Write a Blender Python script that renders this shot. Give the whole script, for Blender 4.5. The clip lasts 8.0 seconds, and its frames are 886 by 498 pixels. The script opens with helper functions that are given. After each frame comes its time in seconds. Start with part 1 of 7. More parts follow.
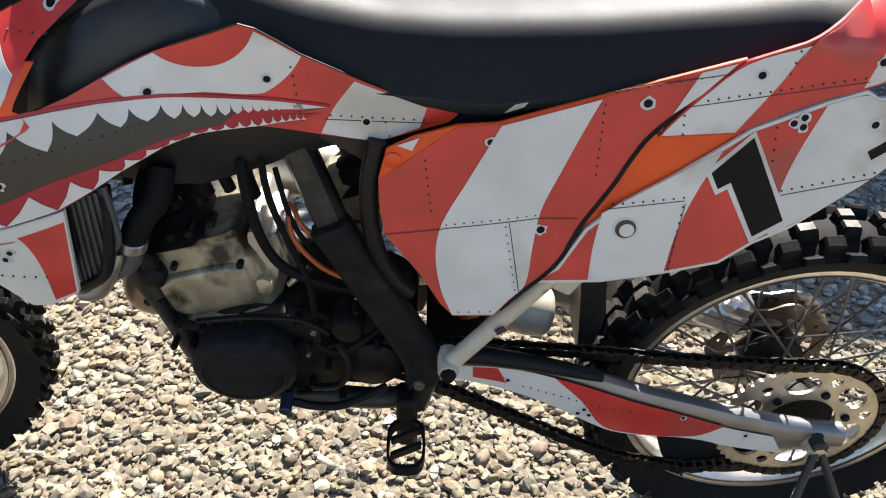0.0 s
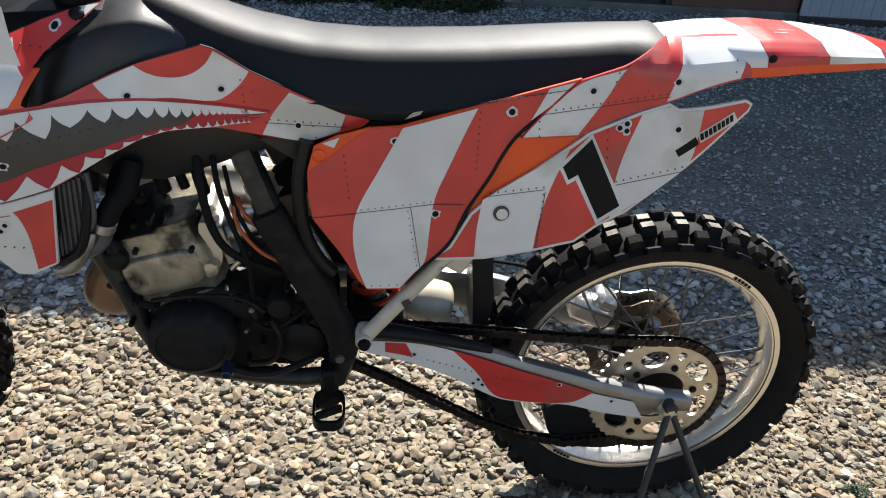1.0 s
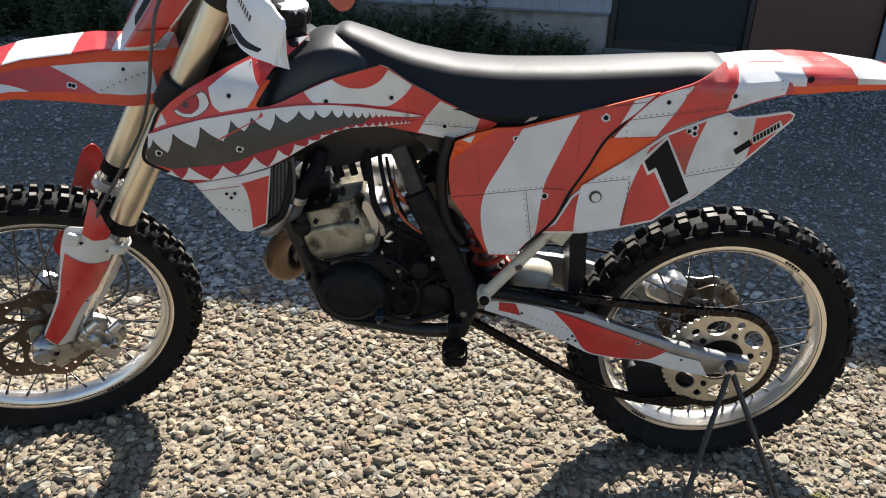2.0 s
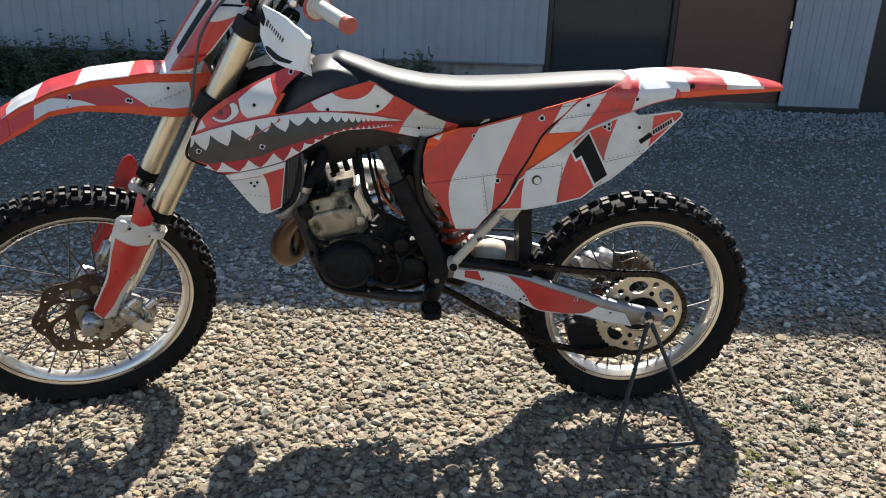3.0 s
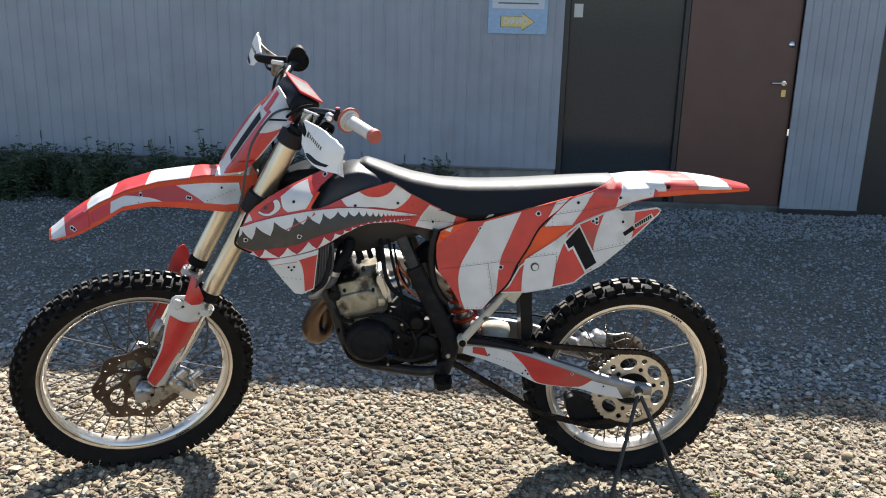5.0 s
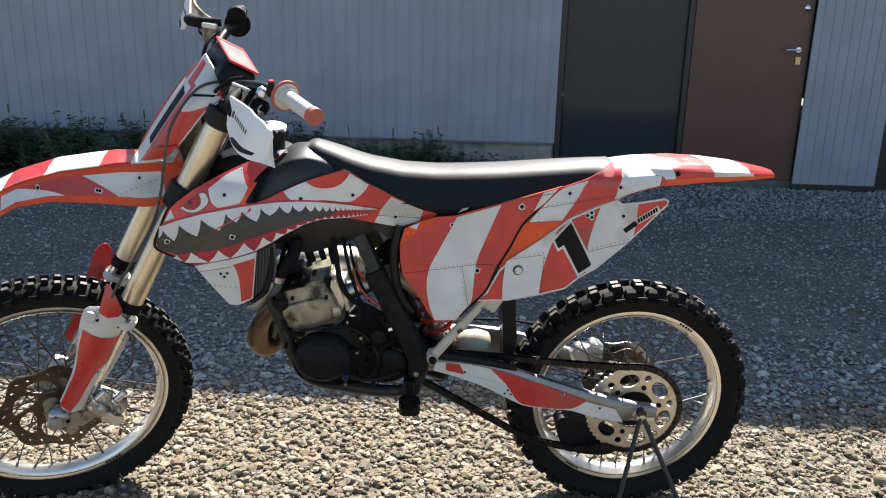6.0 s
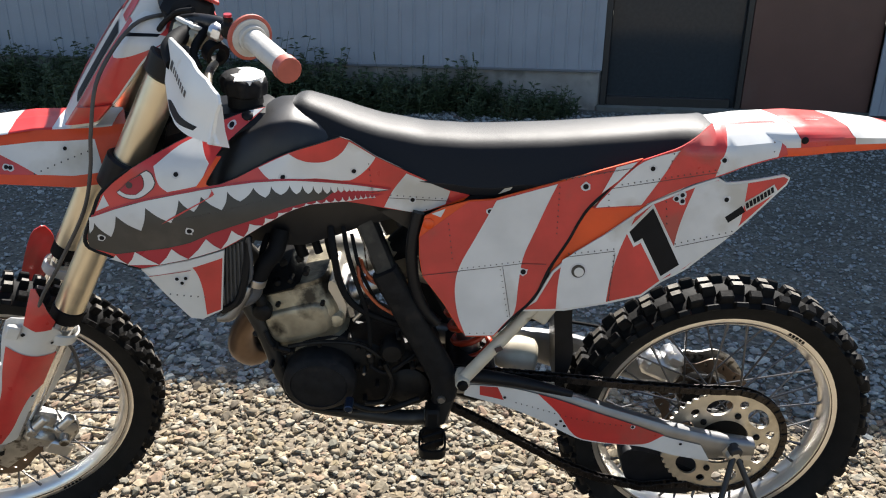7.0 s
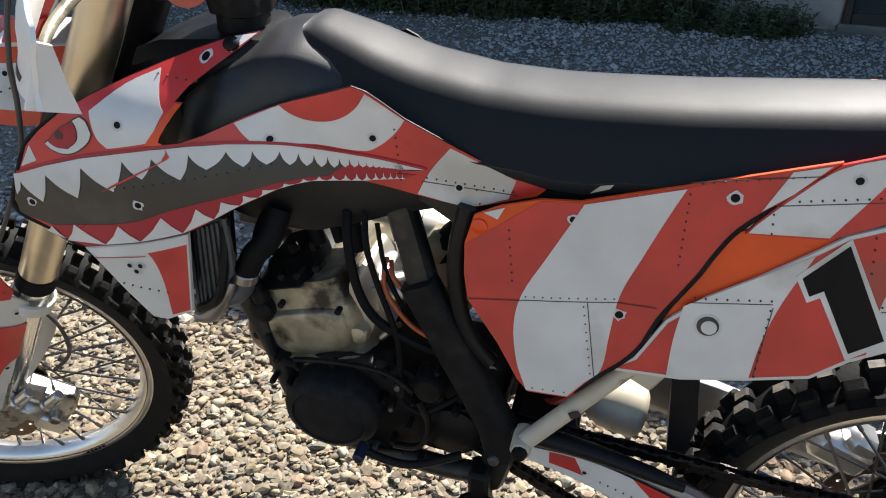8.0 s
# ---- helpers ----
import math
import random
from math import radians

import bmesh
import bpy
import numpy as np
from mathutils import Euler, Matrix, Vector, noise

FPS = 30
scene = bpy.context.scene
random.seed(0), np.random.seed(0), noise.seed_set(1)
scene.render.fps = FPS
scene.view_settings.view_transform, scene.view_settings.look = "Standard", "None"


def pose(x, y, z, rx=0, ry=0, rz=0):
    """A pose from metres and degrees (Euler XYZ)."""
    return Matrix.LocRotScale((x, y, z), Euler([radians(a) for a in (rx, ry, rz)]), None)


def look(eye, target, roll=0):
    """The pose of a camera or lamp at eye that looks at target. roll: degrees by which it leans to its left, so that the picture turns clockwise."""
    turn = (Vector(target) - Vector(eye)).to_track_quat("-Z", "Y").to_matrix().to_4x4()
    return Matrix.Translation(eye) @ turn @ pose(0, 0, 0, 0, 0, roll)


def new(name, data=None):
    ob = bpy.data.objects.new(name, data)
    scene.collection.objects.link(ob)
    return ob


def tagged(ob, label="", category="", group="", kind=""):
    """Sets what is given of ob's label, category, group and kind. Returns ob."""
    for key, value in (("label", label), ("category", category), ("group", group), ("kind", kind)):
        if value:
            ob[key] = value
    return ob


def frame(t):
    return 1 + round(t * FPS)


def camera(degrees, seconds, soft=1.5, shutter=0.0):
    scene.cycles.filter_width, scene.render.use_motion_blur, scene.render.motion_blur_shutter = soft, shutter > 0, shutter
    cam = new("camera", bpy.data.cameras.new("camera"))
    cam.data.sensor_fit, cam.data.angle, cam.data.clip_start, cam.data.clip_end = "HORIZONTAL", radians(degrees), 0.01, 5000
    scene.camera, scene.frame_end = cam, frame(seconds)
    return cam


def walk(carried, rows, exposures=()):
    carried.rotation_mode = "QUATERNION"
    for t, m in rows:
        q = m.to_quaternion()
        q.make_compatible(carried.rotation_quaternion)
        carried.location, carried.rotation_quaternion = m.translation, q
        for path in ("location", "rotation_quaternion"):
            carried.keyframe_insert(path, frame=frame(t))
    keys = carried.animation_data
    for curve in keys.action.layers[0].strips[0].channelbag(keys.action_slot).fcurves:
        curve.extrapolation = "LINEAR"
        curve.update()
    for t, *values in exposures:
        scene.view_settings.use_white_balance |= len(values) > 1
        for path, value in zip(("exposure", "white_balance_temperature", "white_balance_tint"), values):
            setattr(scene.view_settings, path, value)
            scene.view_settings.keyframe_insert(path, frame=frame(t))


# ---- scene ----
cam = camera(57.0, 8.0, soft=1.1)
PATH = [
    (0, (0.13, -0.888, 1.283), (0.254, 0.719, 0.098), 1.4),
    (0.2, (0.11, -0.951, 1.277), (0.357, 0.643, 0.095), 2.5),
    (0.5, (0.095, -1.044, 1.273), (0.443, 0.583, 0.163), 3.2),
    (0.75, (0.109, -1.12, 1.275), (0.478, 0.56, 0.255), 3.7),
    (1, (0.123, -1.196, 1.281), (0.436, 0.527, 0.316), 4.0),
    (1.25, (0.114, -1.272, 1.289), (0.346, 0.482, 0.358), 4.2),
    (1.5, (0.089, -1.366, 1.303), (0.224, 0.412, 0.398), 3.4),
    (1.7, (0.059, -1.455, 1.316), (0.165, 0.333, 0.428), 2.8),
    (2.8, (-0.135, -1.965, 1.327), (0.151, -0.137, 0.569), 2.6),
    (3, (-0.115, -2.069, 1.314), (0.155, -0.223, 0.592), 2.3),
    (3.5, (-0.079, -2.329, 1.351), (0.16, -0.442, 0.731), 1.0),
    (3.75, (-0.079, -2.371, 1.382), (0.148, -0.469, 0.805), 0.5),
    (4, (-0.082, -2.395, 1.398), (0.107, -0.473, 0.879), 0.2),
    (4.2, (-0.11, -2.424, 1.391), (0.059, -0.49, 0.911), 0.5),
    (5.3, (-0.131, -2.32, 1.353), (0.105, -0.397, 0.86), 2.4),
    (5.5, (-0.093, -2.247, 1.353), (0.141, -0.327, 0.848), 1.8),
    (6, (0.006, -1.999, 1.336), (0.221, -0.089, 0.782), 1.8),
    (6.25, (0.012, -1.867, 1.329), (0.223, 0.028, 0.727), 2.2),
    (6.5, (0.014, -1.735, 1.326), (0.189, 0.158, 0.707), 2.1),
    (6.75, (0.027, -1.601, 1.324), (0.192, 0.281, 0.667), 1.9),
    (7, (0.064, -1.462, 1.315), (0.193, 0.393, 0.579), 1.2),
    (7.25, (0.129, -1.316, 1.296), (0.168, 0.505, 0.47), 0.8),
    (7.5, (0.196, -1.175, 1.275), (0.11, 0.628, 0.415), 1.1),
    (7.7, (0.231, -1.075, 1.265), (0.039, 0.708, 0.378), 1.2),
    (8, (0.262, -0.938, 1.258), (-0.087, 0.781, 0.297), 0.9),
]
walk(cam, [(t, look(eye, target, roll)) for t, eye, target, roll in PATH],
     [(0.0, 1.62), (0.5, 1.46), (1.0, 1.30), (1.5, 1.26), (3.0, 1.31), (3.5, 1.40), (4.0, 1.45), (5.5, 1.53), (6.0, 1.46), (6.5, 1.37), (7.0, 1.33), (7.5, 1.34), (8.0, 1.35)])

# ---- light ----
SUN_SIDE, SUN_AHEAD = 0.30, 0.85          # metres that a shadow runs for each metre of height, to -x and to -y
world = bpy.data.worlds.new("world")
scene.world = world
world.use_nodes = True
sky = world.node_tree.nodes.new("ShaderNodeTexSky")
sky.sky_type = 'NISHITA'
sky.sun_disc = False
sky.sun_elevation = math.atan2(1, math.hypot(SUN_SIDE, SUN_AHEAD))
sky.sun_rotation = math.atan2(SUN_SIDE, SUN_AHEAD)
back = world.node_tree.nodes["Background"]
back.inputs[1].default_value = 0.075
world.node_tree.links.new(sky.outputs[0], back.inputs[0])
sun = new("sun", bpy.data.lights.new("sun", "SUN"))
sun.data.energy = 5.0
sun.data.angle = radians(0.6)
sun.data.color = (1.0, 0.95, 0.885)
sun.matrix_world = look((SUN_SIDE * 10, SUN_AHEAD * 10, 10), (0, 0, 0))


# ---- materials ----
def material(name, colour, rough=0.5, metal=0.0, vary=0.0, scale=40.0, bump=0.0, bump_scale=200.0, wear=None, wear_at=0.62, coat=0.0, gloss=0.5, worn_scale=9.0, uneven=0.12, sheen=0.0):
    """A painted, moulded or metal surface: fine grain, broad mottling, optional worn or dirty patches."""
    m = bpy.data.materials.new(name)
    m.use_nodes = True
    nt = m.node_tree
    bsdf = nt.nodes["Principled BSDF"]
    bsdf.inputs["Roughness"].default_value = rough
    bsdf.inputs["Metallic"].default_value = metal
    bsdf.inputs["Coat Weight"].default_value = coat
    bsdf.inputs["Specular IOR Level"].default_value = gloss
    bsdf.inputs["Sheen Weight"].default_value = sheen
    bsdf.inputs["Sheen Roughness"].default_value = 0.45
    tc = nt.nodes.new("ShaderNodeTexCoord")
    link = nt.links.new

    def noise_node(s, detail=4.0):
        n = nt.nodes.new("ShaderNodeTexNoise")
        n.inputs["Scale"].default_value = s
        n.inputs["Detail"].default_value = detail
        link(tc.outputs["Object"], n.inputs["Vector"])
        return n

    def mix(a, b, fac):
        x = nt.nodes.new("ShaderNodeMix")
        x.data_type = 'RGBA'
        for sock, v in ((x.inputs[6], a), (x.inputs[7], b)):
            if isinstance(v, tuple):
                sock.default_value = (*v, 1)
            else:
                link(v, sock)
        link(fac, x.inputs[0])
        return x.outputs[2]

    def ramp(fac, lo, hi):
        r = nt.nodes.new("ShaderNodeMapRange")
        r.inputs[1].default_value, r.inputs[2].default_value = lo, hi
        link(fac, r.inputs[0])
        return r.outputs[0]

    out = colour
    if vary:
        dark = tuple(c * (1 - vary) for c in colour)
        light = tuple(min(1, c * (1 + vary)) for c in colour)
        out = mix(dark, light, ramp(noise_node(scale).outputs[0], 0.3, 0.7))
    if wear:
        out = mix(out if not isinstance(out, tuple) else out, wear, ramp(noise_node(worn_scale, 8.0).outputs[0], wear_at, wear_at + 0.12))
    if isinstance(out, tuple):
        bsdf.inputs["Base Color"].default_value = (*out, 1)
    else:
        link(out, bsdf.inputs["Base Color"])
    rr = nt.nodes.new("ShaderNodeMapRange")
    rr.inputs[3].default_value, rr.inputs[4].default_value = max(0.03, rough - uneven), min(1, rough + uneven)
    link(noise_node(23.0, 6.0).outputs[0], rr.inputs[0])
    link(rr.outputs[0], bsdf.inputs["Roughness"])
    if bump:
        b = nt.nodes.new("ShaderNodeBump")
        b.inputs["Strength"].default_value = bump
        b.inputs["Distance"].default_value = 0.002
        link(noise_node(bump_scale, 3.0).outputs[0], b.inputs["Height"])
        link(b.outputs[0], bsdf.inputs["Normal"])
    return m


M = {
    "red": material("red_vinyl", (0.52, 0.034, 0.029), 0.32, coat=0.22, vary=0.18, scale=14, bump=0.06, bump_scale=90, wear=(0.36, 0.055, 0.042), wear_at=0.57),
    "white": material("white_vinyl", (0.62, 0.62, 0.60), 0.34, coat=0.22, vary=0.10, scale=11, bump=0.06, bump_scale=90, wear=(0.47, 0.45, 0.40), wear_at=0.57, worn_scale=6.5),
    "lip": material("crimson_vinyl", (0.36, 0.014, 0.03), 0.32, vary=0.1, scale=14),
    "mouth": material("dark_grey_vinyl", (0.040, 0.037, 0.032), 0.38, vary=0.2, scale=18, wear=(0.07, 0.06, 0.05), wear_at=0.58),
    "black_vinyl": material("black_vinyl", (0.006, 0.0065, 0.008), 0.45, vary=0.2, gloss=0.14),
    "seam": material("seam_print", (0.05, 0.03, 0.03), 0.45),
    "rivet": material("rivet_print", (0.035, 0.03, 0.03), 0.45),
    "ring": material("silver_print", (0.55, 0.55, 0.55), 0.35, vary=0.1),
    "orange": material("orange_plastic", (0.72, 0.075, 0.008), 0.38, vary=0.10, scale=20, bump=0.08, bump_scale=150, wear=(0.55, 0.10, 0.04), wear_at=0.66),
    "white_plastic": material("white_plastic", (0.60, 0.59, 0.55), 0.42, vary=0.06, scale=12, wear=(0.40, 0.36, 0.28), wear_at=0.62),
    "black_plastic": material("black_plastic", (0.008, 0.0085, 0.010), 0.42, vary=0.25, scale=30, bump=0.12, bump_scale=220, wear=(0.020, 0.019, 0.018), wear_at=0.62, gloss=0.18),
    "matte_black": material("matte_black_rubber", (0.011, 0.011, 0.0115), 0.60, vary=0.3, scale=60, bump=0.2, bump_scale=260, wear=(0.022, 0.020, 0.018), wear_at=0.58, worn_scale=26, gloss=0.14),
    "seat": material("seat_vinyl", (0.0065, 0.007, 0.0085), 0.50, vary=0.15, scale=300, bump=0.16, bump_scale=1500, wear=(0.008, 0.008, 0.009), wear_at=0.58, gloss=0.21, uneven=0.04, sheen=0.28),
    "tank": material("scratched_tank_plastic", (0.008, 0.008, 0.009), 0.40, vary=0.2, scale=60, bump=0.07, bump_scale=420, wear=(0.018, 0.018, 0.018), wear_at=0.58, worn_scale=18, gloss=0.50, uneven=0.08, sheen=0.06),
    "guard_white": material("guard_plastic", (0.78, 0.77, 0.73), 0.40, vary=0.05, scale=12, wear=(0.62, 0.52, 0.34), wear_at=0.60, worn_scale=14),
    "cream": material("cream_plastic", (0.52, 0.47, 0.37), 0.45, vary=0.1, scale=30, wear=(0.16, 0.13, 0.09), wear_at=0.62, worn_scale=30),
    "rubber": material("tyre_rubber", (0.006, 0.006, 0.006), 0.72, vary=0.3, scale=35, bump=0.25, bump_scale=160, wear=(0.022, 0.020, 0.017), wear_at=0.60, gloss=0.2),
    "knob": material("worn_knob_rubber", (0.0085, 0.0082, 0.008), 0.58, vary=0.35, scale=50, bump=0.3, bump_scale=180, wear=(0.024, 0.021, 0.018), wear_at=0.60, worn_scale=40, gloss=0.12),
    "tread_dust": material("dusty_tread_top", (0.135, 0.122, 0.102), 0.6, vary=0.40, scale=60, bump=0.3, bump_scale=180, wear=(0.060, 0.054, 0.045), wear_at=0.56, worn_scale=45, gloss=0.4),
    "grey_hose": material("grey_braided_hose", (0.055, 0.052, 0.05), 0.5, vary=0.2),
    "hose": material("hose_rubber", (0.007, 0.007, 0.0075), 0.66, vary=0.2, gloss=0.12),
    "alu": material("aluminium", (0.62, 0.62, 0.62), 0.34, 1.0, vary=0.12, scale=25, bump=0.05, bump_scale=120, wear=(0.40, 0.38, 0.35), wear_at=0.6),
    "lug_metal": material("stained_cast_metal", (0.46, 0.45, 0.43), 0.36, 1.0, vary=0.3, scale=30, bump=0.25, bump_scale=160, wear=(0.10, 0.09, 0.075), wear_at=0.52, worn_scale=60),
    "swingarm": material("satin_swingarm", (0.26, 0.262, 0.265), 0.46, 1.0, vary=0.12, scale=25, bump=0.05, bump_scale=120, wear=(0.24, 0.23, 0.215), wear_at=0.6),
    "rim": material("anodised_rim", (0.78, 0.76, 0.72), 0.34, 1.0, vary=0.08, scale=18, wear=(0.42, 0.36, 0.28), wear_at=0.60),
    "cast": material("cast_aluminium", (0.36, 0.32, 0.23), 0.42, 0.45, vary=0.55, scale=11, bump=0.5, bump_scale=190, wear=(0.034, 0.028, 0.019), wear_at=0.48, worn_scale=13),
    "cast_dark": material("black_crankcase", (0.009, 0.0084, 0.0078), 0.48, 0.1, vary=0.3, scale=26, bump=0.25, bump_scale=180, wear=(0.030, 0.025, 0.019), wear_at=0.60, worn_scale=22, gloss=0.16),
    "frame": material("black_frame_paint", (0.010, 0.010, 0.011), 0.40, vary=0.2, scale=22, bump=0.1, bump_scale=140, wear=(0.022, 0.021, 0.019), wear_at=0.60, gloss=0.22),
    "fork": material("gold_fork_tube", (0.70, 0.63, 0.49), 0.36, 1.0, vary=0.07, scale=10, bump=0.03, bump_scale=100, wear=(0.56, 0.50, 0.40), wear_at=0.60),
    "frame_worn": material("worn_frame_paint", (0.024, 0.023, 0.021), 0.42, 0.2, vary=0.25, scale=22, bump=0.1, bump_scale=140, wear=(0.060, 0.055, 0.046), wear_at=0.58, worn_scale=16, gloss=0.35),
    "chrome": material("hard_chrome", (0.75, 0.75, 0.75), 0.12, 1.0),
    "steel": material("steel", (0.50, 0.49, 0.47), 0.35, 1.0, vary=0.15, wear=(0.22, 0.16, 0.11), wear_at=0.6),
    "spoke": material("spoke_steel", (0.13, 0.13, 0.135), 0.38, 1.0, vary=0.1),
    "disc": material("brake_disc_steel", (0.135, 0.105, 0.085), 0.45, 1.0, vary=0.2, wear=(0.10, 0.07, 0.05), wear_at=0.55),
    "sprocket": material("sprocket_aluminium", (0.60, 0.56, 0.48), 0.42, 1.0, vary=0.12, wear=(0.34, 0.29, 0.22), wear_at=0.58),
    "chain": material("oily_chain_steel", (0.040, 0.036, 0.034), 0.42, 1.0, vary=0.3, wear=(0.05, 0.035, 0.025), wear_at=0.55),
    "bronze": material("heat_tinted_pipe", (0.12, 0.085, 0.064), 0.34, 1.0, vary=0.25, scale=14, wear=(0.09, 0.058, 0.040), wear_at=0.52),
    "pipe": material("nickel_pipe", (0.66, 0.63, 0.57), 0.44, 0.85, vary=0.15, scale=14, wear=(0.34, 0.27, 0.18), wear_at=0.58),
    "spring": material("orange_spring_paint", (0.40, 0.035, 0.010), 0.35, vary=0.15),
    "blue": material("blue_anodised", (0.035, 0.055, 0.10), 0.4, 0.8, vary=0.2),
    "grip": material("grey_grip_rubber", (0.52, 0.50, 0.46), 0.62, vary=0.08, bump=0.3, bump_scale=400, wear=(0.30, 0.25, 0.2), wear_at=0.64),
    "grip_end": material("red_grip_rubber", (0.42, 0.10, 0.07), 0.6, vary=0.15, wear=(0.30, 0.12, 0.09), wear_at=0.58),
    "stand": material("black_steel_tube", (0.014, 0.014, 0.015), 0.45, vary=0.2),
    "wire": material("orange_cable", (0.40, 0.085, 0.025), 0.42),
    "fin_grey": material("grey_fin_plastic", (0.052, 0.056, 0.062), 0.45, vary=0.25, scale=40, wear=(0.09, 0.088, 0.08), wear_at=0.60, worn_scale=30),
    "radiator": material("radiator_fins", (0.05, 0.055, 0.06), 0.5, 0.6, vary=0.25),
}


def stone_material(name, tones, rough, lo, hi):
    """Stones of many greys and tans, one tone to a stone, with dusty mottling."""
    m = bpy.data.materials.new(name)
    m.use_nodes = True
    nt = m.node_tree
    link = nt.links.new
    bsdf = nt.nodes["Principled BSDF"]
    bsdf.inputs["Roughness"].default_value = rough
    bsdf.inputs["Specular IOR Level"].default_value = 0.15
    geo = nt.nodes.new("ShaderNodeNewGeometry")
    ramp = nt.nodes.new("ShaderNodeValToRGB")
    ramp.color_ramp.elements[0].color = (*tones[0], 1)
    ramp.color_ramp.elements[1].color = (*tones[-1], 1)
    for i, c in enumerate(tones[1:-1]):
        ramp.color_ramp.elements.new((i + 1) / (len(tones) - 1)).color = (*c, 1)
    link(geo.outputs["Random Per Island"], ramp.inputs[0])
    tc = nt.nodes.new("ShaderNodeTexCoord")
    n = nt.nodes.new("ShaderNodeTexNoise")
    n.inputs["Scale"].default_value = 70
    n.inputs["Detail"].default_value = 6
    link(tc.outputs["Object"], n.inputs["Vector"])
    r = nt.nodes.new("ShaderNodeMapRange")
    r.inputs[1].default_value, r.inputs[2].default_value, r.inputs[3].default_value, r.inputs[4].default_value = 0.3, 0.7, lo, hi
    link(n.outputs[0], r.inputs[0])
    x = nt.nodes.new("ShaderNodeMix")
    x.data_type, x.blend_type = 'RGBA', 'MULTIPLY'
    x.inputs[0].default_value = 1
    link(ramp.outputs[0], x.inputs[6])
    link(r.outputs[0], x.inputs[7])
    link(x.outputs[2], bsdf.inputs["Base Color"])
    b = nt.nodes.new("ShaderNodeBump")
    b.inputs["Strength"].default_value, b.inputs["Distance"].default_value = 0.35, 0.003
    link(n.outputs[0], b.inputs["Height"])
    link(b.outputs[0], bsdf.inputs["Normal"])
    return m


M["stone"] = stone_material("river_gravel", [tuple(k_ * (0.84 * c + 0.16 * m_) for c, m_, k_ in zip(q, (0.368, 0.302, 0.218), (0.765, 0.742, 0.705))) for q in ((0.125, 0.110, 0.090), (0.285, 0.245, 0.185), (0.420, 0.352, 0.250), (0.185, 0.190, 0.162), (0.543, 0.460, 0.330), (0.365, 0.258, 0.190), (0.300, 0.300, 0.262), (0.470, 0.440, 0.360), (0.165, 0.135, 0.102), (0.400, 0.335, 0.215), (0.720, 0.680, 0.580))], 0.72, 0.66, 1.15)
# Building shade put into the stones' colour: greyer and bluer than the pebbles.
M["shade_stone"] = stone_material("shade_gravel", [(0.156 + 0.74 * q[0], 0.166 + 0.79 * q[1], 0.165 + 0.79 * q[2]) for q in ((0.100, 0.107, 0.111), (0.184, 0.192, 0.196), (0.255, 0.255, 0.244), (0.142, 0.149, 0.160), (0.300, 0.302, 0.280), (0.121, 0.127, 0.138), (0.213, 0.216, 0.213), (0.345, 0.347, 0.330))], 0.8, 0.72, 1.15)
# Coarser stones near the shade line, with shade in their colour too.
M["shade_line_stone"] = stone_material("shade_line_gravel", [(1.45 * q[0], 1.52 * q[1], 1.46 * q[2]) for q in ((0.100, 0.107, 0.111), (0.184, 0.192, 0.196), (0.255, 0.255, 0.244), (0.142, 0.149, 0.160), (0.300, 0.302, 0.280), (0.121, 0.127, 0.138), (0.213, 0.216, 0.213), (0.345, 0.347, 0.330))], 0.8, 0.72, 1.15)


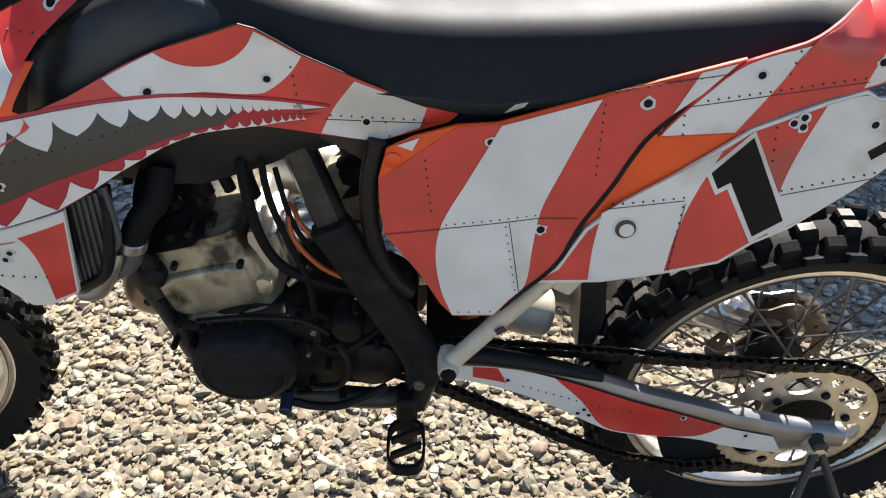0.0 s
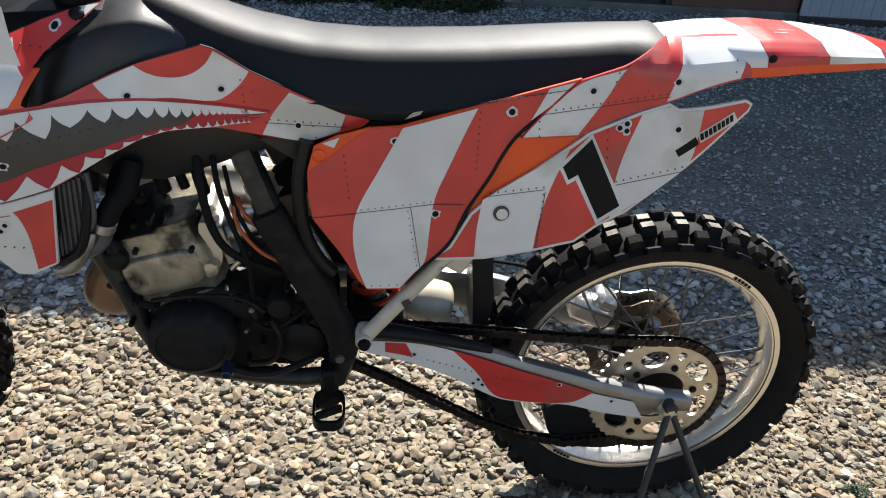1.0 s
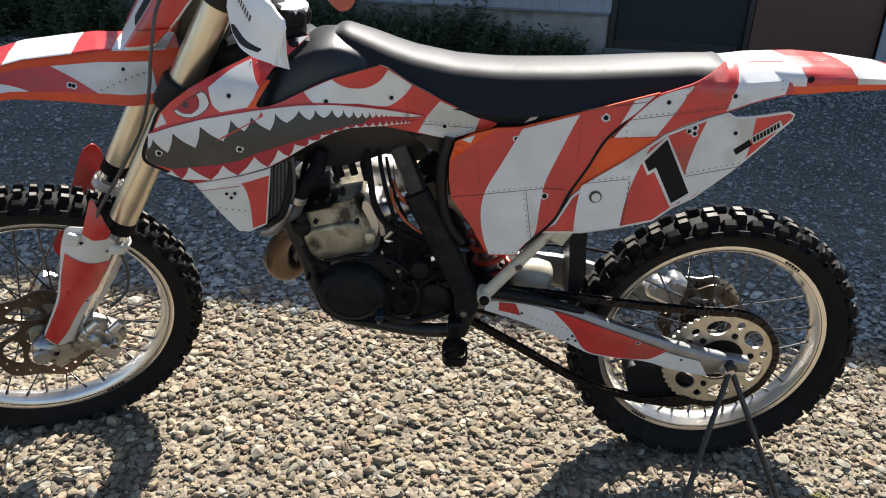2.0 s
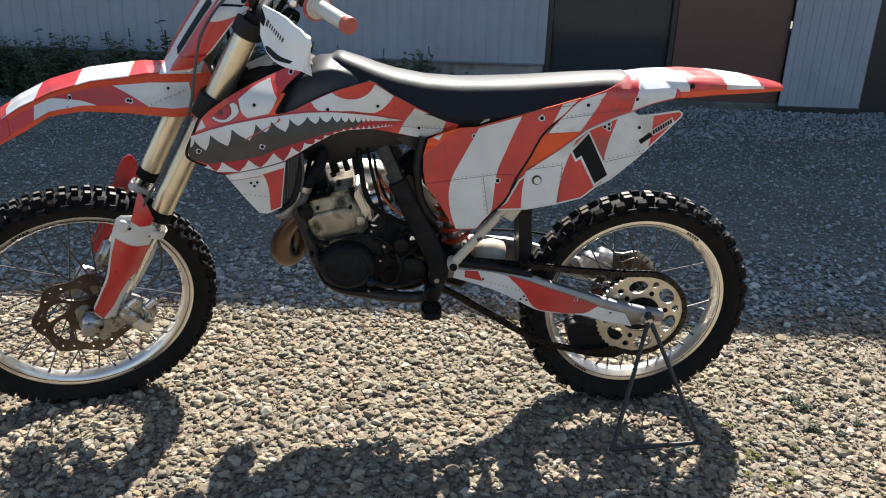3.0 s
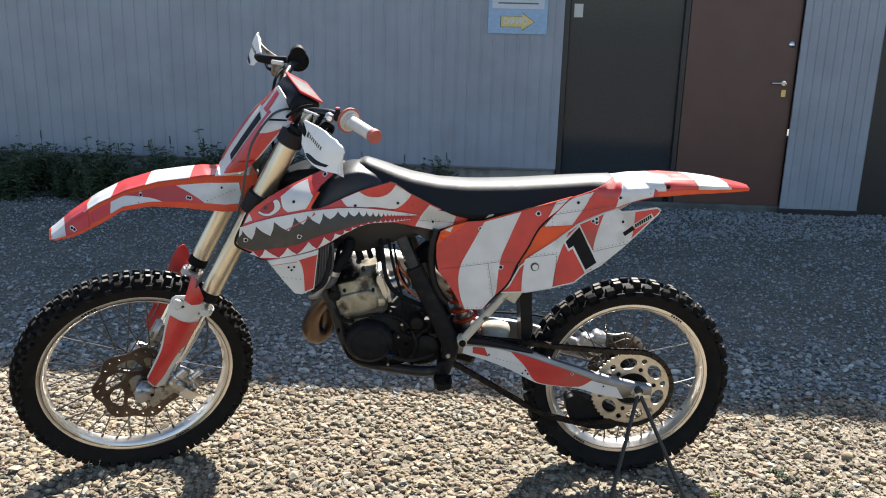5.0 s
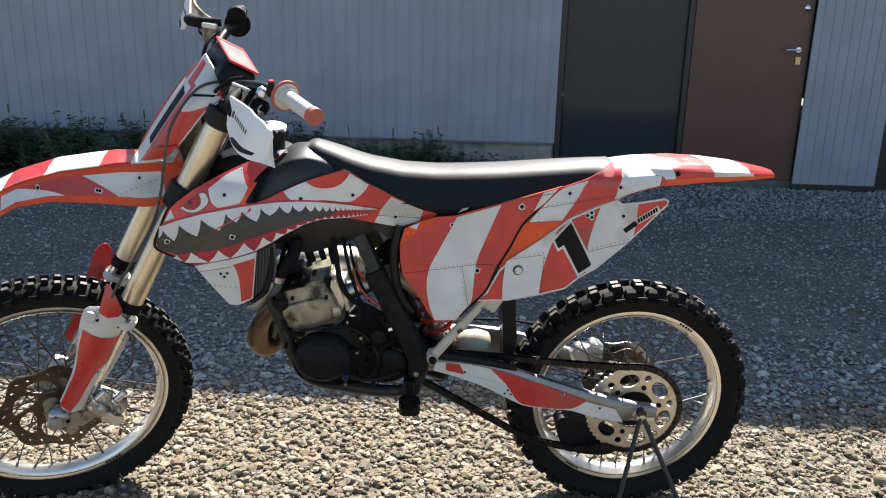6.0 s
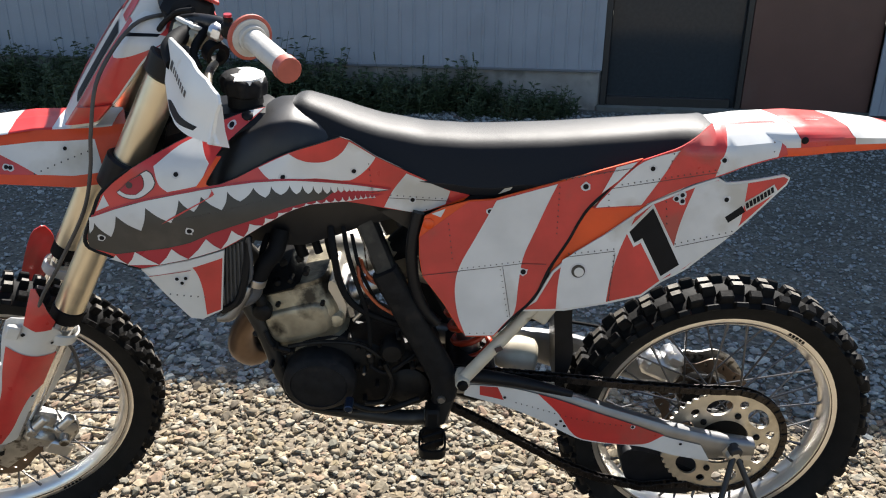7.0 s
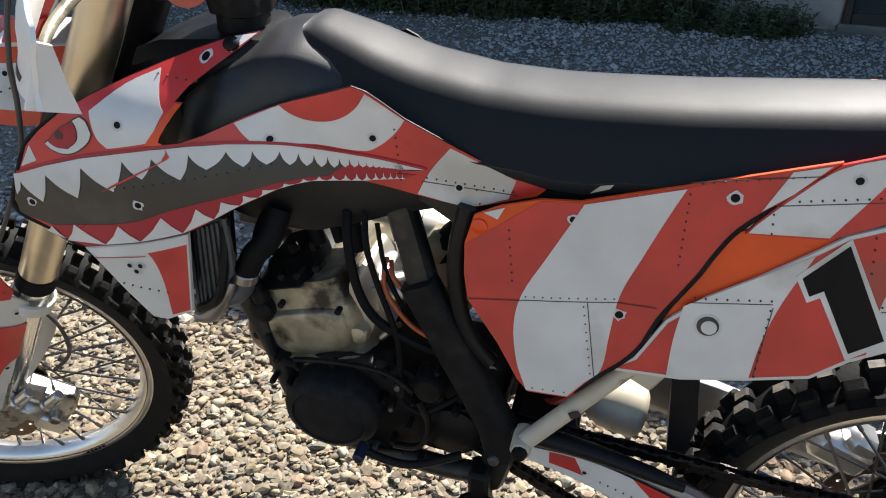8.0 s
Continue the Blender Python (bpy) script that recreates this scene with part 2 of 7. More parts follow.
def earth_material():
    m = bpy.data.materials.new("gritty_earth")
    m.use_nodes = True
    nt = m.node_tree
    link = nt.links.new
    bsdf = nt.nodes["Principled BSDF"]
    bsdf.inputs["Roughness"].default_value = 0.9
    tc = nt.nodes.new("ShaderNodeTexCoord")
    vor = nt.nodes.new("ShaderNodeTexVoronoi")
    vor.inputs["Scale"].default_value = 75
    vor2 = nt.nodes.new("ShaderNodeTexVoronoi")
    vor2.inputs["Scale"].default_value = 30
    big = nt.nodes.new("ShaderNodeTexNoise")
    big.inputs["Scale"].default_value = 2.2
    big.inputs["Detail"].default_value = 6
    for n in (vor, vor2, big):
        link(tc.outputs["Object"], n.inputs["Vector"])
    ramp = nt.nodes.new("ShaderNodeValToRGB")
    ramp.color_ramp.elements[0].color = (0.125, 0.102, 0.073, 1)
    ramp.color_ramp.elements[1].color = (0.30, 0.25, 0.18, 1)
    ramp.color_ramp.elements.new(0.5).color = (0.19, 0.156, 0.11, 1)
    sep = nt.nodes.new("ShaderNodeSeparateColor")
    link(vor.outputs["Color"], sep.inputs[0])
    link(sep.outputs[0], ramp.inputs[0])
    x = nt.nodes.new("ShaderNodeMix")
    x.data_type, x.blend_type = 'RGBA', 'MULTIPLY'
    x.inputs[0].default_value = 0.7
    link(ramp.outputs[0], x.inputs[6])
    r = nt.nodes.new("ShaderNodeMapRange")
    r.inputs[1].default_value, r.inputs[2].default_value, r.inputs[3].default_value, r.inputs[4].default_value = 0.3, 0.7, 0.65, 1.2
    link(big.outputs[0], r.inputs[0])
    link(r.outputs[0], x.inputs[7])
    # Building shade put into the earth's colour: darker and bluer beyond its line.
    place = nt.nodes.new("ShaderNodeSeparateXYZ")
    link(tc.outputs["Object"], place.inputs[0])
    line = nt.nodes.new("ShaderNodeMath")
    line.operation = 'MULTIPLY_ADD'
    line.inputs[1].default_value = 0.17
    link(place.outputs[0], line.inputs[0])
    link(place.outputs[1], line.inputs[2])
    wander = nt.nodes.new("ShaderNodeMath")
    wander.operation = 'MULTIPLY_ADD'
    wander.inputs[1].default_value = 0.5
    link(big.outputs[0], wander.inputs[0])
    link(line.outputs[0], wander.inputs[2])
    shade_mask = nt.nodes.new("ShaderNodeMapRange")
    shade_mask.inputs[1].default_value, shade_mask.inputs[2].default_value = 0.94, 1.14
    link(wander.outputs[0], shade_mask.inputs[0])
    grey = nt.nodes.new("ShaderNodeMix")
    grey.data_type, grey.blend_type = 'RGBA', 'MULTIPLY'
    grey.inputs[7].default_value = (0.64, 0.79, 0.93, 1)
    link(x.outputs[2], grey.inputs[6])
    link(shade_mask.outputs[0], grey.inputs[0])
    link(grey.outputs[2], bsdf.inputs["Base Color"])
    add = nt.nodes.new("ShaderNodeMath")
    link(vor.outputs["Distance"], add.inputs[0])
    link(vor2.outputs["Distance"], add.inputs[1])
    b = nt.nodes.new("ShaderNodeBump")
    b.invert = True
    b.inputs["Strength"].default_value, b.inputs["Distance"].default_value = 0.8, 0.008
    link(add.outputs[0], b.inputs["Height"])
    link(b.outputs[0], bsdf.inputs["Normal"])
    return m


M["earth"] = earth_material()
M["sheet"] = material("grey_sheet_steel", (0.30, 0.335, 0.38), 0.42, 0.0, vary=0.08, scale=3, bump=0.05, bump_scale=30, wear=(0.275, 0.305, 0.342), wear_at=0.58, worn_scale=2.2)
M["concrete"] = material("old_concrete", (0.30, 0.29, 0.27), 0.85, vary=0.2, scale=6, bump=0.5, bump_scale=60, wear=(0.18, 0.175, 0.16), wear_at=0.52, worn_scale=4)
M["dark_concrete"] = material("dark_concrete", (0.11, 0.115, 0.105), 0.8, vary=0.3, scale=6, bump=0.5, bump_scale=60, wear=(0.07, 0.075, 0.062), wear_at=0.52, worn_scale=4)
M["door"] = material("brown_steel_door", (0.105, 0.050, 0.040), 0.38, vary=0.1, scale=4, bump=0.05, bump_scale=60, wear=(0.11, 0.06, 0.05), wear_at=0.6, worn_scale=3)
M["dark_glass"] = material("dark_glass", (0.034, 0.041, 0.046), 0.07, vary=0.1, gloss=0.3)
M["dark_frame"] = material("dark_frame_paint", (0.022, 0.022, 0.022), 0.4, vary=0.1)
M["roof"] = material("roof_sheet", (0.16, 0.17, 0.18), 0.6, vary=0.1, scale=3)
M["leaf"] = material("weed_leaf", (0.052, 0.078, 0.034), 0.6, vary=0.4, scale=12)
M["sprig"] = material("young_sprout_leaf", (0.23, 0.215, 0.065), 0.6, vary=0.3, scale=60)
M["sign_white"] = material("sign_white", (0.55, 0.60, 0.66), 0.35, vary=0.05)
M["sign_blue"] = material("sign_blue", (0.30, 0.46, 0.64), 0.35, vary=0.08)
M["sign_yellow"] = material("sign_yellow", (0.72, 0.58, 0.20), 0.35, vary=0.05)
M["sign_text"] = material("sign_lettering", (0.62, 0.66, 0.68), 0.35)
M["sign_line"] = material("sign_outline", (0.09, 0.10, 0.12), 0.35)
M["brass"] = material("brass", (0.55, 0.42, 0.18), 0.35, 1.0)

# ---- mesh helpers ----
class Geo:
    """Vertices and faces that grow piece by piece."""

    def __init__(self):
        self.v, self.f = [], []

    def add(self, verts, faces, m=None):
        n = len(self.v)
        self.v += [tuple(m @ Vector(p)) if m else tuple(p) for p in verts]
        self.f += [tuple(i + n for i in q) for q in faces]
        return self

    def box(self, size, m=None, bevel=0.15, taper=1.0):
        """A block with cut edges; bevel is a share of its least side, taper shrinks its +z end."""
        h = [s / 2 for s in size]
        c = min(size) * bevel
        verts, index = [], {}
        for sx in (-1, 1):
            for sy in (-1, 1):
                for sz in (-1, 1):
                    for ax in range(3):
                        p = [s * (hh - (c if i != ax else 0)) for i, (s, hh) in enumerate(zip((sx, sy, sz), h))]
                        k = taper if sz > 0 else 1.0
                        index[(sx, sy, sz, ax)] = len(verts)
                        verts.append((p[0] * k, p[1] * k, p[2]))
        faces = []
        for ax in range(3):
            a, b = [i for i in range(3) if i != ax]
            for s in (-1, 1):
                ring = []
                for u, w in ((-1, -1), (1, -1), (1, 1), (-1, 1)):
                    k = [0, 0, 0]
                    k[ax], k[a], k[b] = s, u, w
                    ring.append(index[(*k, ax)])
                faces.append(ring if (s > 0) == (ax != 1) else ring[::-1])
            for u in (-1, 1):
                for w in (-1, 1):
                    k = [0, 0, 0]
                    k[a], k[b] = u, w
                    lo, hi = list(k), list(k)
                    lo[ax], hi[ax] = -1, 1
                    faces.append((index[(*lo, a)], index[(*hi, a)], index[(*hi, b)], index[(*lo, b)]))
        for sx in (-1, 1):
            for sy in (-1, 1):
                for sz in (-1, 1):
                    faces.append(tuple(index[(sx, sy, sz, ax)] for ax in range(3)))
        return self.add(verts, faces, m)

    def lathe(self, profile, m=None, seg=48, closed=False):
        """Turns (radius, height) pairs round the local y axis; height runs along y."""
        n = len(profile)
        verts = [(r * math.cos(a), y, r * math.sin(a)) for a in (2 * math.pi * i / seg for i in range(seg)) for r, y in profile]
        faces = []
        for i in range(seg):
            j = (i + 1) % seg
            for k in range(n if closed else n - 1):
                l = (k + 1) % n
                faces.append((i * n + k, i * n + l, j * n + l, j * n + k))
        if not closed:
            for k in (0, n - 1):
                if profile[k][0] > 1e-5:
                    faces.append(tuple(i * n + k for i in (range(seg) if k else range(seg - 1, -1, -1))))
        return self.add(verts, faces, m)

    def rod(self, a, b, r, r2=None, seg=12):
        a, b = Vector(a), Vector(b)
        m = Matrix.Translation(a) @ (b - a).to_track_quat("Y", "Z").to_matrix().to_4x4()
        d = (b - a).length
        r2 = r if r2 is None else r2
        e = min(r, r2, d / 3) * 0.2
        return self.lathe([(r - e, 0), (r, e), (r2, d - e), (r2 - e, d)], m, seg)

    def tube(self, points, r, seg=10, smooth=4):
        """A round tube along points, rounded off between them; r may be a list."""
        pts = [Vector(p) for p in points]
        rs = r if isinstance(r, (list, tuple)) else [r] * len(pts)
        line, radii = [], []
        for i in range(len(pts) - 1):
            p0, p1, p2, p3 = pts[max(0, i - 1)], pts[i], pts[i + 1], pts[min(len(pts) - 1, i + 2)]
            for k in range(smooth):
                t = k / smooth
                line.append(0.5 * (2 * p1 + (p2 - p0) * t + (2 * p0 - 5 * p1 + 4 * p2 - p3) * t * t + (3 * p1 - p0 - 3 * p2 + p3) * t ** 3))
                radii.append(rs[i] * (1 - t) + rs[i + 1] * t)
        line.append(pts[-1])
        radii.append(rs[-1])
        verts, faces = [], []
        side = None
        for i, p in enumerate(line):
            d = (line[min(i + 1, len(line) - 1)] - line[max(i - 1, 0)]).normalized()
            if side is None:
                side = d.orthogonal().normalized()
            side = (side - d * side.dot(d)).normalized()
            up = d.cross(side)
            for k in range(seg):
                a = 2 * math.pi * k / seg
                verts.append(p + radii[i] * (math.cos(a) * side + math.sin(a) * up))
        for i in range(len(line) - 1):
            for k in range(seg):
                l = (k + 1) % seg
                faces.append((i * seg + k, i * seg + l, (i + 1) * seg + l, (i + 1) * seg + k))
        faces += [tuple(range(seg - 1, -1, -1)), tuple(range((len(line) - 1) * seg, len(line) * seg))]
        return self.add(verts, faces)

    def loft(self, rings, closed=True, caps=True):
        n = len(rings[0])
        verts = [p for ring in rings for p in ring]
        faces = []
        for i in range(len(rings) - 1):
            for k in range(n if closed else n - 1):
                l = (k + 1) % n
                faces.append((i * n + k, i * n + l, (i + 1) * n + l, (i + 1) * n + k))
        if closed and caps:
            faces += [tuple(range(n - 1, -1, -1)), tuple(range((len(rings) - 1) * n, len(rings) * n))]
        return self.add(verts, faces)

    def plate(self, outline, y0, y1, m=None):
        """A flat plate: an outline in x and z between two depths."""
        n = len(outline)
        verts = [(x, y0, z) for x, z in outline] + [(x, y1, z) for x, z in outline]
        faces = [tuple(range(n)), tuple(range(2 * n - 1, n - 1, -1))]
        faces += [(i, i + n, (i + 1) % n + n, (i + 1) % n) for i in range(n)]
        return self.add(verts, faces, m)

    def mirrored(self):
        """The same shape on the other side of the machine's middle plane."""
        g = Geo()
        g.v = [(x, -y, z) for x, y, z in self.v]
        g.f = [tuple(reversed(q)) for q in self.f]
        return g


def mesh_of(name, shape, mat, smooth=40.0):
    me = bpy.data.meshes.new(name)
    bm = bmesh.new()
    if isinstance(shape, Geo):
        me.from_pydata(shape.v, [], shape.f)
        bm.from_mesh(me)
        bmesh.ops.recalc_face_normals(bm, faces=bm.faces)
    else:
        bm.free()
        bm = shape
    for f in bm.faces:
        f.smooth = smooth > 0
    if smooth > 0:
        for e in bm.edges:
            if len(e.link_faces) == 2 and e.calc_face_angle(0) > radians(smooth):
                e.smooth = False
    bm.to_mesh(me)
    bm.free()
    me.materials.append(mat)
    return me


def part(name, shape, mat, parent, label="", m=None, smooth=40.0):
    """Links a shape as one mesh under a thing or a part."""
    ob = new(name, shape if isinstance(shape, bpy.types.Mesh) else mesh_of(name, shape, M[mat], smooth))
    ob.parent = parent
    if m is not None:
        ob.matrix_basis = m
    if name == "rivets":
        return tagged(ob, "rows of small dark rivets", kind="stuff")
    return tagged(ob, label)


def thing(name, label, category, m=None, group="", kind=""):
    ob = new(name)
    ob.empty_display_size = 0.1
    if m is not None:
        ob.matrix_world = m
    return tagged(ob, label, category, group, kind)


def solid(name, shape, mat, label, category, kind="", group="", smooth=40.0):
    ob = new(name, mesh_of(name, shape, M[mat], smooth))
    return tagged(ob, label, category, group, kind)


def step(a, b, x):
    t = min(1.0, max(0.0, (x - a) / (b - a)))
    return t * t * (3 - 2 * t)


def along(table, x):
    """Smoothly interpolated value of a table of (x, value) rows."""
    if x <= table[0][0]:
        return table[0][1]
    for (a, p), (b, q) in zip(table, table[1:]):
        if x <= b:
            return p + (q - p) * (x - a) / (b - a)
    return table[-1][1]


def rounded(outline, cut=0.25, times=1):
    """Cuts the corners of an outline, to round it."""
    for _ in range(times):
        out = []
        for i, p in enumerate(outline):
            q = outline[(i + 1) % len(outline)]
            out.append((p[0] + cut * (q[0] - p[0]), p[1] + cut * (q[1] - p[1])))
            out.append((q[0] - cut * (q[0] - p[0]), q[1] - cut * (q[1] - p[1])))
        outline = out
    return outline


def skin(outline, depth, out=0.0, thick=0.0025, grid=0.012, mirror=False):
    """A panel that follows depth(x, z): its outline in the side view, cut fine enough to curve, with a thickness."""
    bm = bmesh.new()
    bm.faces.new([bm.verts.new((x, 0, z)) for x, z in outline])
    xs, zs = [p[0] for p in outline], [p[1] for p in outline]
    for ax, lo, hi in ((0, min(xs), max(xs)), (2, min(zs), max(zs))):
        for i in range(math.floor(lo / grid) + 1, math.ceil(hi / grid)):
            co, no = [0, 0, 0], [0, 0, 0]
            co[ax], no[ax] = (i - 0.37) * grid, 1
            bmesh.ops.bisect_plane(bm, geom=bm.verts[:] + bm.edges[:] + bm.faces[:], plane_co=co, plane_no=no)
    bmesh.ops.triangulate(bm, faces=[f for f in bm.faces if len(f.verts) > 4])
    for v in bm.verts:
        v.co.y = depth(v.co.x, v.co.z) - out
    if thick:
        made = bmesh.ops.extrude_face_region(bm, geom=bm.faces[:])
        for v in [e for e in made["geom"] if isinstance(e, bmesh.types.BMVert)]:
            v.co.y += thick
    if mirror:
        for v in bm.verts:
            v.co.y = -v.co.y
    bmesh.ops.recalc_face_normals(bm, faces=bm.faces)
    return bm


def flow(outline, sharp=42.0, cuts=4):
    """The outline with its gentle bends turned into curves; corners sharper than the given angle stay."""
    n = len(outline)
    pts = [Vector(p) for p in outline]
    corner = [(pts[i] - pts[i - 1]).angle(pts[(i + 1) % n] - pts[i], 0.0) > radians(sharp) for i in range(n)]
    out = []
    for i in range(n):
        p, q = pts[i], pts[(i + 1) % n]
        out.append(tuple(p))
        if (corner[i] and corner[(i + 1) % n]) or (q - p).length < 0.006:
            continue
        size = (q - p).length
        d0 = (q - p) if corner[i] else (q - pts[i - 1]).normalized() * size
        d1 = (q - p) if corner[(i + 1) % n] else (pts[(i + 2) % n] - p).normalized() * size
        for k in range(1, cuts):
            t = k / cuts
            out.append(tuple(p * (2 * t ** 3 - 3 * t ** 2 + 1) + d0 * (t ** 3 - 2 * t ** 2 + t) + q * (3 * t ** 2 - 2 * t ** 3) + d1 * (t ** 3 - t ** 2)))
    return out


def decal(name, outline, depth, mat, parent, layer=1, label="", mirror=False, m=None, grid=0.012):
    """A printed patch that lies on a panel."""
    if 6 <= len(outline) <= 18:
        outline = flow(outline)
    return part(name, skin(outline, depth, 0.0005 * layer, 0.0003, grid, mirror), mat, parent, label, m, smooth=30)


def dots(spots, depth, r, out, seg=7):
    """Small raised discs on a panel."""
    g = Geo()
    for x, z in spots:
        ring = [(x + r * math.cos(2 * math.pi * i / seg), z + r * math.sin(2 * math.pi * i / seg)) for i in range(seg)]
        y = depth(x, z) - out
        g.add([(a, depth(a, b) + 0.0005, b) for a, b in ring] + [(x + (a - x) * 0.8, y, z + (b - z) * 0.8) for a, b in ring],
              [tuple(range(seg, 2 * seg))] + [(i, (i + 1) % seg, (i + 1) % seg + seg, i + seg) for i in range(seg)])
    return g


def row(a, b, gap=0.0105):
    """Evenly spaced spots from a to b."""
    n = max(1, int(math.dist(a, b) / gap))
    return [(a[0] + (b[0] - a[0]) * i / n, a[1] + (b[1] - a[1]) * i / n) for i in range(n + 1)]


def line_strip(a, b, w=0.0010):
    dx, dz = b[0] - a[0], b[1] - a[1]
    d = math.hypot(dx, dz)
    nx, nz = -dz / d * w / 2, dx / d * w / 2
    return [(a[0] + nx, a[1] + nz), (b[0] + nx, b[1] + nz), (b[0] - nx, b[1] - nz), (a[0] - nx, a[1] - nz)]


def bullet_hole(x, z, depth, parent, r=0.0062, m=None):
    """A printed bullet hole: a torn silver ring with a black middle."""
    rng = random.Random(int(x * 1e4) * 7 + int(z * 1e4))
    n = 12
    rr = [r * (1 + rng.uniform(-0.2, 0.3)) for _ in range(n)]
    g = Geo()
    for k, out in ((1.0, 0.0016), (0.68, 0.0016), (0.66, 0.0017)):
        for i in range(n):
            a = 2 * math.pi * i / n
            q = rr[i] * k if k == 1.0 else r * k
            px, pz = x + q * math.cos(a), z + q * math.sin(a)
            g.v.append((px, depth(px, pz) - out, pz))
    g.f = [(i, (i + 1) % n, n + (i + 1) % n, n + i) for i in range(n)] + [tuple(range(2 * n, 3 * n))]
    ob = part("bullet_hole_print", g, "ring", parent, m=m, smooth=0)
    ob.data.materials.append(M["black_vinyl"])
    ob.data.polygons[n].material_index = 1
    return ob

# ---- the motorcycle: x runs from its front to its tail, y from its left to its right ----
LEAN = pose(0.758, 0, 0, 0, 0, -3.0) @ pose(-0.75, 0.055, 0, 4.0, 0, 0)
RAKE, HEAD = radians(28.0), Vector((-0.388, 0, 0.95))
STEER = Matrix.Translation(HEAD + Vector((-0.015, 0, 0))) @ Matrix.Rotation(radians(23.0), 4, Vector((math.sin(RAKE), 0, math.cos(RAKE)))) @ Matrix.Translation(-HEAD)
FORK = Vector((math.sin(RAKE), 0, math.cos(RAKE)))
bike = thing("motorcycle", "red and white shark-mouth motocross motorcycle leaning on a triangle stand", "motorcycle", LEAN)


def front_skin(x, z):
    return -(0.064 + 0.076 * step(0.02, -0.30, x)) - 0.0524 * (0.75 - x) - 0.006 * step(0.86, 0.97, z) * step(-0.1, -0.3, x) + 0.018 * step(0.85, 0.94, z) * step(-0.02, -0.12, x) + 0.65 * (math.hypot(z - 0.945, 0.016) + z - 0.945 - 0.003) * step(-0.45, -0.25, x) * step(-0.08, -0.16, x)


def rear_skin(x, z):
    return -(0.066 + 0.085 * (x - 0.1) + 0.12 * (0.9 - z)) - 0.0524 * (0.75 - x) + 0.035 * step(0.66, 0.82, x)


# wheels
def tyre_shape(c, radius, bead, half, lugs, rear):
    g = Geo()
    body = radius - 0.014
    prof = [(bead - 0.004, -half * 0.52), (bead + 0.012, -half * 0.80), (bead + 0.035, -half * 0.97), (body - 0.022, -half * 0.93), (body - 0.008, -half * 0.62), (body, 0),
            (body - 0.008, half * 0.62), (body - 0.022, half * 0.93), (bead + 0.035, half * 0.97), (bead + 0.012, half * 0.80), (bead - 0.004, half * 0.52)]
    g.lathe(prof, pose(*c), 72, closed=True)
    return g


def knob_shape(c, radius, half, lugs, rear):
    """Rows of tread blocks: a pair in the middle, then a pair on the shoulders, with small lugs on the sidewall."""
    g, dusty = Geo(), []
    rng = random.Random(4)
    for i in range(lugs):
        a = 2 * math.pi * i / lugs
        for k in range(2):
            b = a + (k * math.pi / lugs)
            if rear:
                spots = ((-0.24, 0, 0.0, 0.032, 0.44, 0.017), (0.24, 0, 0.0, 0.032, 0.44, 0.017), (-0.93, 58, 0.021, 0.030, 0.24, 0.009), (0.93, -58, 0.021, 0.030, 0.24, 0.009)) if k == 0 else ((-0.66, 24, 0.005, 0.033, 0.42, 0.017), (0.66, -24, 0.005, 0.033, 0.42, 0.017))
            else:
                spots = ((-0.32, 6, 0.0, 0.021, 0.36, 0.018), (0.32, -6, 0.0, 0.021, 0.36, 0.018), (-0.97, 55, 0.016, 0.022, 0.28, 0.014), (0.97, -55, 0.016, 0.022, 0.28, 0.014)) if k == 0 else ((-0.68, 24, 0.006, 0.022, 0.36, 0.018), (0.68, -24, 0.006, 0.022, 0.36, 0.018), (0.0, 0, 0.0, 0.018, 0.28, 0.018))
            for off, tilt, drop, long_, wide_, tall_ in spots:
                size = (long_ * rng.uniform(0.92, 1.05), half * wide_, tall_ + 0.008)
                rise = radius - drop - 0.5 * size[2] - rng.uniform(0, 0.0015)
                m = Matrix.Translation(c) @ Matrix.Rotation(-b + rng.uniform(-0.004, 0.004), 4, "Y") @ Matrix.Translation((0, off * half * 0.96, rise)) @ Matrix.Rotation(radians(tilt), 4, "X") @ Matrix.Rotation(radians(rng.uniform(-3, 3)), 4, "Z")
                g.box(size, m, bevel=0.14, taper=0.84)
                dusty.append(abs(off) < 0.5)
    return g, dusty


def rim_shape(c, r, half):
    return Geo().lathe([(r, -half), (r, -half + 0.003), (r - 0.014, -half + 0.006), (r - 0.022, -half * 0.45), (r - 0.026, 0), (r - 0.022, half * 0.45), (r - 0.014, half - 0.006), (r, half - 0.003), (r, half),
                        (r - 0.004, half + 0.001), (r - 0.017, half - 0.002), (r - 0.026, half * 0.50), (r - 0.031, 0), (r - 0.026, -half * 0.50), (r - 0.017, -half + 0.002), (r - 0.004, -half - 0.001)], pose(*c), 96, closed=True)


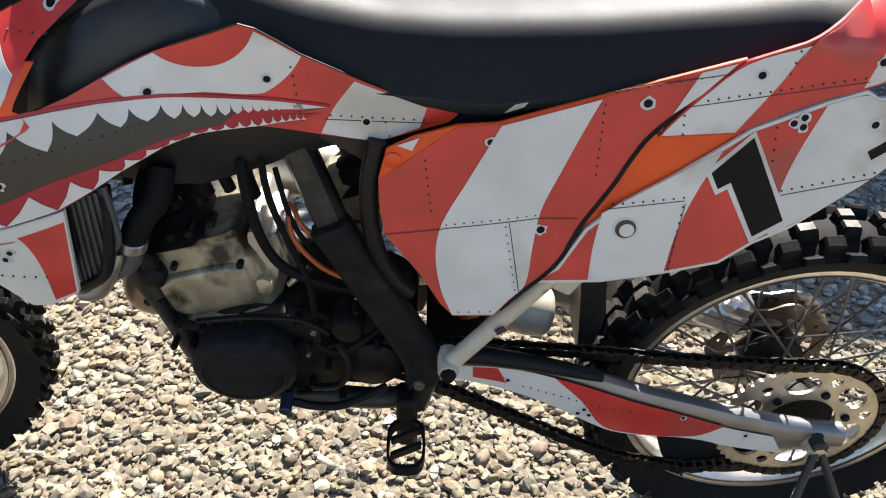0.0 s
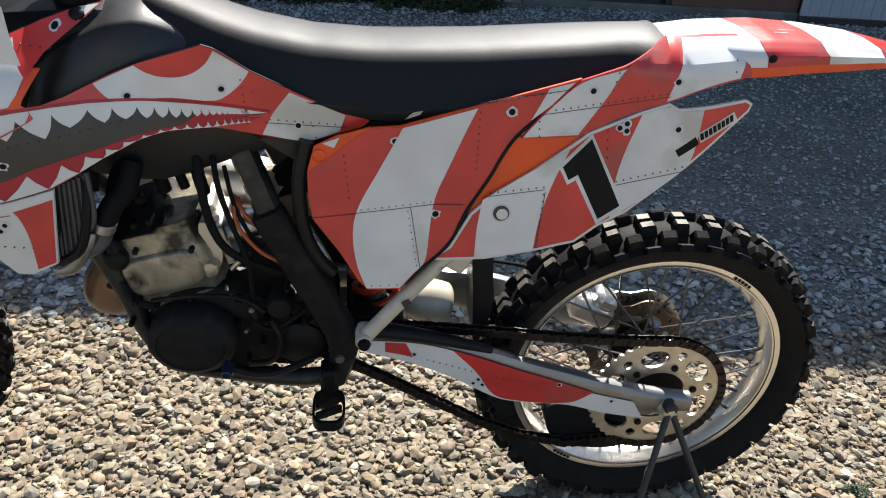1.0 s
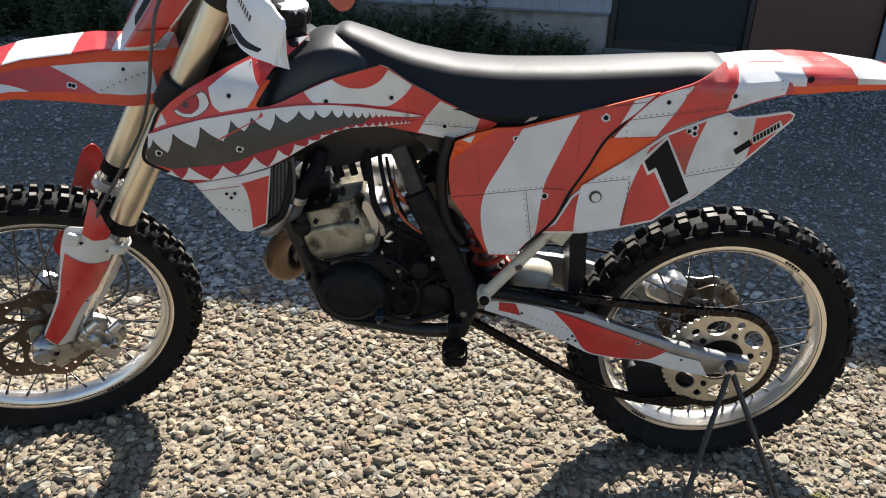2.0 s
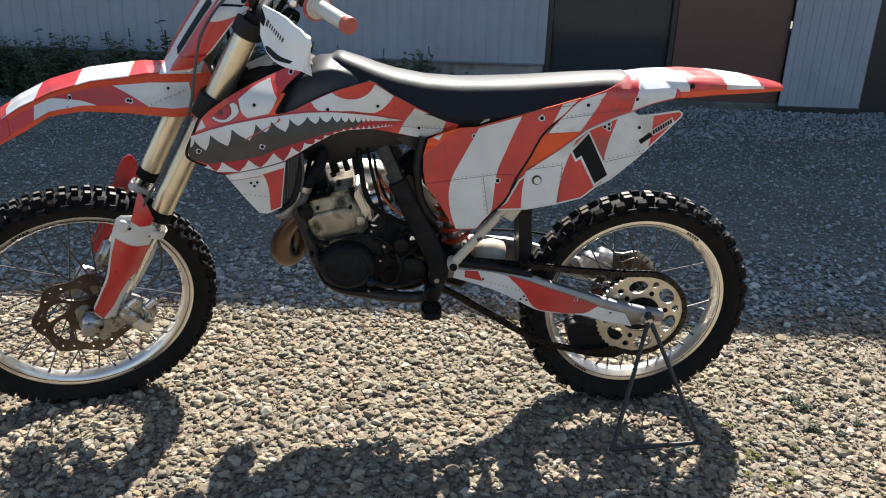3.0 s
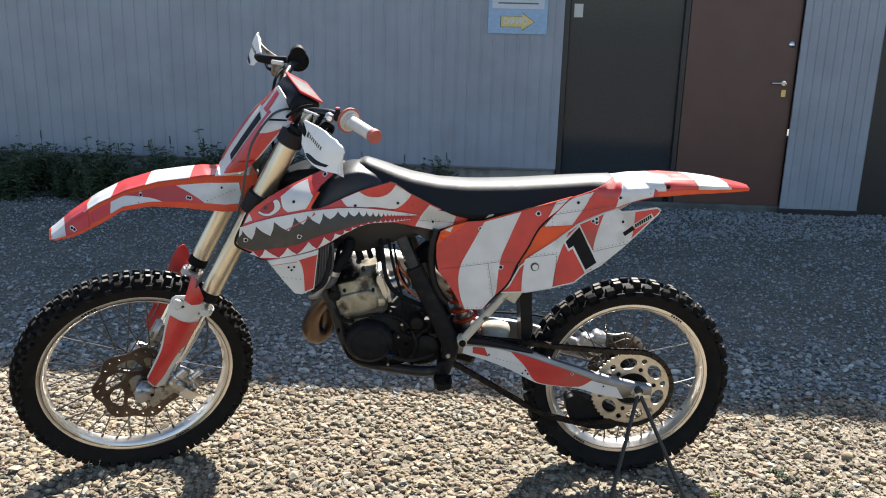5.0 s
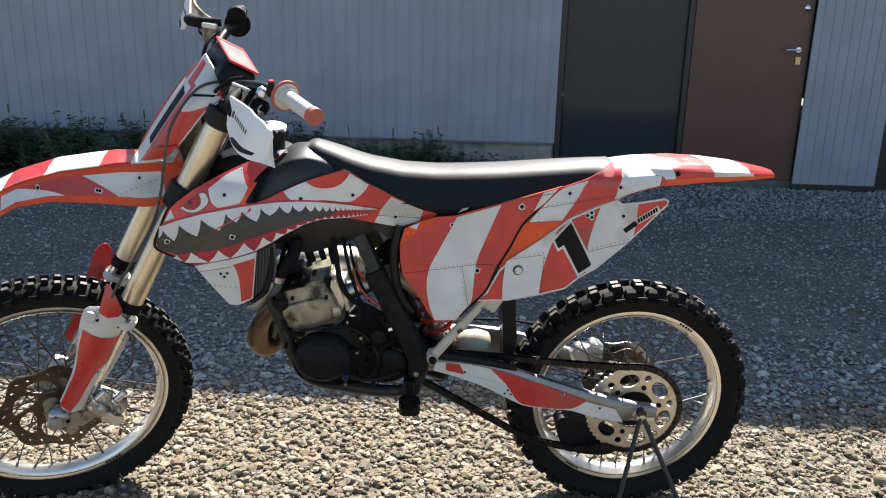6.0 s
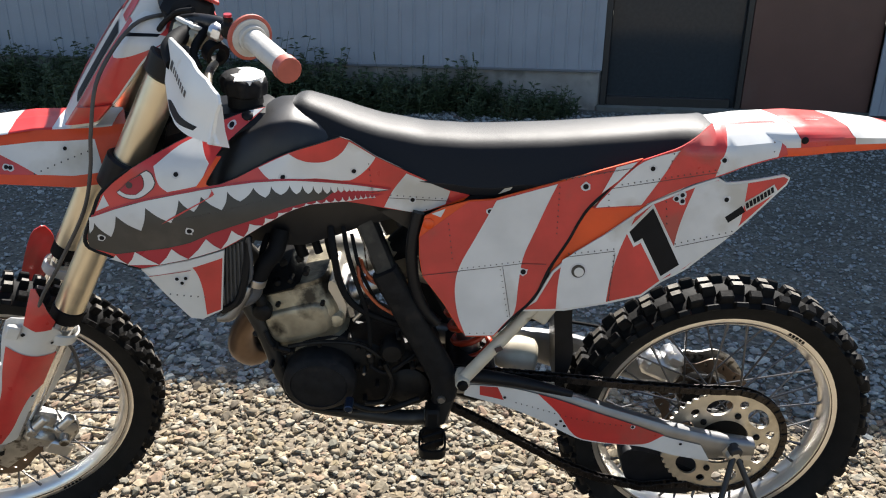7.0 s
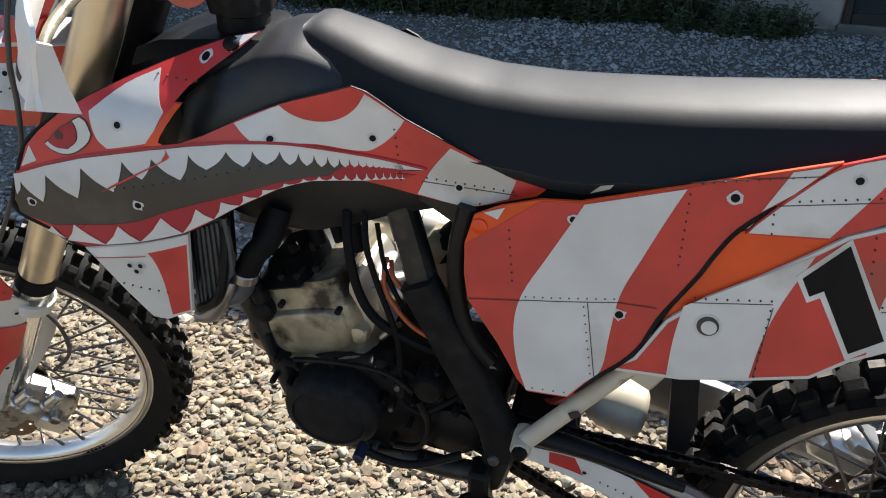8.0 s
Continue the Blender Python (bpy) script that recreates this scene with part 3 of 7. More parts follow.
def wheel(name, c, radius, rim_r, rim_half, tyre_half, lugs, rear, m, label):
    hub = new(name)
    hub.parent = bike
    hub.empty_display_size = 0.05
    hub.matrix_basis = (m or Matrix()) @ Matrix.Translation(c)
    tagged(hub, label)
    o = (0, 0, 0)
    part("tyre", tyre_shape(o, radius, rim_r, tyre_half, lugs, rear), "rubber", hub, "black knobbly tyre, worn and dusty")
    blocks, dusty = knob_shape(o, radius, tyre_half, lugs, rear)
    tread = part("tread", blocks, "knob", hub, "square worn rubber tread blocks with dusty tops", smooth=0)
    tread.data.materials.append(M["tread_dust"])
    for i, top in enumerate(dusty):
        if top:
            tread.data.polygons[26 * i + 13].material_index = 1
    part("rim", rim_shape(o, rim_r, rim_half), "rim", hub, "dull silver aluminium rim with scuffs")
    part("rim_groove", Geo().lathe([(rim_r - 0.0135, -rim_half * 1.02 - 0.0008), (rim_r - 0.0143, -rim_half - 0.0008), (rim_r - 0.0143, -rim_half * 0.7), (rim_r - 0.0135, -rim_half * 0.7)], None, 96, closed=True), "bronze", hub, "dark line round the rim")
    hw, hr = (0.045, 0.030) if rear else (0.036, 0.026)
    part("wheel_hub", Geo().lathe([(0.012, -hw - 0.03), (hr, -hw - 0.03), (hr + 0.004, -hw - 0.008), (hr + 0.022, -hw - 0.004), (hr + 0.022, -hw + 0.004), (hr, -hw + 0.012), (hr - 0.004, 0), (hr, hw - 0.012),
                                   (hr + 0.022, hw - 0.004), (hr + 0.022, hw + 0.004), (hr + 0.004, hw + 0.008), (hr, hw + 0.03), (0.012, hw + 0.03)], None, 36), "cast" if not rear else "cast_dark", hub, "cast hub")
    kinds = []
    for side in (-1, 1):
        for turn in (-1, 1):
            a = turn * radians(62)
            start = Vector((math.sin(a) * (hr + 0.016), side * hw, math.cos(a) * (hr + 0.016)))
            end = Vector((0, side * 0.006, rim_r - 0.030))
            g = Geo().rod(start, end, 0.0022, seg=6).rod(end - (end - start).normalized() * 0.016, end, 0.0036, seg=6)
            kinds.append(mesh_of("spoke", g, M["spoke"]))
    for i in range(36):
        part("spoke", kinds[i % 4], "spoke", hub, m=Matrix.Rotation(2 * math.pi * i / 36, 4, "Y"))
    for k in range(2):
        a0 = radians(62 if rear else 118) + k * math.pi
        g = Geo()
        for j in range(5):
            a = a0 - j * 0.035
            lo, hi, w = rim_r - 0.0115, rim_r - 0.0055, 0.012
            q = [((r_) * math.cos(a + d), -rim_half - 0.0012, (r_) * math.sin(a + d)) for r_, d in ((lo, -w), (lo, w), (hi, w), (hi, -w))]
            g.add(q, [(0, 1, 2, 3)])
        part("rim_sticker", g, "black_vinyl", hub, "small dark marking bars on the rim", smooth=0)
    return hub


def ring_points(r, n, c=(0.0, 0.0), wave=None):
    return [(c[0] + (wave(i) if wave else r) * math.cos(2 * math.pi * i / n), c[1] + (wave(i) if wave else r) * math.sin(2 * math.pi * i / n)) for i in range(n)]


def pierced(outer, holes, y0, y1):
    """A flat plate with holes cut through it, in x and z."""
    bm = bmesh.new()
    edges_ = []
    for loop in [outer] + holes:
        vs = [bm.verts.new((x, y0, z)) for x, z in loop]
        edges_ += [bm.edges.new((vs[i], vs[(i + 1) % len(vs)])) for i in range(len(vs))]
    bmesh.ops.triangle_fill(bm, edges=edges_, use_beauty=True)
    made = bmesh.ops.extrude_face_region(bm, geom=bm.faces[:])
    for v in [e for e in made["geom"] if isinstance(e, bmesh.types.BMVert)]:
        v.co.y = y1
    bmesh.ops.recalc_face_normals(bm, faces=bm.faces)
    return bm


def wave_disc(r, inner, waves, y):
    """A scalloped brake disc: a wavy slotted ring on thin curved arms."""
    n = 144
    outer = ring_points(r, n, wave=lambda i: r * (1 - 0.055 * (1 + math.cos(waves * 2 * math.pi * i / n))))
    holes = [ring_points(0.036, 24)]
    gap = 2 * math.pi / waves
    for k in range(waves):
        a = gap * k
        mid, half = 0.5 * (inner + 0.046), 0.5 * (inner - 0.056)
        hole = []
        for t in (2 * math.pi * q / 22 for q in range(22)):
            u, v = math.copysign(abs(math.cos(t)) ** 0.7, math.cos(t)), math.copysign(abs(math.sin(t)) ** 0.7, math.sin(t))
            ang = a + 0.40 * gap * u + 0.22 * v
            hole.append(((mid + half * v) * math.cos(ang), (mid + half * v) * math.sin(ang)))
        holes.append(hole)
        for d in (-0.26, 0.0, 0.26):
            b = a + 0.5 * gap + d * gap
            q = inner + 0.011 + 0.004 * math.cos(d * 9)
            holes.append([(q * math.cos(b) + 0.0055 * math.cos(t) * math.cos(b + 0.7) - 0.0026 * math.sin(t) * math.sin(b + 0.7), q * math.sin(b) + 0.0055 * math.cos(t) * math.sin(b + 0.7) + 0.0026 * math.sin(t) * math.cos(b + 0.7)) for t in (2 * math.pi * e / 10 for e in range(10))])
    return pierced(outer, holes, y - 0.002, y + 0.002)


FRONT_AXLE, REAR_AXLE = (-0.792, 0, 0.337), (0.752, 0, 0.326)
front_wheel = wheel("front_wheel", FRONT_AXLE, 0.358, 0.2895, 0.024, 0.045, 38, False, STEER, "spoked front wheel with silver rim")
rear_wheel = wheel("rear_wheel", REAR_AXLE, 0.337, 0.267, 0.030, 0.057, 34, True, None, "spoked rear wheel with silver rim")
part("brake_disc", wave_disc(0.136, 0.104, 7, -0.062), "disc", front_wheel, "wavy dark steel brake disc")
part("brake_disc", wave_disc(0.106, 0.080, 7, 0.068), "disc", rear_wheel, "wavy dark steel brake disc")
part("front_axle", Geo().lathe([(0.010, -0.135), (0.017, -0.135), (0.019, -0.131), (0.019, -0.108), (0.012, -0.105), (0.012, 0.135), (0.009, 0.137)], None, 28), "alu", front_wheel, "bright turned axle end")


def sprocket_shape(r, y):
    """A toothed ring with large and small lightening holes."""
    outer = ring_points(r, 200, wave=lambda i: r + (0.002 if i % 4 in (1, 2) else -0.002))
    holes = [ring_points(0.056, 48)]
    for k in range(6):
        a = 2 * math.pi * (k + 0.3) / 6
        q = 0.5 * (0.066 + r - 0.014)
        holes.append([(q * math.cos(a) + 0.0275 * math.cos(t) * -math.sin(a) + 0.0195 * math.sin(t) * math.cos(a), -(q * math.sin(a) + 0.0275 * math.cos(t) * math.cos(a) + 0.0195 * math.sin(t) * math.sin(a))) for t in (2 * math.pi * j_ / 20 for j_ in range(20))])
        b = a + math.pi / 6
        holes.append(ring_points(0.0095, 14, (0.100 * math.cos(b), -0.100 * math.sin(b))))
    return pierced(outer, holes, y - 0.0028, y + 0.0028)


SPR = 0.128
part("sprocket", sprocket_shape(SPR, -0.088), "sprocket", rear_wheel, "drilled aluminium chainring with dusty teeth")
part("sprocket_carrier", Geo().lathe([(0.02, -0.084), (0.054, -0.084), (0.058, -0.078), (0.050, -0.045), (0.02, -0.036)], None, 40), "cast_dark", rear_wheel, "dark sprocket carrier")
for k in range(6):
    a = 2 * math.pi * (k + 0.8) / 6
    part("sprocket_bolt", Geo().lathe([(0.0, -0.0965), (0.005, -0.0965), (0.007, -0.094), (0.007, -0.088)], None, 8), "cast_dark", rear_wheel, m=pose(0.071 * math.cos(a), 0, -0.071 * math.sin(a)))


# chain
def chain_line():
    """The closed way of the chain round both sprockets, as points at even steps."""
    cx, cz = REAR_AXLE[0], REAR_AXLE[2]
    pts = [(0.125, 0.502), (0.25, 0.493), (0.40, 0.480), (0.55, 0.464), (0.68, 0.455)]
    for i in range(25):
        a = radians(88 - i * 8.6)
        pts.append((cx + SPR * math.cos(a), cz + SPR * math.sin(a)))
    pts += [(0.60, 0.2), (0.50, 0.225), (0.42, 0.262), (0.31, 0.330), (0.215, 0.388), (0.14, 0.43)]
    for i in range(7):
        a = radians(-70 - i * 32)
        pts.append((0.115 + 0.034 * math.cos(a), 0.468 + 0.034 * math.sin(a)))
    pts.append(pts[0])
    out, left = [], 0.0
    gap = 0.01588
    for p, q in zip(pts, pts[1:]):
        d = math.dist(p, q)
        while left <= d:
            t = left / d
            out.append((p[0] + (q[0] - p[0]) * t, p[1] + (q[1] - p[1]) * t))
            left += gap
        left -= d
    return out


def chain_shape():
    g = Geo()
    pts = chain_line()
    for i, p in enumerate(pts):
        q = pts[(i + 1) % len(pts)]
        a = math.degrees(math.atan2(q[1] - p[1], q[0] - p[0]))
        mid = ((p[0] + q[0]) / 2, (p[1] + q[1]) / 2)
        wide = 0.0075 if i % 2 else 0.0052
        for s in (-1, 1):
            g.box((0.0235, 0.0019, 0.0146 if i % 2 else 0.0156), pose(mid[0], -0.086 + s * wide, mid[1], 0, -a, 0), 0.3)
        g.lathe([(0.0, -0.0095), (0.0034, -0.0095), (0.0048, -0.0045), (0.0048, 0.0045), (0.0034, 0.0095), (0.0, 0.0095)], pose(p[0], -0.086, p[1]), 8)
    return g


part("chain", chain_shape(), "chain", bike, "oily dark roller chain")

# swingarm
SW_TOP = [(0.14, 0.505), (0.21, 0.492), (0.305, 0.486), (0.381, 0.476), (0.449, 0.459), (0.554, 0.424), (0.620, 0.402), (0.687, 0.384), (0.739, 0.372), (0.80, 0.362)]
SW_LOW = [(0.14, 0.445), (0.205, 0.450), (0.299, 0.421), (0.358, 0.400), (0.430, 0.367), (0.460, 0.360), (0.565, 0.350), (0.632, 0.330), (0.712, 0.314), (0.80, 0.322)]


def arm_side(x):
    return 0.110 + 0.030 * step(0.25, 0.5, x)


def swing_skin(x, z):
    return -arm_side(x) - 0.002


swingarm = None
for side in (-1, 1):
    rings = []
    for i in range(23):
        x = 0.14 + 0.66 * i / 22
        zt, zb, y = along(SW_TOP, x), along(SW_LOW, x), arm_side(x)
        zm, h, w = (zt + zb) / 2, (zt - zb) / 2 - 0.001, 0.016
        rings.append([(x, side * (y - w + w * math.copysign(abs(math.cos(a)) ** 0.6, math.cos(a))), zm + h * math.copysign(abs(math.sin(a)) ** 0.7, math.sin(a))) for a in (2 * math.pi * k / 16 for k in range(16))])
    arm = part("swingarm" if side < 0 else "swingarm_right_leg", Geo().loft(rings), "swingarm", bike, "satin aluminium swingarm leg" if side < 0 else "satin aluminium swingarm leg on the far side")
    if side < 0:
        swingarm = arm
part("cross_brace", Geo().box((0.10, 0.20, 0.06), pose(0.22, 0, 0.468), 0.25), "cast_dark", swingarm)
guard = [(x, z - 0.013 - 0.012 * step(0.3, 0.5, x)) for x, z in SW_TOP[1:8]] + [(x, z + 0.004) for x, z in reversed(SW_LOW[1:9])]
decal("swingarm_sticker", guard, swing_skin, "white", swingarm, 1, "white riveted swingarm sticker")
decal("red_stripe", [(0.236, 0.476), (0.272, 0.474), (0.286, 0.444), (0.237, 0.455)], swing_skin, "red", swingarm, 2)
decal("red_stripe", [(0.352, 0.466), (0.400, 0.456), (0.500, 0.425), (0.609, 0.383), (0.568, 0.360), (0.470, 0.366), (0.430, 0.376), (0.395, 0.424)], swing_skin, "red", swingarm, 2)
for p in ((0.543, 0.403), (0.287, 0.451), (0.392, 0.398), (0.400, 0.408), (0.408, 0.397), (0.645, 0.362)):
    bullet_hole(*p, swing_skin, swingarm, 0.0048)
part("rivets", dots(row((0.31, 0.44), (0.42, 0.418)) + row((0.42, 0.418), (0.52, 0.406)), swing_skin, 0.0014, 0.0018), "rivet", swingarm, smooth=0)
part("axle_block", Geo().box((0.075, 0.022, 0.040), pose(0.764, -0.128, 0.338, 0, 6, 0), 0.2), "alu", swingarm, "aluminium axle block")
part("axle_nut", Geo().lathe([(0.006, -0.160), (0.014, -0.158), (0.016, -0.152), (0.016, -0.142), (0.021, -0.141), (0.021, -0.136)], pose(0.755, 0, 0.340), 6), "steel", swingarm)
part("chain_guide", Geo().plate(rounded([(0.545, 0.285), (0.59, 0.29), (0.66, 0.262), (0.735, 0.225), (0.742, 0.195), (0.70, 0.168), (0.60, 0.178), (0.56, 0.215)], 0.22, 2), -0.075, -0.028), "black_plastic", bike, "black chain guide")
part("chain_slider", Geo().tube([(0.15, -0.108, 0.503), (0.24, -0.108, 0.496), (0.33, -0.114, 0.484), (0.42, -0.122, 0.466)], [0.016, 0.015, 0.012, 0.007]), "black_plastic", bike, "black rubbing strip")

# frame
def spar_ring(x, z, y, wide, deep):
    """A rounded box section across the slanted side spar."""
    return [(x + 0.90 * wide * px_, y + deep * py_, z + 0.44 * wide * px_) for px_, py_ in ((-0.5, -0.25), (-0.36, -0.5), (0.36, -0.5), (0.5, -0.25), (0.5, 0.3), (0.36, 0.5), (-0.36, 0.5), (-0.5, 0.3))]


SPAR = [(0.002, 0.826), (0.014, 0.802), (0.060, 0.708), (0.100, 0.626), (0.140, 0.545), (0.166, 0.490), (0.166, 0.440), (0.150, 0.38)]
chassis = part("chassis", Geo().loft([spar_ring(x, z, -0.106 + 0.050 * step(0.70, 0.80, z), 0.040 if i < 6 else 0.052, 0.030) for i, (x, z) in enumerate(SPAR)]), "frame_worn", bike, "black painted steel frame", smooth=50)
for s in (-1, 1):
    part("cradle_tube", Geo().tube([(-0.30, s * 0.03, 0.86), (-0.275, s * 0.05, 0.76), (-0.250, s * 0.07, 0.69), (-0.212, s * 0.082, 0.635), (-0.180, s * 0.086, 0.560), (-0.155, s * 0.088, 0.478), (-0.112, s * 0.088, 0.416), (-0.02, s * 0.088, 0.393), (0.08, s * 0.09, 0.380), (0.145, s * 0.09, 0.385)], 0.0165, 12), "frame_worn", chassis)
part("main_spar", Geo().loft([spar_ring(x, z, 0.106, 0.040, 0.030) for x, z in SPAR]), "frame", chassis, smooth=50)
part("backbone", Geo().tube([(-0.33, 0, 0.93), (-0.2, 0, 0.90), (-0.05, 0, 0.86), (0.05, 0, 0.83)], 0.022, 12), "black_plastic", chassis)
part("head_gusset", Geo().loft([[(x, y * w, z) for y, z in ((-1, lo), (-1, hi - 0.02), (-0.7, hi), (0.7, hi), (1, hi - 0.02), (1, lo))] for x, w, lo, hi in ((-0.345, 0.055, 0.84, 0.975), (-0.30, 0.095, 0.80, 0.975), (-0.25, 0.105, 0.79, 0.965))]), "black_plastic", chassis, "black gusset behind the steering head")
part("head_tube", Geo().rod(HEAD - FORK * 0.10, HEAD + FORK * 0.12, 0.033, seg=20), "frame", chassis)
cover = [spar_ring(x, z, -0.108, w, 0.034) for x, z, w in ((0.050, 0.728, 0.049), (0.054, 0.720, 0.051), (0.075, 0.677, 0.050), (0.105, 0.616, 0.053), (0.135, 0.555, 0.052), (0.160, 0.503, 0.054), (0.168, 0.470, 0.056), (0.164, 0.440, 0.056))]
part("spar_cover", Geo().loft(cover), "matte_black", chassis, "matte black rubbery frame guard", smooth=50)
for x, z in ((0.160, 0.452), (0.135, 0.405)):
    part("frame_bolt", Geo().lathe([(0, -0.131), (0.007, -0.131), (0.009, -0.127), (0.009, -0.10)], pose(x, 0, z), 8), "steel", chassis)
strut = part("subframe", Geo().rod((0.198, -0.135, 0.503), (0.335, -0.120, 0.668), 0.0128, 0.0120, 14), "cream", bike, "cream painted subframe strut with scuffs")
part("subframe_bolt", Geo().lathe([(0, -0.161), (0.008, -0.161), (0.011, -0.156), (0.011, -0.14)], pose(0.200, 0, 0.505), 8), "cast_dark", strut)
part("subframe_boss", Geo().lathe([(0.006, -0.153), (0.013, -0.151), (0.0145, -0.148), (0.0145, -0.11)], pose(0.200, 0, 0.505), 24), "cream", strut)
part("subframe_rail", Geo().tube([(0.12, -0.05, 0.86), (0.35, -0.055, 0.88), (0.60, -0.06, 0.93)], 0.011), "frame", strut)
part("strut_end", Geo().box((0.05, 0.02, 0.05), pose(0.345, -0.112, 0.655, 0, 30, 0), 0.2), "cream", strut)
part("strut_scuff", Geo().plate([(0.262, 0.575), (0.275, 0.583), (0.270, 0.590), (0.258, 0.584)], -0.1455, -0.1435), "seam", strut, smooth=0)

# engine
engine = part("engine", Geo().loft([[(-0.02 + rx * math.cos(a), y, 0.50 + rz * math.sin(a) - 0.10 * rx * math.cos(a)) for a in (2 * math.pi * k / 28 for k in range(28))] for y, rx, rz in ((-0.085, 0.110, 0.072), (-0.078, 0.122, 0.085), (0.07, 0.125, 0.085), (0.08, 0.11, 0.075))]), "cast_dark", bike, "two-stroke engine with dark crankcase and grey cylinder", m=Matrix.Translation((-0.012, 0, -0.012)) @ Matrix.Diagonal((1, 1.15, 1, 1)))
part("gearbox", Geo().loft([[(0.085 + rx * math.cos(a), y, 0.475 + rz * math.sin(a)) for a in (2 * math.pi * k / 24 for k in range(24))] for y, rx, rz in ((-0.07, 0.075, 0.06), (-0.062, 0.085, 0.07), (0.07, 0.085, 0.07))]), "cast_dark", engine)
cyl_m = pose(-0.106, -0.005, 0.636, 0, -15, 0)
def oval(rx, ry, n=32, power=0.6):
    return [(rx * math.copysign(abs(math.cos(a)) ** power, math.cos(a)), ry * math.copysign(abs(math.sin(a)) ** power, math.sin(a))) for a in (2 * math.pi * k / n for k in range(n))]


def boxy(rx, ry):
    return oval(rx, ry, 40, 0.38)


part("cylinder", Geo().loft([[(x, y, z) for x, y in boxy(rx, ry)] for z, rx, ry in ((-0.084, 0.074, 0.076), (-0.070, 0.076, 0.078), (-0.064, 0.070, 0.072), (-0.048, 0.072, 0.075), (-0.030, 0.076, 0.080), (-0.010, 0.077, 0.081), (0.012, 0.074, 0.077), (0.036, 0.070, 0.073), (0.048, 0.068, 0.071), (0.050, 0.072, 0.074), (0.060, 0.072, 0.074))]), "cast", engine, "grimy grey cast cylinder", m=cyl_m, smooth=38)
part("cylinder_step", Geo().loft([[(x * k - 0.004, y, z * k - 0.018) for x, z in oval(0.058, 0.034, 36, 0.5)] for y, k in ((-0.076, 1.08), (-0.082, 1.0), (-0.0835, 0.92), (-0.084, 0.6))]), "cast", engine, m=cyl_m, smooth=40)
part("cylinder_base", Geo().box((0.145, 0.15, 0.018), cyl_m @ pose(0.004, 0, -0.078), 0.25), "cast_dark", engine)
part("cylinder_head", Geo().box((0.084, 0.152, 0.042), cyl_m @ pose(-0.020, -0.005, 0.066), 0.34, 0.78), "cast_dark", engine, "dark cylinder head")
for dx in (-0.045, 0.0, 0.045):
    part("head_bolt", Geo().lathe([(0, 0.012), (0.006, 0.012), (0.008, 0.008), (0.008, 0)], cyl_m @ pose(dx * 0.75 - 0.006, -0.040, 0.090, 90, 0, 0), 6), "cast_dark", engine)
for x, z in ((-0.118, 0.706), (-0.088, 0.722), (-0.142, 0.700)):
    part("head_boss", Geo().lathe([(0.002, -0.080), (0.004, -0.080), (0.0062, -0.078), (0.0062, -0.06)], pose(x, 0, z), 14), "cast_dark", engine)
part("spark_plug_cap", Geo().tube([(-0.105, 0, 0.76), (-0.10, 0, 0.80), (-0.075, 0.005, 0.825)], [0.012, 0.011, 0.006]), "hose", engine)
for dx, dz in ((-0.028, -0.025), (0.026, -0.03), (-0.03, 0.026), (-0.055, -0.045), (0.055, 0.03)):
    part("cover_bolt", Geo().lathe([(0, -0.0885), (0.0030, -0.0885), (0.0048, -0.087), (0.0048, -0.07)], pose(-0.113 + dx, 0, 0.632 + dz), 8), "cast_dark", engine)
part("power_valve_cover", Geo().lathe([(0.004, -0.098), (0.013, -0.097), (0.018, -0.092), (0.018, -0.07)], pose(-0.172, 0, 0.645), 20), "cast_dark", engine)
for i in range(3):
    part("stud", Geo().rod((-0.192 + i * 0.006, -0.07, 0.67 - i * 0.035), (-0.207 + i * 0.006, -0.078, 0.655 - i * 0.035), 0.006, seg=8), "cast_dark", engine)
part("ignition_cover", Geo().lathe([(0.0, -0.128), (0.045, -0.128), (0.050, -0.1265), (0.0515, -0.1285), (0.054, -0.1265), (0.061, -0.124), (0.066, -0.117), (0.066, -0.08)], pose(-0.066, 0, 0.506) @ Matrix.Diagonal((1.08, 1, 0.94, 1)), 44), "matte_black", engine, "smooth black ignition cover")
for k in range(5):
    a = 2 * math.pi * k / 5 + 0.3
    part("cover_bolt", Geo().lathe([(0, -0.104), (0.003, -0.104), (0.005, -0.101), (0.005, -0.09)], pose(-0.066 + 0.076 * math.cos(a), 0, 0.506 + 0.074 * math.sin(a)), 8), "cast_dark", engine)
part("case_shield", Geo().tube([(-0.150, -0.085, 0.50), (-0.130, -0.09, 0.447), (-0.085, -0.092, 0.425), (-0.03, -0.092, 0.418), (0.03, -0.09, 0.42)], 0.004, 8), "cast_dark", engine)
part("sprocket_cover", Geo().lathe([(0.0, -0.094), (0.03, -0.093), (0.042, -0.086), (0.044, -0.06)], pose(0.105, 0, 0.475), 24), "cast_dark", engine)
part("clutch_slave", Geo().lathe([(0.0, -0.108), (0.018, -0.106), (0.024, -0.098), (0.024, -0.07)], pose(0.075, 0, 0.565), 20), "cast_dark", engine)
part("carburettor", Geo().box((0.07, 0.06, 0.085), pose(0.080, 0.0, 0.715, 0, -10, 0), 0.25), "cast", engine, "cast carburettor body")
part("carburettor_bowl", Geo().lathe([(0.015, -0.03), (0.026, -0.026), (0.028, 0), (0.028, 0.02)], pose(0.085, 0, 0.66, 90, 0, 0), 18), "cast", engine)
part("intake_boot", Geo().tube([(0.05, 0, 0.70), (0.07, 0, 0.72), (0.11, 0, 0.755), (0.16, 0, 0.78)], [0.024, 0.03, 0.034, 0.04], 14), "hose", engine, "black intake boot")
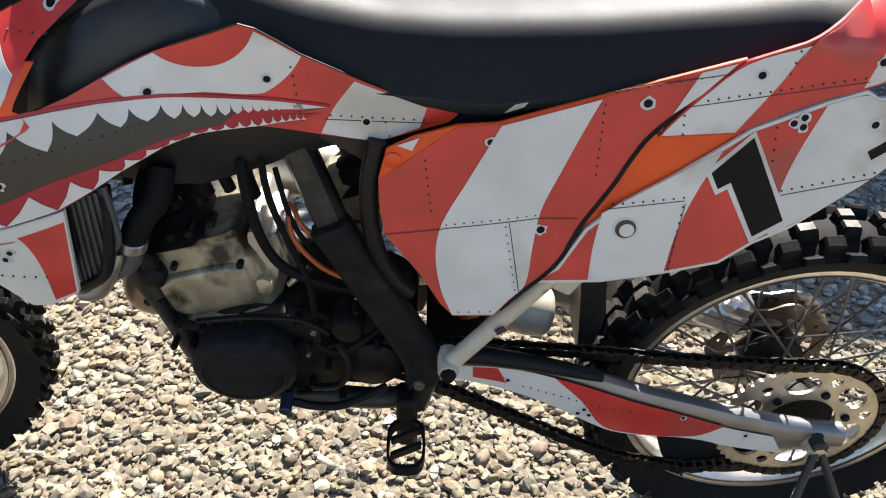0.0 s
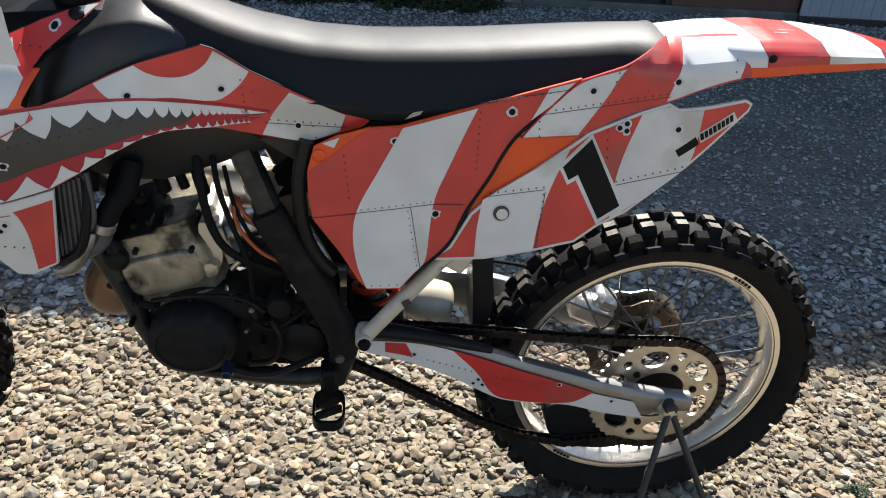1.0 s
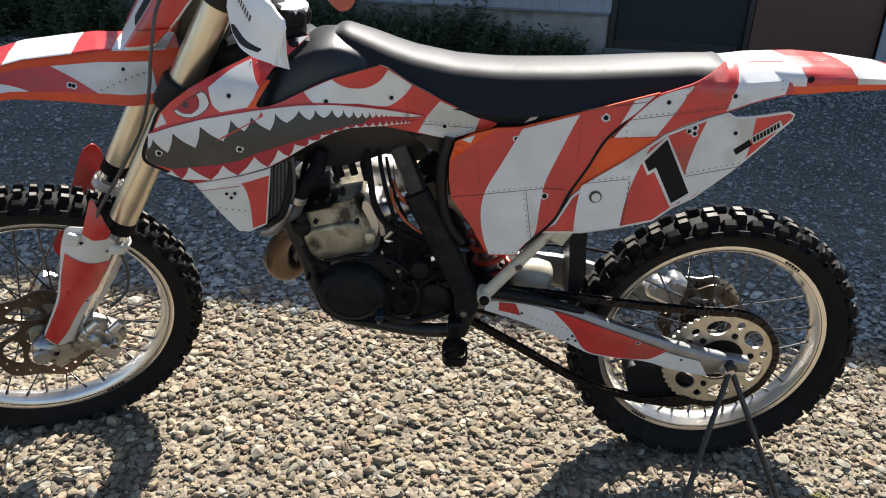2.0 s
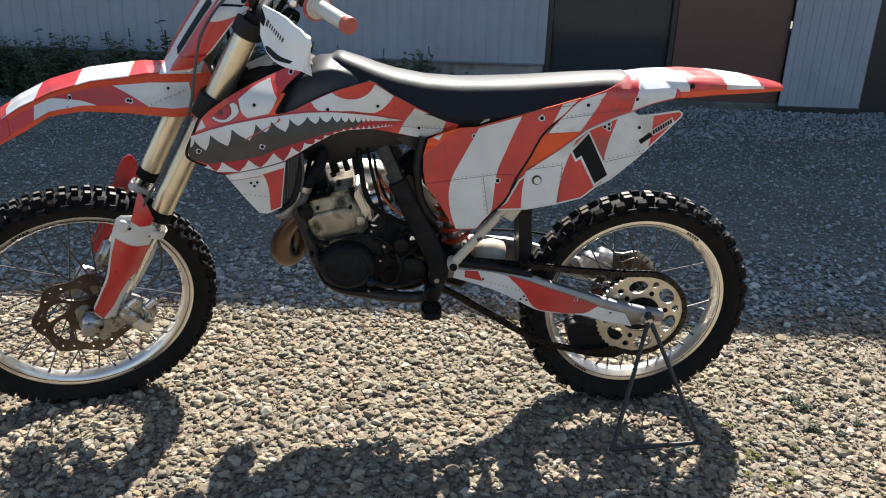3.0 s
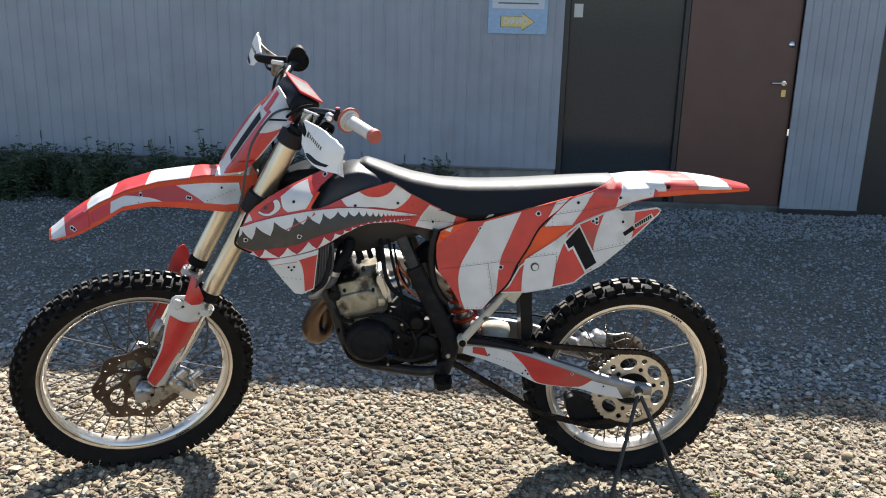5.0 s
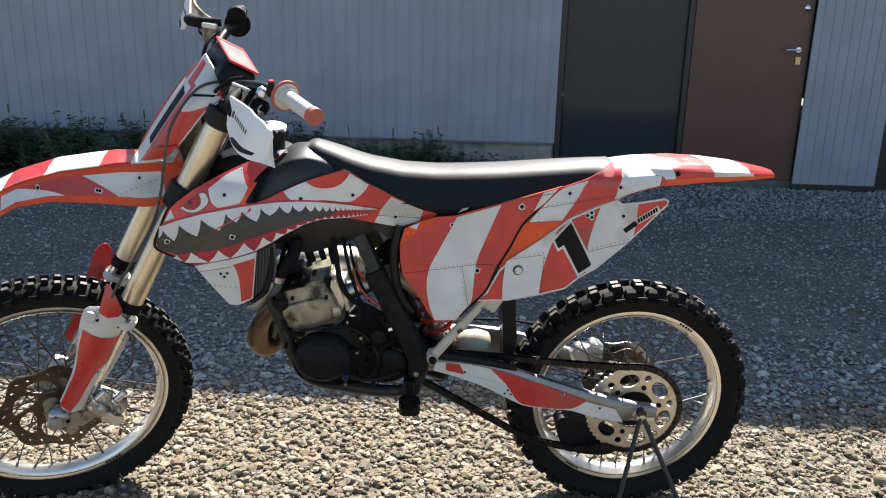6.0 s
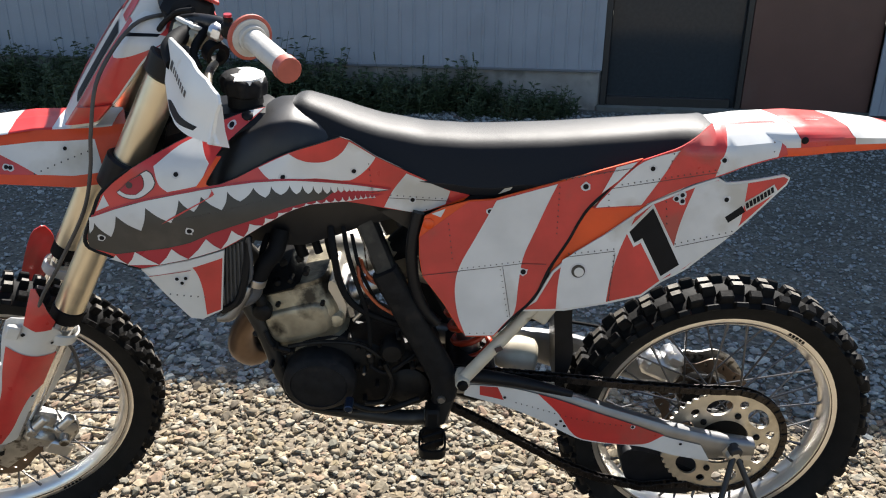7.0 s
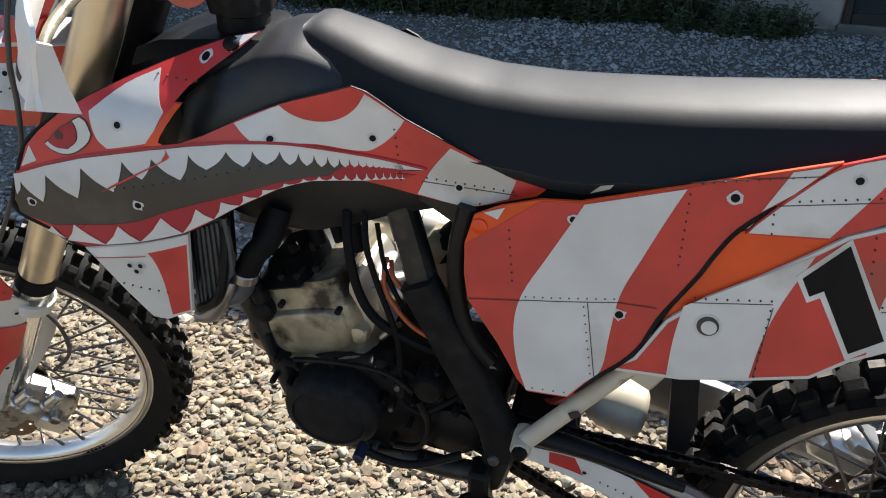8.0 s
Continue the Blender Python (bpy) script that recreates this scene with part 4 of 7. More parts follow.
part("reed_flange", Geo().box((0.018, 0.09, 0.075), pose(-0.014, 0, 0.640, 0, -14, 0), 0.2).rod((-0.014, 0, 0.640), (0.050, 0, 0.665), 0.024), "alu", engine, "bright machined intake flange")
# Added bright plate: stands in for sunlight on the cylinder's right flank.
part("sunlit_flank", Geo().plate(rounded([(-0.050, 0.698), (-0.036, 0.698), (-0.022, 0.668), (-0.014, 0.640), (-0.020, 0.610), (-0.050, 0.606), (-0.046, 0.640)], 0.2, 2), -0.064, 0.05), "pipe", engine, "bright plate standing for the cylinder's sunlit flank")
rng = random.Random(11)
for x, z, r in ((-0.150, 0.575, 0.006), (-0.118, 0.566, 0.005), (0.010, 0.575, 0.006), (-0.005, 0.600, 0.005), (0.030, 0.560, 0.006), (0.052, 0.535, 0.005), (0.020, 0.455, 0.005), (0.062, 0.430, 0.006), (0.115, 0.535, 0.006), (0.088, 0.600, 0.005), (-0.160, 0.535, 0.005), (-0.010, 0.430, 0.005), (0.045, 0.490, 0.0045), (0.020, 0.520, 0.0045)):
    part("case_bolt", Geo().lathe([(0, -0.006), (r * 0.7, -0.006), (r, -0.003), (r, 0.012)], pose(x, -0.098 - rng.uniform(0, 0.006), z), 8), rng.choice(("cast_dark", "cast_dark", "steel", "cast_dark")), engine)
for pts, r in (([(-0.125, -0.098, 0.575), (-0.06, -0.104, 0.590), (0.01, -0.102, 0.585), (0.05, -0.098, 0.555)], 0.004), ([(0.02, -0.10, 0.445), (0.06, -0.102, 0.455), (0.075, -0.102, 0.50), (0.06, -0.10, 0.54)], 0.005), ([(-0.17, -0.085, 0.60), (-0.155, -0.096, 0.575), (-0.12, -0.098, 0.565)], 0.006)):
    part("case_rib", Geo().tube(pts, r, 8, 4), "cast_dark", engine)
part("water_pipe", Geo().tube([(-0.195, -0.075, 0.690), (-0.175, -0.082, 0.668), (-0.172, -0.084, 0.640)], [0.013, 0.012, 0.011], 12), "cast_dark", engine, "dark coolant stub")
part("stay_lug", Geo().lathe([(0.004, -0.082), (0.013, -0.08), (0.015, -0.074), (0.015, -0.055)], pose(-0.034, 0, 0.620), 14), "cast", engine)
part("clutch_arm", Geo().tube([(0.0, -0.075, 0.62), (0.02, -0.08, 0.645), (0.03, -0.082, 0.655)], 0.0045, 8), "steel", engine)

# exhaust
PIPE = [(-0.16, 0.0, 0.61), (-0.21, 0.005, 0.585), (-0.256, 0.03, 0.52), (-0.272, 0.06, 0.455), (-0.255, 0.095, 0.42), (-0.235, 0.125, 0.45), (-0.235, 0.137, 0.545), (-0.19, 0.137, 0.632), (-0.10, 0.130, 0.652), (0.0, 0.124, 0.654), (0.08, 0.122, 0.634), (0.16, 0.12, 0.585), (0.25, 0.12, 0.50)]
WIDTH = [0.017, 0.018, 0.024, 0.031, 0.034, 0.038, 0.047, 0.050, 0.051, 0.048, 0.040, 0.028, 0.017]
exhaust = part("exhaust", Geo().tube(PIPE[:7], WIDTH[:7], 20, 5), "bronze", bike, "heat-browned expansion chamber exhaust")
part("pipe_middle", Geo().tube(PIPE[6:], WIDTH[6:], 20, 5), "pipe", exhaust, "bright nickel middle of the pipe")
for k in (7, 9):
    part("pipe_weld", Geo().lathe([(WIDTH[k] - 0.002, -0.003), (WIDTH[k] + 0.0015, 0.0), (WIDTH[k] - 0.002, 0.003)], pose(*PIPE[k], 0, 0, -90) @ pose(0, 0, 0, 8, 0, 0), 24), "bronze", exhaust, "brown weld seam")
part("arm_bridge", Geo().tube([(0.275, 0.015, 0.470), (0.295, 0.015, 0.470), (0.325, 0.015, 0.468), (0.350, 0.015, 0.462), (0.360, 0.015, 0.460)], [0.022, 0.036, 0.042, 0.040, 0.030], 24, 4), "cream", swingarm, "pale cast bridge of the swingarm")

# shock absorber
shock = part("shock_absorber", Geo().rod((0.235, 0, 0.43), (0.15, 0, 0.80), 0.022, seg=16), "steel", bike, "shock absorber with an orange spring")
coil = [(0.232 - 0.06 * i / 96 + 0.036 * math.cos(2 * math.pi * i / 12), 0.036 * math.sin(2 * math.pi * i / 12), 0.47 + 0.27 * i / 96 + 0.008 * math.cos(2 * math.pi * i / 12)) for i in range(97)]
part("spring", Geo().tube(coil, 0.0068, 8, 1), "spring", shock, "orange coil spring")
part("linkage", Geo().box((0.07, 0.09, 0.05), pose(0.22, 0, 0.41, 0, 20, 0), 0.25), "cast_dark", shock)
part("mud_flap", Geo().plate(rounded([(0.37, 0.70), (0.415, 0.69), (0.420, 0.58), (0.430, 0.51), (0.412, 0.43), (0.398, 0.42), (0.392, 0.50), (0.385, 0.58)], 0.2, 1), -0.05, 0.04), "black_plastic", bike, "black airbox mud flap")
part("airbox", Geo().loft([[(x, y * w, z) for x, z, y in ((0.10, 0.86, -1), (0.34, 0.89, -1), (0.36, 0.70, -1), (0.26, 0.625, -1), (0.165, 0.66, -1), (0.115, 0.72, -1))] for w in (0.092, -0.092)]), "black_plastic", bike, "black airbox")
part("airbox_edge", Geo().tube([(0.112, -0.105, 0.846), (0.102, -0.108, 0.80), (0.100, -0.112, 0.75), (0.108, -0.112, 0.69), (0.128, -0.112, 0.645), (0.150, -0.112, 0.62)], 0.011, 10), "frame", bike, "black airbox lip")

# tank and seat
def tank_ring(x):
    zt = along([(-0.29, 0.93), (-0.24, 0.965), (-0.20, 0.995), (-0.15, 1.018), (-0.11, 1.022), (-0.07, 1.008), (-0.03, 0.98), (0.0, 0.96), (0.12, 0.88)], x)
    zb = along([(-0.29, 0.80), (-0.20, 0.766), (-0.137, 0.756), (-0.098, 0.757), (-0.056, 0.772), (-0.015, 0.784), (0.03, 0.799), (0.09, 0.815), (0.12, 0.826)], x)
    w = along([(-0.29, 0.07), (-0.24, 0.10), (-0.15, 0.088), (-0.08, 0.072), (0.0, 0.058), (0.12, 0.055)], x)
    lw = min(w, 0.066)
    pts = [(0.0, zt), (0.40 * w, zt - 0.005), (0.74 * w, zt - 0.015), (0.81 * w, zt - 0.021), (0.91 * w, zt - 0.060), (w, zt - 0.100), (w, (zt + zb) / 2), (lw, zb + 0.03), (lw * 0.9, zb + 0.008), (lw * 0.6, zb)]
    return [(x, -y, z) for y, z in pts] + [(x, y, z) for y, z in reversed(pts[1:])]


tank = part("fuel_tank", Geo().loft([tank_ring(-0.29 + 0.41 * i / 26) for i in range(27)]), "tank", bike, "scratched black plastic fuel tank", m=Matrix.Diagonal((1, 1.32, 1, 1)))
cap = Geo().loft([[(-0.205 + r * (1 + q * math.cos(9 * a)) * math.cos(a), r * (1 + q * math.cos(9 * a)) * math.sin(a), 1.003 + h - 0.10 * r * math.cos(a)) for a in (2 * math.pi * k / 54 for k in range(54))] for r, h, q in ((0.032, 0.0, 0), (0.031, 0.026, 0), (0.038, 0.030, 0.05), (0.041, 0.050, 0.05), (0.037, 0.059, 0.03), (0.028, 0.064, 0.0), (0.012, 0.066, 0.0))])
part("filler_cap", cap, "matte_black", tank, "ribbed black filler cap")
# White disc paints the sun's glare on top of the black cap.
part("cap_top", Geo().lathe([(0.0, 0.010), (0.026, 0.009), (0.036, 0.003), (0.038, -0.006)], pose(-0.205, 0, 1.0600, 90, 0, 0), 36), "guard_white", tank, "cap top whitened for the sun's glare")
neck = [[(x, -w, z0), (x, -w, z1 - 0.018), (x, -w + 0.014, z1), (x, w - 0.014, z1), (x, w, z1 - 0.018), (x, w, z0)] for x, w, z0, z1 in ((-0.350, 0.040, 0.90, 0.955), (-0.335, 0.052, 0.89, 0.985), (-0.29, 0.062, 0.88, 1.003), (-0.23, 0.066, 0.88, 1.010), (-0.175, 0.060, 0.90, 1.012), (-0.150, 0.045, 0.92, 1.004))]
part("tank_neck", Geo().loft(neck), "black_plastic", tank, "black moulded neck round the filler", smooth=35)

SEAT_TOP = [(-0.125, 1.006), (-0.119, 1.020), (-0.108, 1.0285), (-0.094, 1.030), (-0.04, 1.0135), (0.0, 0.9995), (0.04, 0.988), (0.12, 0.974), (0.20, 0.970), (0.25, 0.971), (0.36, 0.976), (0.52, 0.989), (0.60, 0.995), (0.64, 0.996), (0.665, 0.986)]
SEAT_LOW = [(-0.125, 1.000), (-0.106, 1.006), (-0.039, 0.982), (0.036, 0.948), (0.13, 0.899), (0.20, 0.877), (0.249, 0.876), (0.349, 0.899), (0.504, 0.945), (0.635, 0.978), (0.665, 0.980)]
SEAT_WIDE = [(-0.125, 0.055), (-0.10, 0.080), (-0.03, 0.098), (0.06, 0.103), (0.2, 0.107), (0.35, 0.109), (0.52, 0.107), (0.61, 0.098), (0.65, 0.078), (0.665, 0.06)]


def seat_ring(x, grow=0.0):
    zt, zb, w = along(SEAT_TOP, x), along(SEAT_LOW, x), along(SEAT_WIDE, x)
    h = max(zt - zb, 0.088 * step(-0.155, -0.085, x) * step(0.665, 0.56, x))
    zb = zt - h
    drop = (0.0010, 0.0040, 0.0090, 0.0185, 0.041, 0.062, 0.080)
    share = (0.03, 0.09, 0.17, 0.30, 0.52, 0.68, 0.83)
    pts = [(0.0, zt)] + [(k * w, zt - min(d, q * h)) for k, d, q in zip((0.30, 0.45, 0.56, 0.68, 0.81, 0.92, 1.0), drop, share)] + [(0.985 * w, zb + h * 0.15), (0.95 * w, zb), (0.4 * w, zb - 0.002)]
    return [(x, -y, z) for y, z in pts] + [(x, y, z) for y, z in reversed(pts[1:])]


seat = part("seat", Geo().loft([seat_ring(-0.125 + 0.79 * (i / 48) ** 1.5) for i in range(49)]), "seat", bike, "black ribbed vinyl seat with a grazing sheen", m=Matrix.Translation((0, 0.006, 0)), smooth=60)

part("seat_tear", Geo().plate([(0.254, 0.881), (0.265, 0.892), (0.279, 0.895), (0.275, 0.889)], -0.1065, -0.1045), "cream", seat, "small frayed tear", smooth=0)

# shrouds
SHROUD = [(-0.446, 0.832), (-0.428, 0.874), (-0.415, 0.904), (-0.395, 0.924), (-0.361, 0.949), (-0.328, 0.967), (-0.294, 0.982), (-0.261, 0.994), (-0.227, 1.006), (-0.197, 1.014), (-0.160, 1.019), (-0.178, 1.003), (-0.198, 0.989), (-0.219, 0.973), (-0.229, 0.960), (-0.220, 0.959),
          (-0.241, 0.926), (-0.244, 0.916), (-0.234, 0.914), (-0.196, 0.925), (-0.150, 0.944), (-0.092, 0.964), (-0.024, 0.985), (-0.008, 0.979), (0.036, 0.949), (0.098, 0.918), (0.168, 0.885), (0.204, 0.876), (0.192, 0.864), (0.112, 0.840), (0.052, 0.850), (-0.016, 0.864), (-0.080, 0.864), (-0.112, 0.857),
          (-0.160, 0.836), (-0.200, 0.814), (-0.223, 0.803), (-0.283, 0.788), (-0.362, 0.772), (-0.382, 0.778), (-0.408, 0.795), (-0.442, 0.812)]
SPOILER = [(-0.364, 0.771), (-0.283, 0.787), (-0.223, 0.801), (-0.228, 0.756), (-0.236, 0.684), (-0.270, 0.670), (-0.289, 0.673), (-0.320, 0.711)]
shroud = part("radiator_shroud", skin(SHROUD, front_skin, 0, 0.002), "black_plastic", bike, "shark-mouth radiator shroud in red, white and grey stickers", smooth=30)
part("shroud_edge", Geo().tube([(x_ - 0.002, front_skin(x_, z_) + 0.001, z_) for x_, z_ in [SHROUD[-4], SHROUD[-3], SHROUD[-2], SHROUD[-1]] + SHROUD[0:5]], [0.0015, 0.0025, 0.0032, 0.0036, 0.0036, 0.0033, 0.003, 0.0025, 0.0015], 8, 3), "matte_black", shroud, "thick black front edge of the shroud")
part("radiator_shroud", skin([(x_, min(z_, 0.955)) for x_, z_ in SHROUD[:4]] + [(-0.307, 0.947)] + SHROUD[18:], front_skin, 0, 0.004, mirror=True), "black_plastic", bike, "black-backed radiator shroud on the far side", smooth=30)
spoiler = part("shroud_spoiler", skin(SPOILER, front_skin, 0, 0.006), "white_plastic", bike, "white lower shroud with a red stripe", smooth=30)
part("shroud_spoiler", skin(SPOILER, front_skin, 0, 0.006, mirror=True), "white_plastic", bike, "white lower shroud on the far side", smooth=30)


def inset(outline, d):
    cx, cz = sum(p[0] for p in outline) / len(outline), sum(p[1] for p in outline) / len(outline)
    out = []
    n = len(outline)
    for i in range(n):
        p, a, b = outline[i], outline[i - 1], outline[(i + 1) % n]
        tx, tz = b[0] - a[0], b[1] - a[1]
        k = math.hypot(tx, tz) or 1
        out.append((p[0] - tz / k * d, p[1] + tx / k * d))
    return out


area = sum(a[0] * b[1] - b[0] * a[1] for a, b in zip(SHROUD, SHROUD[1:] + SHROUD[:1]))
decal("red_base_sticker", inset(SHROUD, 0.0008 * (1 if area > 0 else -1)), front_skin, "red", shroud, 1, "red sticker base")
for patch in ([(-0.326, 0.951), (-0.290, 0.977), (-0.257, 0.990), (-0.252, 0.974), (-0.245, 0.959), (-0.239, 0.951), (-0.254, 0.918), (-0.306, 0.909), (-0.319, 0.921)],
              [(-0.163, 1.017), (-0.190, 1.015), (-0.185, 1.001), (-0.180, 1.005)],
              [(-0.424, 0.878), (-0.410, 0.905), (-0.402, 0.887)],
              [(-0.162, 0.937), (-0.113, 0.955), (-0.098, 0.946), (-0.079, 0.940), (-0.055, 0.940), (-0.035, 0.947), (-0.019, 0.960), (-0.009, 0.976), (0.036, 0.947), (0.032, 0.940), (0.022, 0.927), (0.006, 0.913), (-0.011, 0.905), (-0.068, 0.911), (-0.136, 0.911), (-0.150, 0.921)],
              [(0.090, 0.917), (0.168, 0.883), (0.160, 0.858), (0.112, 0.843), (0.050, 0.853), (0.066, 0.885)]):
    decal("white_patch", patch, front_skin, "white", shroud, 2)
decal("orange_tip", [(0.112, 0.841), (0.160, 0.857), (0.202, 0.874), (0.192, 0.865)], front_skin, "orange", shroud, 3)
decal("orange_notch", [(-0.221, 0.958), (-0.228, 0.959), (-0.260, 0.915), (-0.236, 0.914), (-0.244, 0.919), (-0.241, 0.926)], front_skin, "orange", shroud, 3)
JAW_TOP = [(-0.432, 0.868), (-0.373, 0.888), (-0.310, 0.902), (-0.233, 0.913), (-0.166, 0.914), (-0.105, 0.909), (-0.040, 0.902), (0.062, 0.886)]
LIP = [(-0.443, 0.812), (-0.401, 0.800), (-0.355, 0.806), (-0.315, 0.811), (-0.276, 0.820), (-0.239, 0.835), (-0.205, 0.844), (-0.159, 0.854), (-0.120, 0.864), (-0.081, 0.870), (-0.042, 0.873), (0.013, 0.878)]
LOW = [(-0.382, 0.780), (-0.362, 0.774), (-0.283, 0.790), (-0.223, 0.805), (-0.200, 0.816), (-0.160, 0.838), (-0.112, 0.859), (-0.080, 0.866), (-0.016, 0.866), (0.03, 0.872)]
decal("dark_mouth", JAW_TOP + LIP[::-1] + [(-0.444, 0.833)], front_skin, "mouth", shroud, 2, "dark grey open mouth")
decal("red_lip", LIP[1:] + [(0.050, 0.879)] + LOW[::-1], front_skin, "lip", shroud, 3, "crimson gums")
decal("red_throat", [(-0.056, 0.872), (-0.036, 0.886), (-0.020, 0.892), (-0.003, 0.893), (0.013, 0.891), (0.034, 0.887), (0.040, 0.884), (0.013, 0.878), (-0.020, 0.874)], front_skin, "lip", shroud, 3, "crimson corner of the mouth")
uppers = [(-0.438, 0.840, -0.436, -0.428), (-0.404, 0.833, -0.428, -0.392), (-0.353, 0.844, -0.392, -0.343), (-0.302, 0.858, -0.343, -0.288), (-0.264, 0.876, -0.288, -0.252), (-0.220, 0.875, -0.252, -0.211), (-0.191, 0.886, -0.211, -0.170), (-0.151, 0.887, -0.170, -0.142), (-0.126, 0.888, -0.142, -0.112)]
x = -0.112
w = 0.021
while x < 0.030:
    uppers.append((x + w * 0.55, along([(-0.110, 0.886), (-0.06, 0.8825), (-0.036, 0.8835), (0.03, 0.8845)], x), x, x + w))
    x += w
    w *= 0.87
for tip_x, tip_z, a, b in uppers:
    za, zb = along(JAW_TOP, a), along(JAW_TOP, b)
    root = 0.30 * (za - tip_z)
    decal("tooth", [(a, za), (a, za - root), ((a + tip_x) / 2 - 0.001, (za - root + tip_z) / 2 - 0.002), (tip_x, tip_z), ((b + tip_x) / 2 + 0.002, (zb - root + tip_z) / 2 - 0.002), (b, zb - root), (b, zb)], front_skin, "white", shroud, 4)
decal("jaw_tip", [(0.016, 0.893), (0.060, 0.8865), (0.030, 0.8845), (0.020, 0.888)], front_skin, "white", shroud, 4)
decal("jaw_line", [(x_, z_) for x_, z_ in JAW_TOP] + [(x_, z_ + 0.0035) for x_, z_ in reversed(JAW_TOP)], front_skin, "lip", shroud, 4)
lowers = [(-0.402, 0.799, -0.412, -0.385), (-0.369, 0.805, -0.385, -0.331), (-0.307, 0.810, -0.331, -0.281), (-0.249, 0.826, -0.281, -0.227), (-0.207, 0.837, -0.227, -0.189), (-0.178, 0.845, -0.189, -0.158), (-0.153, 0.852, -0.158, -0.137), (-0.131, 0.858, -0.137, -0.115), (-0.107, 0.864, -0.115, -0.095)]
x, w = -0.095, 0.019
while x < 0.03:
    lowers.append((x + w * 0.5, along(LIP, x) + 0.001, x, x + w))
    x += w
    w *= 0.9
for tip_x, tip_z, a, b in lowers:
    za, zb = along(LOW, a), along(LOW, b)
    if a < -0.39:
        za, zb = 0.792, 0.782
    zt = max(tip_z, za + 0.004)
    decal("tooth", [(a, za), ((a + tip_x) / 2 + 0.002, (za + zt) / 2 - 0.001), (tip_x, zt), ((b + tip_x) / 2 - 0.001, (zb + zt) / 2 - 0.001), (b, zb)], front_skin, "white", shroud, 5)
EYE = flow([(-0.387, 0.909), (-0.379, 0.903), (-0.365, 0.899), (-0.348, 0.902), (-0.330, 0.915), (-0.325, 0.925), (-0.330, 0.939), (-0.337, 0.944), (-0.345, 0.940)])
decal("eye_outline", inset(EYE, -0.0016), front_skin, "seam", shroud, 3, "dark eye outline")
decal("eye_white", EYE, front_skin, "white", shroud, 4, "white of the eye")
decal("eye_rim", inset(flow([(-0.382, 0.913), (-0.372, 0.907), (-0.357, 0.906), (-0.345, 0.916), (-0.343, 0.928), (-0.346, 0.938), (-0.364, 0.929)]), -0.0010), front_skin, "seam", shroud, 5)
decal("eye_iris", [(-0.382, 0.913), (-0.372, 0.907), (-0.357, 0.906), (-0.345, 0.916), (-0.343, 0.928), (-0.346, 0.938), (-0.364, 0.929)], front_skin, "lip", shroud, 6, "crimson iris")
decal("eye_pupil", ring_points(0.0055, 14, (-0.366, 0.9215)), front_skin, "seam", shroud, 7)
decal("red_slash", [(-0.236, 0.912), (-0.231, 0.902), (-0.300, 0.868), (-0.318, 0.856), (-0.300, 0.865), (-0.233, 0.900)], front_skin, "red", shroud, 6)
for p in ((-0.420, 0.831), (-0.274, 0.842), (-0.290, 0.938), (-0.211, 0.999), (-0.123, 0.917), (-0.002, 0.922), (0.101, 0.867)):
    bullet_hole(*p, front_skin, shroud)
part("shroud_bolt", Geo().lathe([(0, -0.006), (0.006, -0.006), (0.010, -0.003), (0.010, 0.002)], pose(-0.188, front_skin(-0.188, 1.008), 1.008, -50, 0, 0), 12), "black_plastic", shroud, "black bolt")
part("rivets", dots(row((0.024, 0.935), (0.03, 0.87)) + row((0.062, 0.876), (0.165, 0.868)) + row((0.122, 0.866), (0.126, 0.848)) + row((-0.30, 0.862), (-0.121, 0.888), 0.012) + row((-0.258, 0.985), (-0.213, 0.977)), front_skin, 0.0013, 0.0022), "rivet", shroud, smooth=0)
decal("seam_line", line_strip((0.055, 0.871), (0.17, 0.864)), front_skin, "seam", shroud, 3)
decal("red_stripe", [(-0.288, 0.785), (-0.225, 0.798), (-0.230, 0.756), (-0.238, 0.686), (-0.262, 0.678), (-0.264, 0.730), (-0.272, 0.765)], front_skin, "red", spoiler, 1)
decal("white_band", [(-0.360, 0.770), (-0.283, 0.786), (-0.224, 0.800), (-0.226, 0.787), (-0.285, 0.771), (-0.345, 0.757)], front_skin, "white", spoiler, 2)
decal("seam_line", line_strip((-0.352, 0.757), (-0.28, 0.768)), front_skin, "lip", spoiler, 3)
for p in ((-0.305, 0.752), (-0.297, 0.744), (-0.290, 0.753)):
    bullet_hole(*p, front_skin, spoiler, 0.005)
part("rivets", dots(row((-0.32, 0.722), (-0.262, 0.714)), front_skin, 0.0013, 0.0016), "rivet", spoiler, smooth=0)

# radiator behind the shroud
WIDE = Matrix.Diagonal((1, 1.45, 1, 1))
for s in (-1, 1):
    rad = part("radiator", Geo().box((0.035, 0.12, 0.20), pose(-0.262, s * 0.108, 0.775, 0, 10, s * 8), 0.1), "radiator", bike, "dark finned radiator")
    for i in range(9):
        part("louvre", Geo().box((0.014, 0.0035, 0.175), None, 0.2), "black_plastic", rad, m=pose(-0.236, s * (0.056 + i * 0.0125), 0.757, 0, 10, s * 35))
    part("radiator_tank", Geo().box((0.045, 0.018, 0.20), pose(-0.262, s * 0.165, 0.765, 0, 10, 0), 0.3), "alu", rad)
FINS = [(-0.243, 0.790), (-0.186, 0.815), (-0.186, 0.745), (-0.199, 0.718), (-0.232, 0.668), (-0.250, 0.656)]
grille = part("radiator_grille", Geo().plate(FINS, -0.152, -0.146), "radiator", bike, "grey slatted radiator grille")
